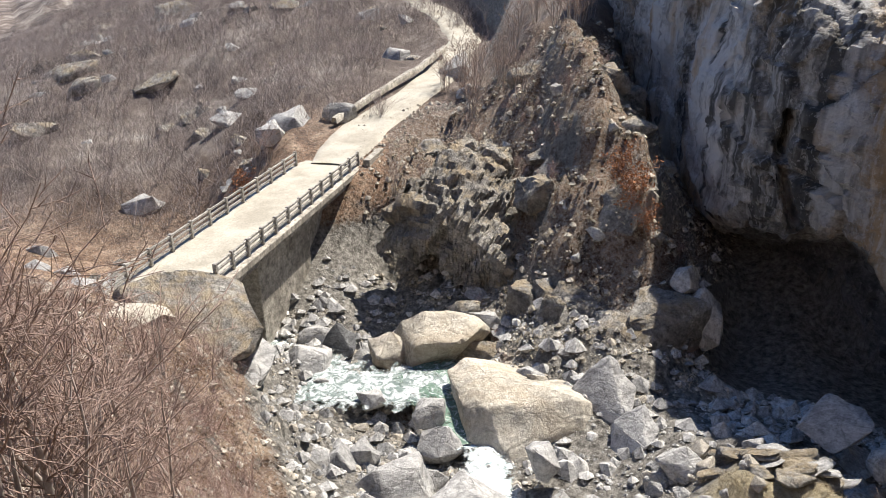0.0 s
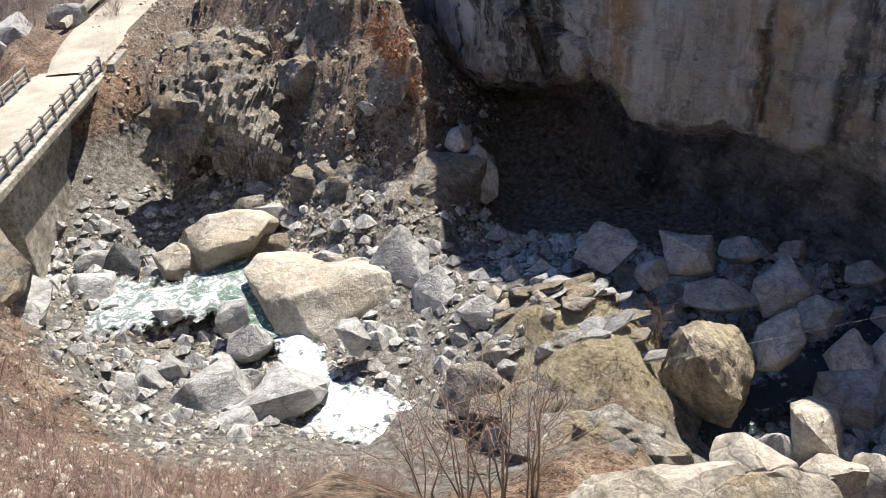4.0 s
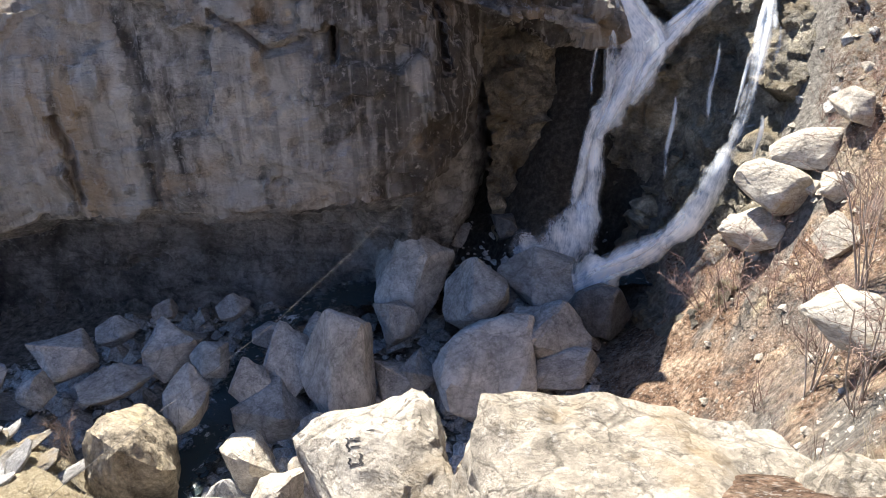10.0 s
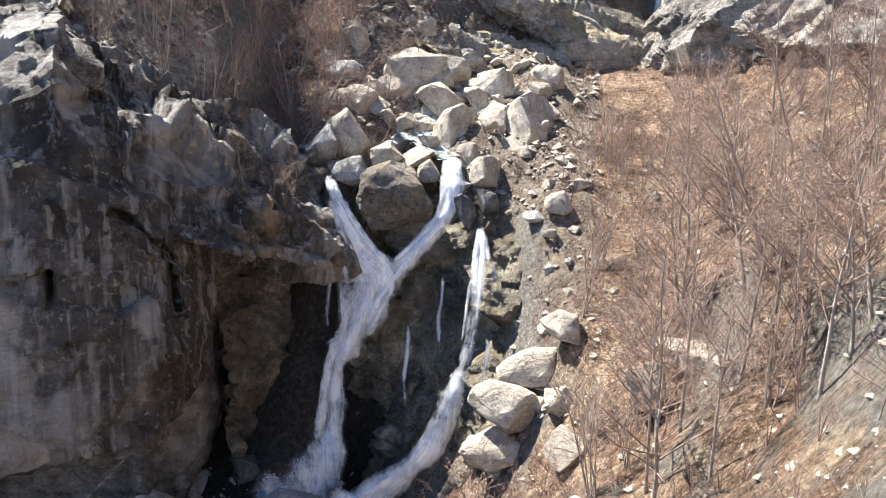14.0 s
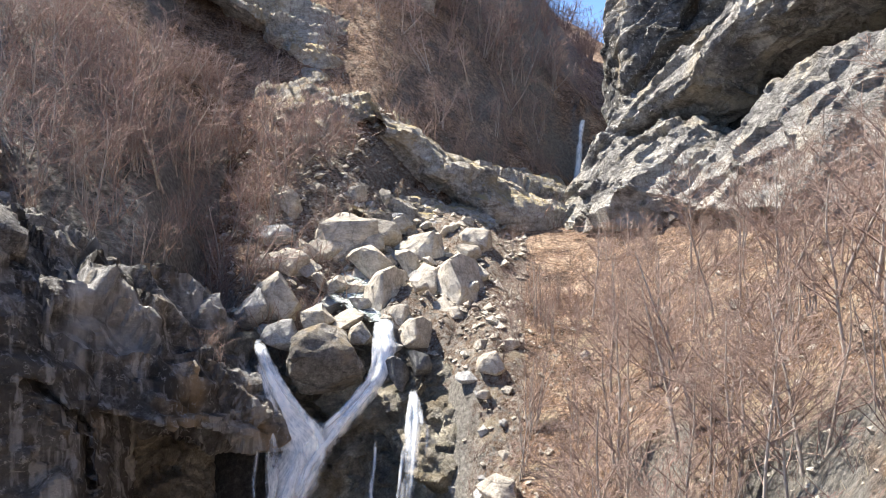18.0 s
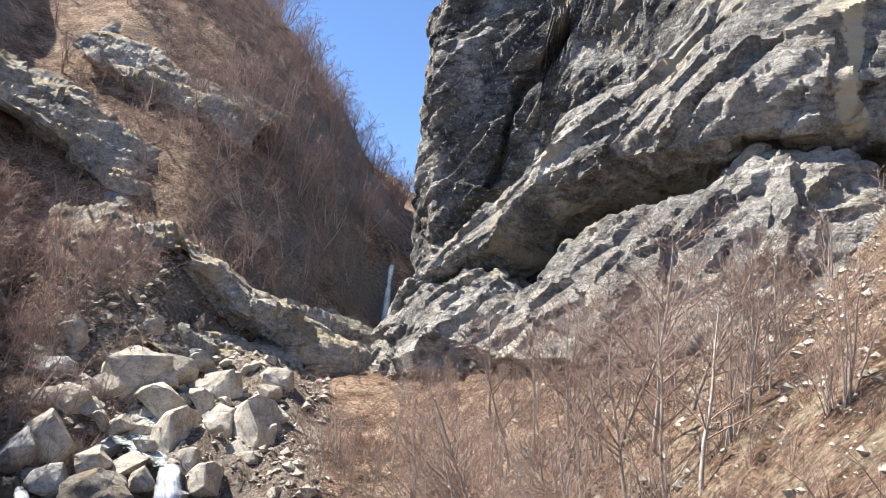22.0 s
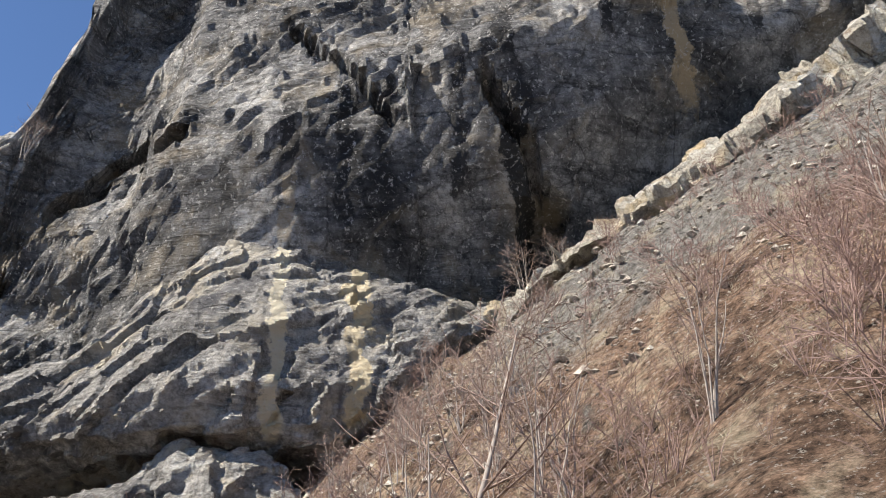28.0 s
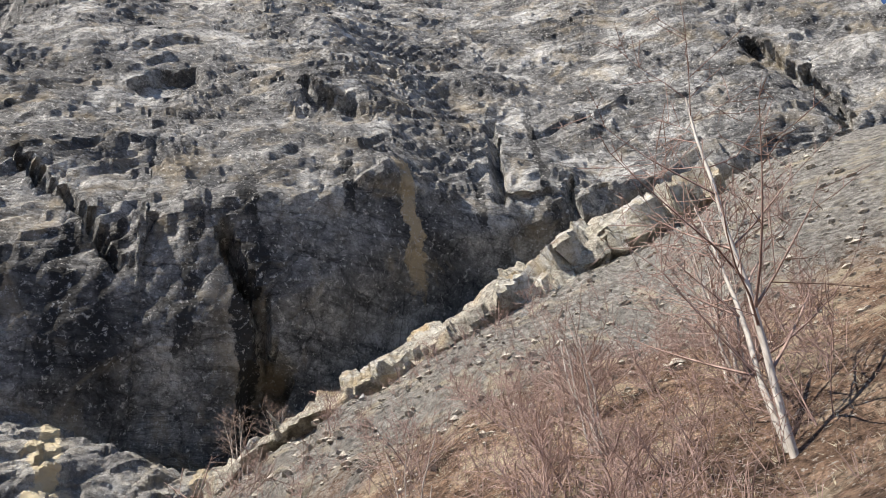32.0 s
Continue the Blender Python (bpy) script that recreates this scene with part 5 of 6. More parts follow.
def ribbon(name, line, mat, nv=9, rough=0.05, step=0.3, seed=0, fall=False, bulge=0.0):
    """Running water: line of (x, y, z, width)."""
    line = np.array(line, float)
    s = np.r_[0, np.cumsum(np.linalg.norm(np.diff(line[:, :3], axis=0), axis=1))]
    n = max(8, int(s[-1] / step))
    t = np.linspace(0, s[-1], n)
    r = np.stack([np.interp(t, s, line[:, k]) for k in range(4)], -1)
    k = np.ones(7) / 7
    r = np.stack([np.convolve(np.pad(r[:, i], 3, "edge"), k, "valid") for i in range(4)], -1)
    tan = np.gradient(r[:, :3], axis=0)
    if fall:
        back = -np.stack([r[:, 0], r[:, 1], np.zeros(n)], -1)
        side = np.cross(tan, back)
    else:
        side = np.cross(tan, (0, 0, 1.0))
    side /= np.linalg.norm(side, axis=1)[:, None] + 1e-9
    w = np.linspace(-0.5, 0.5, nv)
    jag = 1 + (0.28 if fall else 0.4) * fbm(np.stack([t, t * 0 + seed, t * 0], -1), 0.9 if fall else 1.3, 4, seed)[:, None, None]
    v = r[:, None, :3] + side[:, None] * (w[None, :, None] * r[:, None, 3:4]) * jag
    v = v.reshape(-1, 3)
    nrm = normals_of(v, n, nv)
    v = v + nrm * (rough * fbm(v, 0.8, 4, seed + 3))[:, None]
    if bulge:
        v = v + (np.tile(bulge * (1 - (2 * w) ** 2), n)[:, None] * np.repeat(-r[:, :3] * (1, 1, 0) / np.linalg.norm(r[:, :2], axis=1)[:, None], nv, 0))
    me = mesh_of(name, v, grid_faces(n, nv), mat)
    at = me.attributes.new("edge", "FLOAT", "POINT")
    ends = np.repeat(np.clip(t / 0.9, 0, 1) * np.clip((s[-1] - t) / 0.5, 0, 1), nv) if fall else 1.0   # white water thins out at its ends
    at.data.foreach_set("value", ends * np.tile(1 - np.abs(2 * w) ** 2.0, n) * (0.85 + 0.3 * np.repeat(np.clip(fbm(np.stack([t, t * 0, t * 0 + seed], -1), 1.1, 3, seed + 7), -1, 1), nv)))
    uv = me.uv_layers.new(name="UVMap")
    idx = np.empty(len(me.loops), np.int32)
    me.loops.foreach_get("vertex_index", idx)
    co = np.stack([np.tile(w + 0.5, n) * np.repeat(r[:, 3], nv) * 0.5, np.repeat(t * 0.35, nv)], -1)[idx]
    uv.data.foreach_set("uv", co.ravel().astype(np.float32))
    return new(name, me)


def pl(b, d, e, w):
    return (*polar(b, d)[:2], el(d, e), w)


def lvl(b, d, z, w):
    return (*polar(b, d)[:2], z, w)


FALL_L = [pl(-4.4, 38.2, -7.4, 0.25), pl(-4.2, 37.2, -8.2, 0.45), pl(-3.5, 36.8, -9.8, 0.8), pl(-2.6, 36.4, -11.7, 1.2), pl(-1.2, 35.9, -14.6, 2.6), pl(-2.0, 35.4, -17.6, 2.0), pl(-3.9, 35.0, -20.4, 1.1), pl(-3.9, 34.6, -23.9, 1.1), pl(-4.6, 34.0, -26.9, 1.9), pl(-6.5, 33.2, -29.0, 3.6), pl(-9.2, 32.3, -30.6, 3.4)]
FALL_R = [pl(4.2, 40.5, -6.0, 0.4), pl(4.3, 39.0, -6.8, 1.1), pl(4.4, 38.2, -8.2, 1.2), pl(4.1, 37.6, -10, 1.0), pl(2.1, 36.8, -12.4, 1.1), pl(-0.3, 36.0, -14.8, 1.6), pl(-2.0, 35.3, -18, 1.5)]
FALL_S = [pl(6.4, 37.4, -10.4, 0.2), pl(6.4, 36.4, -11.6, 0.5), pl(6.4, 35.4, -13.2, 0.9), pl(6.3, 34.0, -16.3, 1.1), pl(5.6, 32.4, -20.2, 0.9), pl(4.9, 31.6, -22.2, 0.9)]
FALL_T = [pl(5.5, 32.3, -20.4, 0.4), pl(4.9, 31.4, -22.2, 0.9), pl(4.2, 31.0, -24.2, 1.1), pl(3.0, 30.8, -26.4, 1.3), pl(0.8, 30.8, -28.0, 1.5), pl(-1.6, 30.8, -29.3, 1.9), pl(-4.4, 30.9, -30.8, 2.4), pl(-5.6, 30.8, -31.4, 2.0)]
def strands(owner, line, n, seed, w0, w1, spread, mat):
    """Ropes of white water along a fall, each a part of it."""
    rnd = np.random.RandomState(seed)
    line = np.array(line, float)
    for k in range(n):
        off = rnd.uniform(-0.5, 0.5) * spread
        a, b = sorted((rnd.uniform(-0.4, 0.7), rnd.uniform(0.35, 1.3)))
        a, b = max(a, 0.0), min(max(b, a + 0.25), 1.0)
        u = np.linspace(a, b, 14) * (len(line) - 1)
        q = np.stack([np.interp(u, np.arange(len(line)), line[:, i]) for i in range(4)], -1)
        side = np.stack([q[:, 1], -q[:, 0]], -1) / np.linalg.norm(q[:, :2], axis=1)[:, None]
        wob = off + 0.10 * fbm(np.stack([u * 1.7, u * 0 + k, u * 0], -1), 1.0, 2, seed + k)
        q[:, :2] += side * (wob * q[:, 3])[:, None]
        q[:, :2] *= (1 - rnd.uniform(0.2, 0.6) / np.linalg.norm(q[:, :2], axis=1))[:, None]
        q[:, 3] = rnd.uniform(w0, w1) * np.sin(np.linspace(0.35, 2.9, 14)) ** 0.6
        st = ribbon("strand", q, mat, 7, 0.02, 0.18, seed + k, True, 0.08)
        st.parent = owner


for line, sd, lab, n, w1, mat in ((FALL_L, 3, "white main waterfall plunging down a dark cleft", 3, 1.1, M_MIST), (FALL_R, 57, "white side waterfall joining the main one", 3, 0.9, M_MIST), (FALL_S, 111, "thin veil of water running down mossy rock", 4, 0.5, M_VEIL), (FALL_T, 171, "white chute sliding down to the foot of the waterfall", 2, 0.7, M_MIST)):
    wf = new("waterfall")
    tagged(wf, lab, "waterfall")
    sheet = ribbon("sheet", line, mat if mat is M_VEIL else M_FALL, 17, 0.03, 0.12, sd, True, 0.25)
    sheet.parent = wf
    strands(wf, line, n, sd, 0.25, w1, 0.9, mat)
for k, (b0, e0, e1, dd) in enumerate([(7.2, -12.5, -18, 35.4), (3.6, -13.5, -19.5, 35.2), (-4.4, -13, -18.5, 36), (1.2, -17, -23.5, 34.6), (7.0, -18, -23, 33.0)]):
    wf = ribbon("trickle", [pl(b0, dd, e0, 0.15), pl(b0 + 0.25, dd - 0.6, e0 * 0.7 + e1 * 0.3, 0.28), pl(b0 - 0.1, dd - 1.1, e0 * 0.3 + e1 * 0.7, 0.32), pl(b0 + 0.1, dd - 1.5, e1, 0.3)], M_VEIL, 7, 0.06, 0.12, 20 + k, True)
    tagged(wf, "thin white trickle down the wet rock", "waterfall", "trickles on the headwall")
foam = ribbon("waterfall", [pl(-4.0, 34.0, -24.8, 1.3), pl(-4.8, 33.3, -26.8, 2.4), pl(-5.8, 32.6, -28.4, 3.6), pl(-7.0, 32.0, -29.8, 4.2), pl(-8.0, 31.6, -30.6, 3.4)], M_FALL, 15, 0.2, 0.12, 95, True, 0.3)
tagged(foam, "fan of white foam at the foot of the waterfall", "waterfall")
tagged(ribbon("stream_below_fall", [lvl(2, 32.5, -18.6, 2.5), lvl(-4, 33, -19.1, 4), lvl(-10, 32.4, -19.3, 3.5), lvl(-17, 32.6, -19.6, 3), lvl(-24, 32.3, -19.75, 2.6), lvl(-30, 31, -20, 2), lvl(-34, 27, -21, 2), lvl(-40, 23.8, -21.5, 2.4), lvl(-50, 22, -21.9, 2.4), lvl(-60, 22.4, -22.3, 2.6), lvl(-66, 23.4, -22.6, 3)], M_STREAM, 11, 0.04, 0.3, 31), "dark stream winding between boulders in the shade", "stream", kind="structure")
tagged(ribbon("rapids", [lvl(-64, 23, -22.4, 2.6), lvl(-68.5, 23.8, -22.7, 3.2), lvl(-73.5, 25.7, -23, 3.0), lvl(-75.8, 28, -23.05, 2.6), lvl(-76.8, 30.5, -23.1, 3.0), lvl(-77.6, 32.5, -23.2, 3.4)], M_CHUTE, 13, 0.16, 0.2, 33), "foaming white rapids of the stream", "stream", kind="structure")
tagged(ribbon("pool", [lvl(-77, 31.8, -23.22, 3.0), lvl(-78.2, 34, -23.26, 4.2), lvl(-79.6, 37, -23.28, 4.6), lvl(-82, 39.4, -23.3, 3.0)], M_POOL, 13, 0.02, 0.25, 35), "clear turquoise pool of the stream", "pool", kind="structure")
tagged(ribbon("lower_rapids", [lvl(-79.5, 37.5, -23.3, 2.4), lvl(-83.5, 37, -23.3, 4.2), lvl(-88.5, 37.4, -23.35, 4.6), lvl(-92, 41, -23.5, 4.5), lvl(-94.2, 45, -23.8, 3.4), lvl(-98, 55, -24.6, 4)], M_RAPID, 15, 0.10, 0.25, 37), "white rapids running down to the bridge", "stream", kind="structure")
wf = ribbon("waterfall", [lvl(17.75, 82.5, 11.4, 0.5), lvl(17.6, 80.5, 10, 0.55), lvl(17.5, 79.6, 7.5, 0.6), lvl(17.4, 79, 4.6, 0.9)], M_FALL, 11, 0.1, 0.2, 91, True, 0.2)
tagged(wf, "distant white waterfall in the upper ravine", "waterfall")
tagged(ribbon("upper_stream", [lvl(17.2, 78.5, 4.4, 1.8), lvl(16, 74, 4, 1.6), lvl(11, 65, 2.4, 1.6), lvl(6, 56, 0.6, 1.8), lvl(2.5, 47, -2.4, 2.4), lvl(2.5, 43, -3.6, 2.6), lvl(4.2, 40.5, -4.6, 1.6)], M_RAPID, 9, 0.06, 0.3, 39), "white stream tumbling down the upper ravine", "stream", kind="structure")

# ---------------------------------------------------------------- bridge and road
M_CONC = rock_material("old_concrete", (0.24, 0.22, 0.185), (0.34, 0.315, 0.27), (0.43, 0.405, 0.355), ((0.16, 0.15, 0.13), 0.5), 1.3, bump=0.25, streak=[((0.13, 0.12, 0.105), 0.6, 0.9, 0.55, 0.7)], crack_dark=0.1)
M_POST = rock_material("weathered_concrete", (0.20, 0.19, 0.17), (0.30, 0.285, 0.26), (0.42, 0.40, 0.36), None, 0.4, bump=0.2)
M_ROAD, _nt, _b = material("road_gravel")
_v = n_coord(_nt, 1.0, "World")
_c = n_ramp(_nt, n_noise(_nt, _v, 0.5, 4, 0.6), [(0.35, (0.30, 0.275, 0.225)), (0.6, (0.42, 0.395, 0.335))])
_nt.links.new(n_mix(_nt, 0.35, _c, n_ramp(_nt, n_noise(_nt, _v, 9.0, 8, 0.8), [(0.35, 0.15), (0.5, 0.5), (0.65, 0.85)]), "OVERLAY"), _b.inputs["Base Color"])
_b.inputs["Roughness"].default_value = 0.95
_nt.links.new(n_bump(_nt, n_noise(_nt, _v, 6.0, 6, 0.7), 0.4, 0.04), _b.inputs["Normal"])


def box(bm, c, size, m=None, bevel=0.03):
    r = bmesh.ops.create_cube(bm, size=1.0)
    for v in r["verts"]:
        v.co = Vector((v.co.x * size[0] + c[0], v.co.y * size[1] + c[1], v.co.z * size[2] + c[2]))
    if bevel:
        es = list({e for v in r["verts"] for e in v.link_edges})
        bmesh.ops.bevel(bm, geom=es, offset=bevel, segments=1, affect="EDGES")


def bm_mesh(name, bm, mat):
    me = bpy.data.meshes.new(name)
    bm.to_mesh(me)
    bm.free()
    me.materials.append(mat)
    return me


def box_mesh(name, c, size, mat, bevel=0.03):
    bm = bmesh.new()
    box(bm, c, size, None, bevel)
    return bm_mesh(name, bm, mat)


BR_A, BR_B, BR_W = np.array((-38.6, -4.5)), np.array((-56.9, 4.1)), 4.6
br_dir = (BR_B - BR_A) / np.linalg.norm(BR_B - BR_A)
BR_L = float(np.linalg.norm(BR_B - BR_A))
bridge = new("bridge")
bridge.matrix_basis = pose(BR_A[0], BR_A[1], DECK_Z, 0, 0, math.degrees(math.atan2(br_dir[1], br_dir[0])))
tagged(bridge, "narrow concrete road bridge with slatted concrete railings", "bridge")
# local x runs along the bridge, +y to the near rail's other side
part("deck", box_mesh("deck", (BR_L / 2, 2.3, -0.22), (BR_L + 3.0, BR_W + 0.5, 0.40), M_CONC), bridge, "thick grey concrete deck")
part("carriageway", box_mesh("carriageway", (BR_L / 2, 2.3, 0.005), (BR_L + 3.0, BR_W - 0.5, 0.06), M_ROAD, 0.01), bridge, "pale dusty gravel carriageway")
part("edge_beam", box_mesh("edge_beam", (BR_L / 2, 0.15, -0.42), (BR_L + 1.0, 0.35, 0.85), M_CONC), bridge)
part("edge_beam", box_mesh("edge_beam", (BR_L / 2, 4.45, -0.42), (BR_L + 1.0, 0.35, 0.85), M_CONC), bridge)
part("abutment", box_mesh("abutment", (0.3, 2.3, -4.0), (3.4, 4.4, 7.4), M_CONC, 0.06), bridge, "stained concrete abutment")
part("pier_wall", box_mesh("pier_wall", (8.4, 1.95, -4.4), (7.0, 2.9, 7.9), M_CONC, 0.06), bridge, "sunlit concrete pier wall")
part("pier_wall", box_mesh("pier_wall", (15.2, 2.5, -4.0), (6.5, 2.8, 7.1), M_CONC, 0.06), bridge, "concrete pier wall in the shade")
part("abutment", box_mesh("abutment", (BR_L + 1.2, 2.3, -3.4), (3.0, 5.0, 6.4), M_CONC, 0.06), bridge, "dark concrete abutment in the shade")
part("parapet_block", box_mesh("parapet_block", (BR_L + 1.6, -0.5, -0.3), (3.2, 0.5, 1.5), M_CONC, 0.04), bridge, "concrete wing wall at the end of the railing")
post_me = box_mesh("post", (0, 0, 0.5), (0.20, 0.20, 1.1), M_POST, 0.02)
for side, x0, x1 in ((0.12, 0.0, BR_L), (4.5, -3.0, BR_L - 1.0)):
    n = 13 if side < 1 else 12
    for i in range(n):
        part("post", post_me, bridge, at=pose(x0 + (x1 - x0) * i / (n - 1), side, 0))
    for zz in (0.30, 0.62, 0.92):
        part("rail", box_mesh("rail", ((x0 + x1) / 2, side, zz), (x1 - x0 + 0.3, 0.11, 0.13), M_POST, 0.015), bridge)


def strip(name, line, width, mat, lift, seed):
    r, t = resample([(p[0], p[1], p[2], width * (p[3] if len(p) > 3 else 1)) for p in line], 120)
    tan = np.gradient(r[:, :2], axis=0)
    tan /= np.linalg.norm(tan, axis=1)[:, None]
    nor = np.stack([-tan[:, 1], tan[:, 0]], -1)
    w = np.linspace(-0.5, 0.5, 9)
    v = np.zeros((120, 9, 3))
    jag = 1 + 0.12 * fbm(np.stack([t, t * 0, t * 0 + seed], -1), 3, 3, seed)[:, None]
    v[..., :2] = r[:, None, :2] + nor[:, None] * (w[None] * r[:, 3:4] * jag)[..., None]
    v[..., 2] = r[:, 2:3] + lift + 0.05 * fbm(v.reshape(-1, 3), 1.5, 3, seed).reshape(120, 9)
    v[:, 0, 2] -= 0.5
    v[:, -1, 2] -= 0.5
    return new(name, mesh_of(name, v.reshape(-1, 3), grid_faces(120, 9), mat))


m1 = BR_A + np.array((-br_dir[1], br_dir[0])) * 2.3
road = strip("road", ROAD, 4.2, M_ROAD, 0.12, 5)
tagged(road, "pale dusty gravel road climbing away from the bridge", "road", kind="structure")
road2 = strip("road_near", [(m1[0] - 1.0, m1[1] + 0.5, -17.3, 1), (m1[0] + 3, m1[1] - 1.6, -17.3, 1.1), (*polar(-104, 36, -16.2), 1.1), (*polar(-112, 32, -14.5), 1), (*polar(-126, 28, -12), 1)], 4.4, M_ROAD, 0.1, 6)
tagged(road2, "gravel track at the near end of the bridge", "road", kind="structure")
kerb = strip("road_kerb", [(*polar(-87.5, 66, -16.2), 1), (*polar(-84.4, 72, -15.4), 1), (*polar(-81.4, 79, -14.6), 1), (*polar(-79.6, 86, -13.9), 1)], 0.5, M_CONC, 0.35, 9)
tagged(kerb, "low pale concrete kerb along the outer road edge", "kerb", kind="structure")
# rock platform at the near end of the bridge
boulder(-100.6, 37.5, -18.8, 8.2, 4.6, "spur", shape=4, depth=6.0, tip=3, label="flat-topped rock platform overhanging the bank by the bridge")
boulder(-96.6, 36.5, -20.8, 4.2, 3.6, "grey", label="layered rock bank below the bridge abutment")

# ---------------------------------------------------------------- steel cable across the gorge
M_CABLE, _nt, _b = material("steel_cable")
_b.inputs["Base Color"].default_value = (0.12, 0.12, 0.12, 1)
_b.inputs["Metallic"].default_value, _b.inputs["Roughness"].default_value = 0.6, 0.5


def tube(path, radius, sides=5):
    path = np.array(path, float)
    n = len(path)
    tan = np.gradient(path, axis=0)
    tan /= np.linalg.norm(tan, axis=1)[:, None]
    a = np.cross(tan, (0.13, 0.27, 0.95))
    a /= np.linalg.norm(a, axis=1)[:, None]
    b = np.cross(tan, a)
    ang = np.arange(sides) / sides * 2 * np.pi
    r = np.broadcast_to(np.asarray(radius, float), (n,))
    v = path[:, None] + (a[:, None] * np.cos(ang)[None, :, None] + b[:, None] * np.sin(ang)[None, :, None]) * r[:, None, None]
    f = [(i * sides + j, i * sides + (j + 1) % sides, (i + 1) * sides + (j + 1) % sides, (i + 1) * sides + j) for i in range(n - 1) for j in range(sides)]
    return v.reshape(-1, 3), f


_c, _ = resample([(*polar(b, d), el(d, e))[:2] + (el(d, e),) for b, e, d in [(-96, -37.6, 18), (-87, -41, 15.5), (-80, -42.4, 14.5), (-70.2, -43.3, 14), (-59.4, -42.2, 14.2), (-46.5, -39, 15.2), (-35.8, -35.6, 17), (-28.9, -32.6, 19), (-22.1, -28.3, 22), (-16.3, -23.7, 26), (-11.5, -19.1, 30), (-9.3, -14.5, 34), (-7.5, -10.1, 38)]], 140)
cable = new("cable", mesh_of("cable", *tube(_c, 0.0045), M_CABLE))
tagged(cable, "thin grey steel cable slung across the gorge", "cable")


# ---------------------------------------------------------------- bare trees and shrubs
def bark_material(name, a, b, c):
    m, nt, bs = material(name)
    v = n_coord(nt, (3, 3, 1.0), "Object")
    col = n_ramp(nt, n_noise(nt, v, 2.5, 6, 0.7), [(0.3, a), (0.5, b), (0.7, c)])
    rv = n_ramp(nt, n_random(nt), [(0.0, 0.75), (1.0, 1.0)])
    nt.links.new(n_mix(nt, 1.0, col, rv, "MULTIPLY"), bs.inputs["Base Color"])
    bs.inputs["Roughness"].default_value = 0.85
    bs.inputs["Specular IOR Level"].default_value = 0.2
    return m


M_BARK = bark_material("grey_bark", (0.26, 0.22, 0.19), (0.41, 0.36, 0.32), (0.58, 0.53, 0.47))
M_TWIG = bark_material("brown_twigs", (0.19, 0.135, 0.11), (0.34, 0.25, 0.21), (0.48, 0.37, 0.32))
M_PINK = bark_material("reddish_twigs", (0.20, 0.13, 0.11), (0.35, 0.24, 0.205), (0.50, 0.37, 0.325))
M_GREYTWIG = bark_material("grey_twigs", (0.24, 0.20, 0.19), (0.38, 0.325, 0.305), (0.54, 0.47, 0.445))
M_HILLTWIG = bark_material("pinkish_twigs", (0.19, 0.125, 0.105), (0.38, 0.27, 0.235), (0.64, 0.51, 0.46))
M_RUST = bark_material("rusty_leaves", (0.22, 0.09, 0.04), (0.38, 0.17, 0.08), (0.50, 0.27, 0.14))


def prisms(segs, sides=3, tips=None):
    """Tapered sticks: rows of (p0, p1, r0, r1)."""
    s = np.array(segs, float)
    p0, p1, r0, r1 = s[:, 0:3], s[:, 3:6], s[:, 6], s[:, 7]
    d = p1 - p0
    d /= np.linalg.norm(d, axis=1)[:, None] + 1e-9
    a = np.cross(d, np.where(np.abs(d[:, 2:]) > 0.9, (1.0, 0, 0), (0, 0, 1.0)))
    a /= np.linalg.norm(a, axis=1)[:, None] + 1e-9
    b = np.cross(d, a)
    n = len(s)
    v = np.zeros((n, 2, sides, 3))
    for k in range(sides):
        g = 2 * math.pi * k / sides
        o = a * math.cos(g) + b * math.sin(g)
        v[:, 0, k] = p0 + o * r0[:, None]
        v[:, 1, k] = p1 + o * (r1 if tips is None else np.where(tips, 0.0, r1))[:, None]
    f = []
    for k in range(sides):
        f.append(np.array((k, (k + 1) % sides, sides + (k + 1) % sides, sides + k)))
    F = (np.array(f)[None] + (np.arange(n) * 2 * sides)[:, None, None]).reshape(-1, 4)
    if tips is not None:                      # pointed ends: three triangles in place of three quads
        m = np.repeat(np.asarray(tips), sides)
        keep = F[~m].tolist()
        return v.reshape(-1, 3), keep + F[m][:, :3].tolist()
    return v.reshape(-1, 3), F.tolist()


def grow(rnd, base, aim, length, r, level, out, steps, kids, rise, wander=0.16, thin=0.008, spread=0.75):
    p, d = np.array(base, float), np.array(aim, float)
    d /= np.linalg.norm(d)
    n = steps[min(level, len(steps) - 1)]
    st = length / n
    marks = []
    for i in range(n):
        d = d + rnd.normal(size=3) * wander + np.array((0, 0, rise))
        d /= np.linalg.norm(d)
        q = p + d * st
        ra, rb = r * (1 - i / n * 0.75), r * (1 - (i + 1) / n * 0.75)
        out[level].append((*p, *q, max(ra, thin), max(rb, thin * 0.7)))
        marks.append((p.copy(), q.copy(), d.copy(), rb, (i + 1) / n))
        p = q
    if level + 1 < len(kids) + 1 and level < len(kids):
        for _ in range(kids[level]):
            u = rnd.uniform(0.25 if level == 0 else 0.15, 1.0)
            a, b, dd, rr, f = marks[min(n - 1, int(u * n))]
            at = a + (b - a) * rnd.rand()
            side = rnd.normal(size=3)
            side -= dd * (side @ dd)
            side /= np.linalg.norm(side) + 1e-9
            way = dd * (1 - spread * 0.55) + side * spread
            grow(rnd, at, way, length * rnd.uniform(0.32, 0.6) * (1.15 - 0.55 * u), max(rr * 0.6, thin), level + 1, out, steps, kids, rise, wander * 1.2, thin, spread)


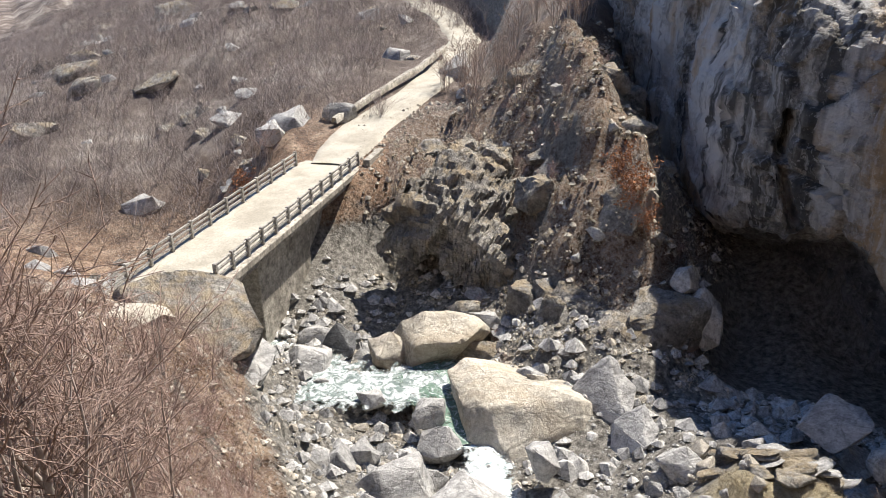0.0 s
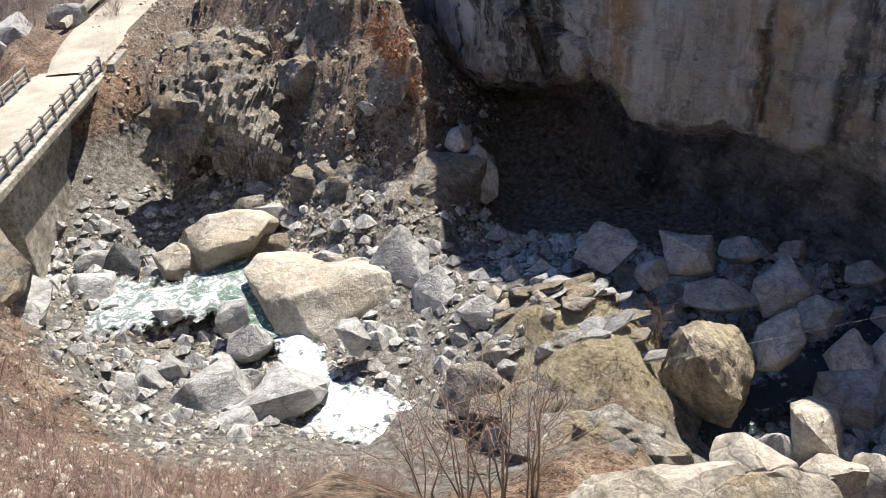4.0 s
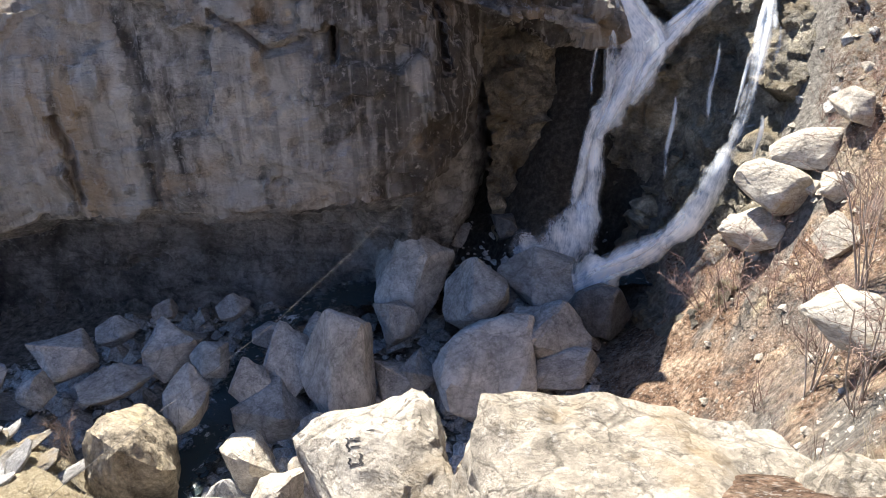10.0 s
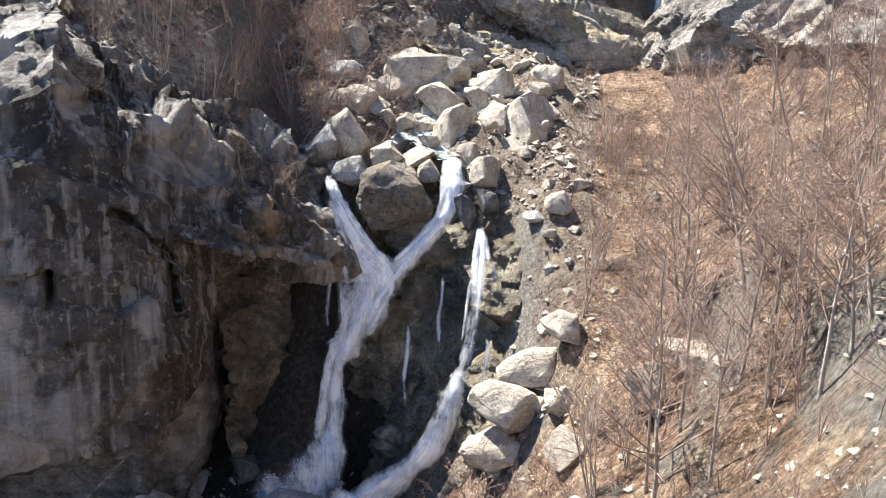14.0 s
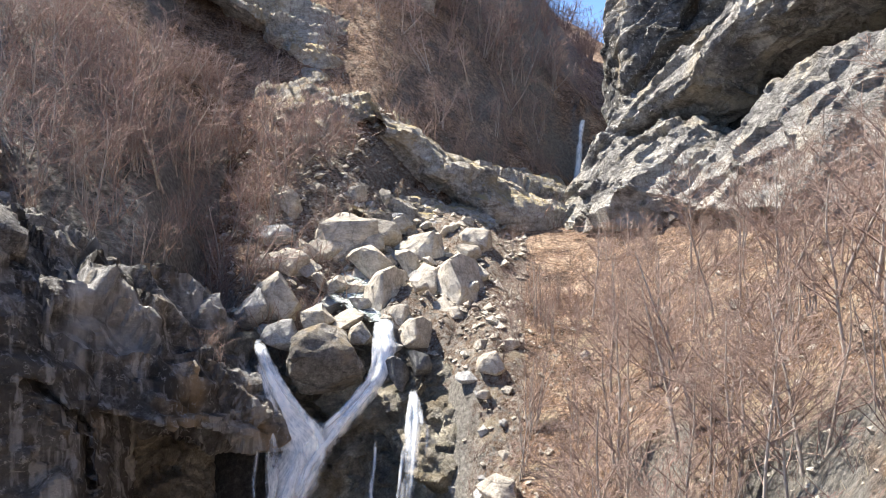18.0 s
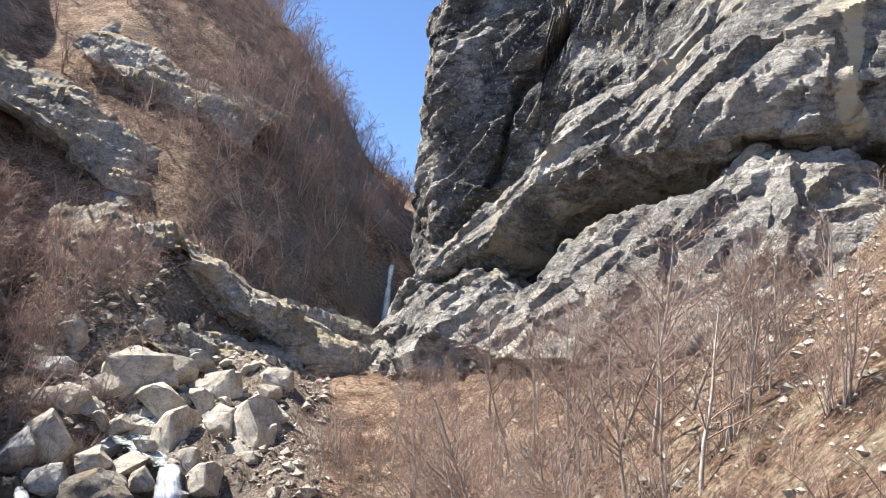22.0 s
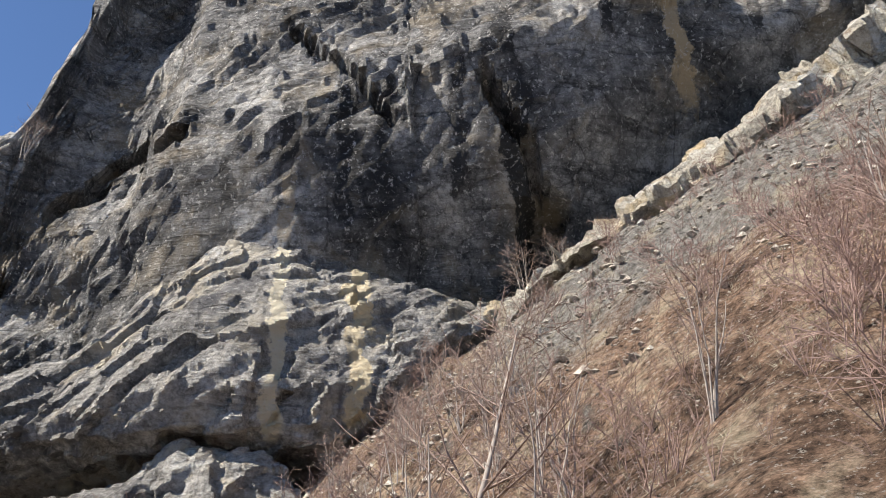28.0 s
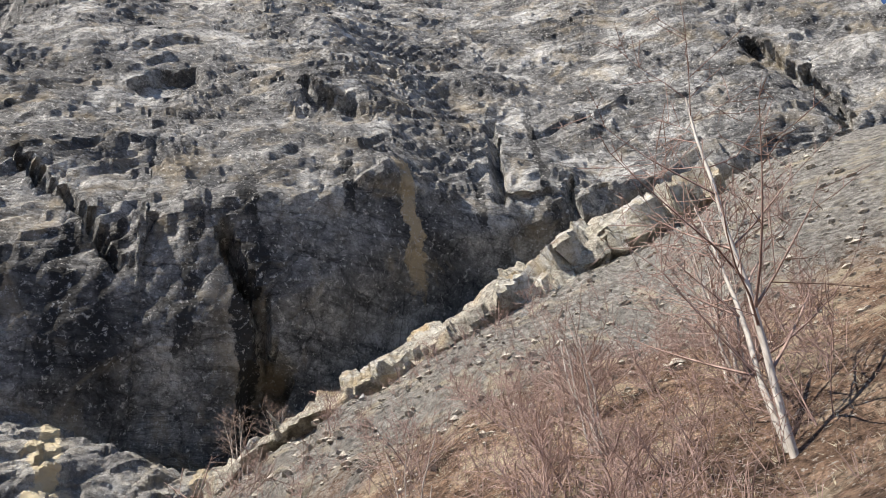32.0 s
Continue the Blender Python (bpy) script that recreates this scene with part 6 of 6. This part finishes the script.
def tree(name, seed, h, stems, kids, label, bark, twig, r=0.05, thin=0.008, lean=0.25, steps=(7, 4, 2, 1), spread=0.75, rise=0.05, leaves=0):
    """A leafless tree at the origin: Empty > trunk, crown (and clinging dead leaves)."""
    rnd = np.random.RandomState(seed)
    out = [[] for _ in range(len(kids) + 1)]
    for k in range(stems):
        aim = np.array((rnd.normal() * lean, rnd.normal() * lean, 1.0))
        off = rnd.normal(size=3) * 0.12 * (stems > 1)
        off[2] = -0.3
        grow(rnd, off, aim, h * rnd.uniform(0.75, 1.0), r * rnd.uniform(0.7, 1.0), 0, out, steps, kids, rise, 0.07, thin, spread)
    e = new(name)
    each = len(out[0]) // stems
    for k in range(stems):
        part("trunk" if stems == 1 else "stem", mesh_of("stem", *prisms(out[0][k * each:(k + 1) * each], 5), bark), e)
    part("crown", mesh_of("crown", *prisms(sum(out[1:], []), 3, np.r_[np.zeros(sum(map(len, out[1:-1])), bool), np.ones(len(out[-1]), bool)]), twig), e)
    if leaves:
        tips = np.array([s[3:6] for s in sum(out[2:], [])])
        pick = tips[rnd.randint(0, len(tips), leaves)] + rnd.normal(size=(leaves, 3)) * 0.08
        a, b = rnd.normal(size=(leaves, 3)) * 0.05, rnd.normal(size=(leaves, 3)) * 0.05
        v = np.stack([pick - a, pick + b, pick + a, pick - b], 1).reshape(-1, 3)
        part("leaves", mesh_of("leaves", v, (np.arange(leaves)[:, None] * 4 + np.arange(4)).tolist(), M_RUST, False), e, "withered rust-red leaves")
    return tagged(e, label, "tree" if h > 3 else "shrub")


def put(src, b, d, dz=0.0, s=1.0, turn=0.0, tilt=0.0, group="", z=None):
    x, y, _ = polar(b, d)
    zz = zat(x, y)[0] if z is None else z
    ob = copy_thing(src, Matrix.LocRotScale((x, y, zz + dz), Euler((radians(tilt), 0, radians(turn))), (s, s, s * 1.0)))
    if group:
        ob["group"] = group
    return ob


TALL = [tree("tree", 300 + i, 6.5, 1, (18, 6, 3), "slender leafless grey tree on the slope", M_BARK, M_TWIG, 0.085, 0.010, 0.10) for i in range(4)]
CLUMP = [tree("tree", 320 + i, 4.2, 5, (8, 3), "leafless many-stemmed grey-brown tree", M_BARK, M_TWIG, 0.045, 0.012, 0.13) for i in range(4)]
SHRUB = [tree("shrub", 340 + i, 1.7, 5, (9, 3), "reddish leafless shrub on the slope", M_PINK, M_PINK, 0.016, 0.007, 0.42, spread=0.8) for i in range(4)]
FARTREE = [tree("tree", 360 + i, 5.4, 3, (11, 5), "leafless brown tree in the hillside wood", M_BARK, M_HILLTWIG, 0.09, 0.017, 0.3, (5, 3, 1), spread=0.95) for i in range(5)]
RUST = tree("shrub", 380, 3.4, 4, (10, 5, 2), "shrub with clinging rust-red leaves on the spur", M_BARK, M_TWIG, 0.04, 0.012, 0.25, leaves=700)
SOURCES = TALL + CLUMP + SHRUB + FARTREE + [RUST]
_rt = random.Random(11)


def wood(n, src, b0, b1, d0, d1, s0, s1, group, ok=None):
    k = tries = 0
    while k < n and tries < n * 30:
        tries += 1
        b, d = _rt.uniform(b0, b1), math.sqrt(_rt.uniform(d0 * d0, d1 * d1))
        if ok and not ok(b, d):
            continue
        put(src[_rt.randrange(len(src))], b, d, 0, _rt.uniform(s0, s1), _rt.uniform(0, 360), 0, group)
        k += 1


# the brown slope right of the fall
for b, d, s, src in [(14.0, 31, 0.9, CLUMP[0]), (15.3, 23, 1.0, CLUMP[1]), (28, 22, 0.85, TALL[0]), (25.5, 25, 0.9, TALL[1]), (16.6, 17, 0.8, CLUMP[2]), (13.5, 19.5, 0.75, CLUMP[3]), (14.6, 33, 0.9, CLUMP[1]), (27.5, 24, 0.7, TALL[2]), (33.1, 20, 0.7, TALL[3]), (36.5, 22, 0.8, TALL[0]), (22.6, 32, 0.9, CLUMP[0]),
                     (36.1, 19, 0.7, CLUMP[2]), (26.2, 30, 0.8, CLUMP[3]), (47.2, 18, 0.7, CLUMP[1]), (58, 13.5, 0.95, CLUMP[0]), (60.5, 15, 1.0, TALL[1])]:
    put(src, b, d, 0, s, _rt.uniform(0, 360), 0, "trees on the brown slope")
wood(55, TALL, 18, 44, 19, 42, 0.6, 1.0, "trees on the brown slope")
wood(18, CLUMP, 14, 44, 20, 42, 0.6, 0.95, "trees on the brown slope")
wood(26, CLUMP, 40, 72, 16, 36, 0.45, 0.8, "trees below the wall")
wood(55, SHRUB, 10, 70, 12, 42, 0.6, 1.3, "shrubs on the brown slope")
wood(34, SHRUB, 86, 112, 9, 22, 0.8, 1.5, "shrubs below the wall")
wood(30, SHRUB, 70, 112, 12, 34, 0.7, 1.4, "shrubs below the wall")
for b, d, s, src in [(66.4, 15, 0.85, CLUMP[3]), (78.5, 15, 0.75, CLUMP[1]), (57.5, 15.5, 0.75, CLUMP[0]), (67, 42, 1.0, CLUMP[2]), (70, 41, 0.8, CLUMP[1]), (93, 17, 0.9, CLUMP[0]), (98, 15.5, 0.9, SHRUB[0]), (104, 19, 1.2, CLUMP[3])]:
    put(src, b, d, 0, s, _rt.uniform(0, 360), 0, "trees below the wall")
wood(26, CLUMP, 13, 26, 36, 52, 0.4, 0.7, "trees on the brown slope")
wood(30, SHRUB, 13, 34, 34, 52, 0.6, 1.2, "shrubs on the brown slope")
# the hillside wood left of the upper stream, sparse under its rock bands
def off_bands(b, d):
    x, y, _ = polar(b, d)
    e = math.degrees(math.atan2(zat(x, y)[0], d))
    up = np.interp(b, [-16, -9, -3, 2, 6], [16.5, 15, 13, 10.5, 8.5])
    low = np.interp(b, [2.7, 8.3, 12.4, 17], [7.6, 2.4, 0.9, 1.5])
    return not (b < 7 and up - 3.8 < e < up + 3.5) and not (b > 2.5 and low - 4 < e < low + 4)


wood(95, FARTREE, -22, 4, 40, 72, 0.55, 1.0, "trees of the hillside wood", lambda b, d: d > 41 + max(0, b + 8) * 1.6 and off_bands(b, d))


def joined_wood(name, n, src, b0, b1, d0, d1, s0, s1, seed, label, ok):
    """A far wood that nobody could count: trees joined into one mesh."""
    rnd = np.random.RandomState(seed)
    vs, fs, base, k = [], [], 0, 0
    data = []
    for e in src:
        vv, ff, o = [], [], 0
        for c in e.children:
            co = np.empty(len(c.data.vertices) * 3)
            c.data.vertices.foreach_get("co", co)
            vv.append(co.reshape(-1, 3))
            ff += [tuple(i + o for i in p.vertices) for p in c.data.polygons]
            o += len(co) // 3
        data.append((np.concatenate(vv), ff))
    while k < n:
        b, d = rnd.uniform(b0, b1), math.sqrt(rnd.uniform(d0 ** 2, d1 ** 2))
        if not ok(b, d):
            continue
        x, y, _ = polar(b, d)
        v, f = data[rnd.randint(len(data))]
        a, sc = rnd.uniform(0, 6.28), rnd.uniform(s0, s1)
        w = np.stack([v[:, 0] * math.cos(a) - v[:, 1] * math.sin(a), v[:, 0] * math.sin(a) + v[:, 1] * math.cos(a), v[:, 2]], -1) * sc
        vs.append(w + (x, y, zat(x, y)[0]))
        fs += [tuple(i + base for i in p) for p in f]
        base += len(v)
        k += 1
    return tagged(new(name, mesh_of(name, np.concatenate(vs), fs, M_HILLTWIG)), label, "wood", kind="stuff")


joined_wood("hill_wood", 170, FARTREE, -6, 20.5, 58, 135, 0.7, 1.2, 3, "leafless brown wood high on the hillside", lambda b, d: d > 68 + b * 1.2 and off_bands(b, d))
wood(45, FARTREE, 5, 16.5, 64, 88, 0.6, 1.0, "trees of the hillside wood", off_bands)
wood(30, CLUMP, -20, -8, 38, 52, 0.6, 1.0, "trees of the hillside wood")
# spur and bridge
for b, d, s, src in [(-65.9, 44.5, 0.9, RUST), (-67.0, 45.5, 0.8, RUST), (-64.8, 43.5, 0.6, RUST), (-83.5, 55, 0.7, CLUMP[0]), (-77.2, 56, 0.55, CLUMP[1]), (-93, 61, 0.9, CLUMP[2]), (-94.2, 60, 0.8, RUST), (-92.2, 62, 0.8, CLUMP[3])]:
    put(src, b, d, 0, s, _rt.uniform(0, 360), 0, "shrubs by the bridge")
wood(26, CLUMP, -80, -69, 58, 78, 0.6, 1.2, "trees above the spur")
wood(30, SHRUB, -82, -60, 38, 62, 0.5, 1.0, "shrubs on the spur")
# bank below the viewer
for b, d, s, src in [(-108.6, 12.5, 1.15, TALL[0]), (-107.0, 13.5, 1.0, TALL[1]), (-104.6, 14.5, 1.0, TALL[2]), (-107.4, 15.5, 1.0, TALL[3]), (-102.6, 16, 0.7, TALL[0]), (-100.6, 18, 0.65, TALL[1]), (-103.4, 20, 0.8, TALL[2]), (-109.4, 17, 1.0, CLUMP[0]), (-105.4, 17.5, 1.0, CLUMP[3]), (-113.5, 11, 0.95, TALL[0]), (-112, 12, 0.9, TALL[2]), (-110, 13, 1.0, CLUMP[1]), (-106.5, 14.5, 0.9, CLUMP[2]), (-109, 11.5, 0.8, TALL[3]), (-110.5, 14, 0.8, CLUMP[1]), (-108, 16, 0.75, CLUMP[0]), (-112, 18, 0.8, CLUMP[2]), (-104, 24, 0.75, CLUMP[3]), (-107, 21, 0.7, CLUMP[1]), (-101.5, 30, 0.8, CLUMP[0]), (-60, 16.5, 1.25, CLUMP[2]), (-56.5, 16.5, 1.1, CLUMP[0]), (-67, 18, 1.0, CLUMP[1]), (-63.5, 17, 1.1, CLUMP[3]), (-45.9, 26.5, 0.55, CLUMP[1]), (8.5, 19.5, 0.7, SHRUB[1]), (10.5, 20.5, 0.9, SHRUB[2])]:
    put(src, b, d, 0, s, _rt.uniform(0, 360), 0, "trees on the near bank")
wood(24, SHRUB, -114, -98, 14, 34, 0.6, 1.2, "shrubs on the near bank")
put(CLUMP[1], 28.9, 56, -0.3, 1.0, 40, 0, "trees on the rocks", el(56, 33.0))
put(CLUMP[2], -7.4, 36, -0.3, 0.8, 10, 0, "trees on the rocks", el(36, -11.0))
for b, d, s in [(5.6, 27.5, 1.5), (7.4, 26.5, 1.7), (8.8, 28.5, 1.4), (9.6, 25, 1.3), (6.6, 29.5, 1.1), (12.5, 24, 1.5)]:
    put(SHRUB[int(d) % 4], b, d, 0, s, d * 40, 0, "shrubs beside the fall")
birch = tree("birch_tree", 402, 7.8, 2, (18, 6, 2), "leaning leafless birch with a pale trunk among reddish scrub", bark_material("birch_bark", (0.30, 0.27, 0.24), (0.50, 0.46, 0.42), (0.66, 0.62, 0.57)), M_PINK, 0.085, 0.010, 0.08)
birch_turn = Euler((radians(2), radians(-3), 0))
birch.matrix_basis = Matrix.LocRotScale((*polar(105, 14.5)[:2], zat(*polar(105, 14.5)[:2])[0]), birch_turn, None)
for s in SOURCES:
    s.matrix_basis = Matrix.LocRotScale((*polar(150 + SOURCES.index(s) * 3, 60)[:2], zat(*polar(150 + SOURCES.index(s) * 3, 60)[:2])[0]), None, None)


def thicket(name, n, zones, h0, h1, mat, seed, label, sticks=7, thick=0.02, grass=False):
    """Scrub that nobody could count, joined: fans of thin sticks."""
    rnd = np.random.RandomState(seed)
    z = np.array(zones, float)
    area = (z[:, 1] - z[:, 0]) * (z[:, 3] ** 2 - z[:, 2] ** 2)
    pick = rnd.choice(len(z), n, p=area / area.sum())
    b = rnd.uniform(z[pick, 0], z[pick, 1])
    d = np.sqrt(rnd.uniform(z[pick, 2] ** 2, z[pick, 3] ** 2))
    x, y = d * np.sin(np.radians(b)), d * np.cos(np.radians(b))
    base = np.stack([x, y, zat(x, y) - 0.1], -1)
    h = rnd.uniform(h0, h1, n)
    segs, ends = [], []
    for k in range(sticks):
        lean = rnd.normal(size=(n, 3)) * (0.38, 0.38, 0.05)
        p1 = base + (lean * 0.6 + (0, 0, 0.55)) * h[:, None]
        p2 = p1 + (lean * 0.9 + rnd.normal(size=(n, 3)) * 0.08 + (0, 0, 0.42)) * h[:, None]
        t = thick * h / h1
        if grass:
            segs.append(np.c_[base + lean * 0.15 * h[:, None], p1 + lean * 0.3 * h[:, None], t, t * 0.7])
            ends.append(np.ones(n, bool))
            continue
        ends += [np.zeros(n, bool), np.ones(n, bool), np.ones(n, bool)]
        segs.append(np.c_[base, p1, t, t * 0.7])
        segs.append(np.c_[p1, p2, t * 0.7, t * 0.3])
        p3 = p1 + (rnd.normal(size=(n, 3)) * 0.3 + (0, 0, 0.3)) * h[:, None]
        segs.append(np.c_[p1, p3, t * 0.6, t * 0.3])
    ob = new(name, mesh_of(name, *prisms(np.concatenate(segs), 3, np.concatenate(ends)), mat))
    return tagged(ob, label, "scrub", kind="stuff")


thicket("valley_scrub", 11000, [(-116, -84, 66, 200), (-84, -70, 95, 170)], 1.0, 2.8, M_GREYTWIG, 3, "grey-brown leafless scrub on the far valley side", 5, 0.022)
thicket("slope_scrub", 900, [(9, 60, 11, 44), (60, 112, 10, 34)], 0.5, 1.3, M_PINK, 4, "reddish leafless undergrowth on the slope", 6, 0.012)
thicket("bank_scrub", 1300, [(-116, -96, 12, 36), (-96, -70, 10, 20)], 0.5, 1.3, M_HILLTWIG, 5, "reddish undergrowth on the near bank", 6, 0.012)
thicket("hill_scrub", 1300, [(-22, 2, 40, 80), (0, 16, 60, 110)], 1.0, 2.6, M_TWIG, 6, "brown undergrowth of the hillside wood", 6, 0.028)
M_STRAW = bark_material("dry_grass", (0.42, 0.36, 0.26), (0.60, 0.53, 0.39), (0.76, 0.69, 0.53))
thicket("mound_grass", 4500, [(-58, -44, 21.5, 28)], 0.12, 0.3, M_STRAW, 7, "short dry yellow grass on the mound", 6, 0.018, True)
thicket("near_grass", 3500, [(-38, -14, 8, 11.5), (5, 30, 8, 11)], 0.2, 0.5, M_STRAW, 8, "dry yellow grass tufts by the outcrop", 8, 0.006, True)
thicket("spur_grass", 4000, [(-84, -60, 36, 62)], 0.2, 0.6, M_STRAW, 9, "dry tufts of grass on the spur", 5, 0.022, True)
thicket("bank_grass", 3500, [(-112, -66, 8, 22)], 0.2, 0.5, M_STRAW, 14, "dry tufts of grass on the near bank", 6, 0.008, True)
thicket("slope_grass", 7000, [(12, 70, 10, 44), (70, 115, 12, 22)], 0.15, 0.42, M_STRAW, 10, "dry tufts of grass on the brown slope", 5, 0.012, True)
thicket("ravine_scrub", 550, [(12, 48, 36, 58)], 0.5, 1.5, M_TWIG, 12, "brown undergrowth below the tower", 5, 0.016)


# ---------------------------------------------------------------- the outcrop below the viewer
def outcrop(name, b, d, z, size, seed, label, turn=0.0, cuts=12, flat=None, planes=()):
    me = rock_mesh(name, seed, M_OUT, cuts, 5, 0.8, 0.08, flat, planes, 1.1)
    ob = new(name, me)
    x, y, _ = polar(b, d)
    ob.matrix_basis = Matrix.LocRotScale((x, y, z), Euler((0, 0, radians(-b + turn))), (size[0] * 0.62, size[1] * 0.62, size[2] * 0.62))
    return tagged(ob, label, "rock outcrop")


M_OUT = rock_material("outcrop_limestone", (0.24, 0.208, 0.16), (0.365, 0.328, 0.27), (0.50, 0.465, 0.41), ((0.33, 0.24, 0.13), 0.6), 1.1, bump=0.55, crack_dark=0.6, grain=0.55, flecks=((0.68, 0.66, 0.62), 0.4))
painted = outcrop("painted_boulder", -21.6, 8.6, -8.3, (1.8, 2.0, 1.6), 501, "pale boulder with a small black painted mark", 0, 14, 0.8, ((0.0, -0.5, 0.87, 0.5),))
outcrop("outcrop", 2.5, 7.5, -8.75, (4.9, 4.0, 4.0), 502, "broad pale cracked limestone outcrop", 6, 14, 0.62)
outcrop("outcrop", 19, 7.8, -8.6, (4.8, 4.0, 4.0), 503, "broad pale limestone outcrop with dry grass behind", -8, 14, 0.62)
outcrop("outcrop", 33, 9.0, -8.2, (4.4, 3.6, 3.8), 504, "low pale limestone outcrop at the slope's foot", 0, 10, 0.6)
outcrop("outcrop", -35, 10, -11.8, (2.6, 2.2, 2.2), 505, "rounded pale limestone rock below the grass", 0, 16, 0.7)
outcrop("outcrop", -46, 12, -14.8, (3.4, 2.6, 2.4), 506, "rounded pale limestone rock on the bank", 0, 12, 0.7)


# ---------------------------------------------------------------- black paint on the boulder
M_PAINT, _nt, _b = material("black_paint")
_b.inputs["Base Color"].default_value, _b.inputs["Roughness"].default_value = (0.02, 0.018, 0.018, 1), 0.7


def paint_bars(ob, rays, label):
    """Flat strokes laid on a rock: each ray (bearing, elevation, width, height in degrees) is dropped onto the surface from the viewer."""
    inv = ob.matrix_basis.inverted()
    eye = inv @ Vector((0, 0, 0))
    from mathutils.bvhtree import BVHTree
    tree_ = BVHTree.FromPolygons([v.co[:] for v in ob.data.vertices], [p.vertices[:] for p in ob.data.polygons])
    for b, e, w, h in rays:
        verts, n = [], 7
        for i in range(n):
            for j in range(3):
                bb, ee = b + w * (j / 2 - 0.5) + 0.12 * math.sin(i * 1.7), e + h * (i / (n - 1) - 0.5)
                way = Vector((math.sin(radians(bb)) * math.cos(radians(ee)), math.cos(radians(bb)) * math.cos(radians(ee)), math.sin(radians(ee))))
                q = inv @ (way * 30)
                hit, nor, _, _ = tree_.ray_cast(eye, (q - eye).normalized())
                if hit is None:
                    break
                verts.append(hit + (eye - hit).normalized() * 0.008)
        if len(verts) == n * 3:
            part("paint_mark", mesh_of("paint_mark", verts, grid_faces(n, 3), M_PAINT, False), ob, label)


paint_bars(painted, [(-23.9, -41.0, 0.22, 0.9), (-23.3, -40.7, 0.9, 0.22), (-23.3, -41.2, 0.8, 0.2), (-22.9, -42.0, 0.25, 0.8), (-23.4, -42.3, 0.8, 0.22), (-23.9, -42.1, 0.2, 0.6)], "small black painted strokes")
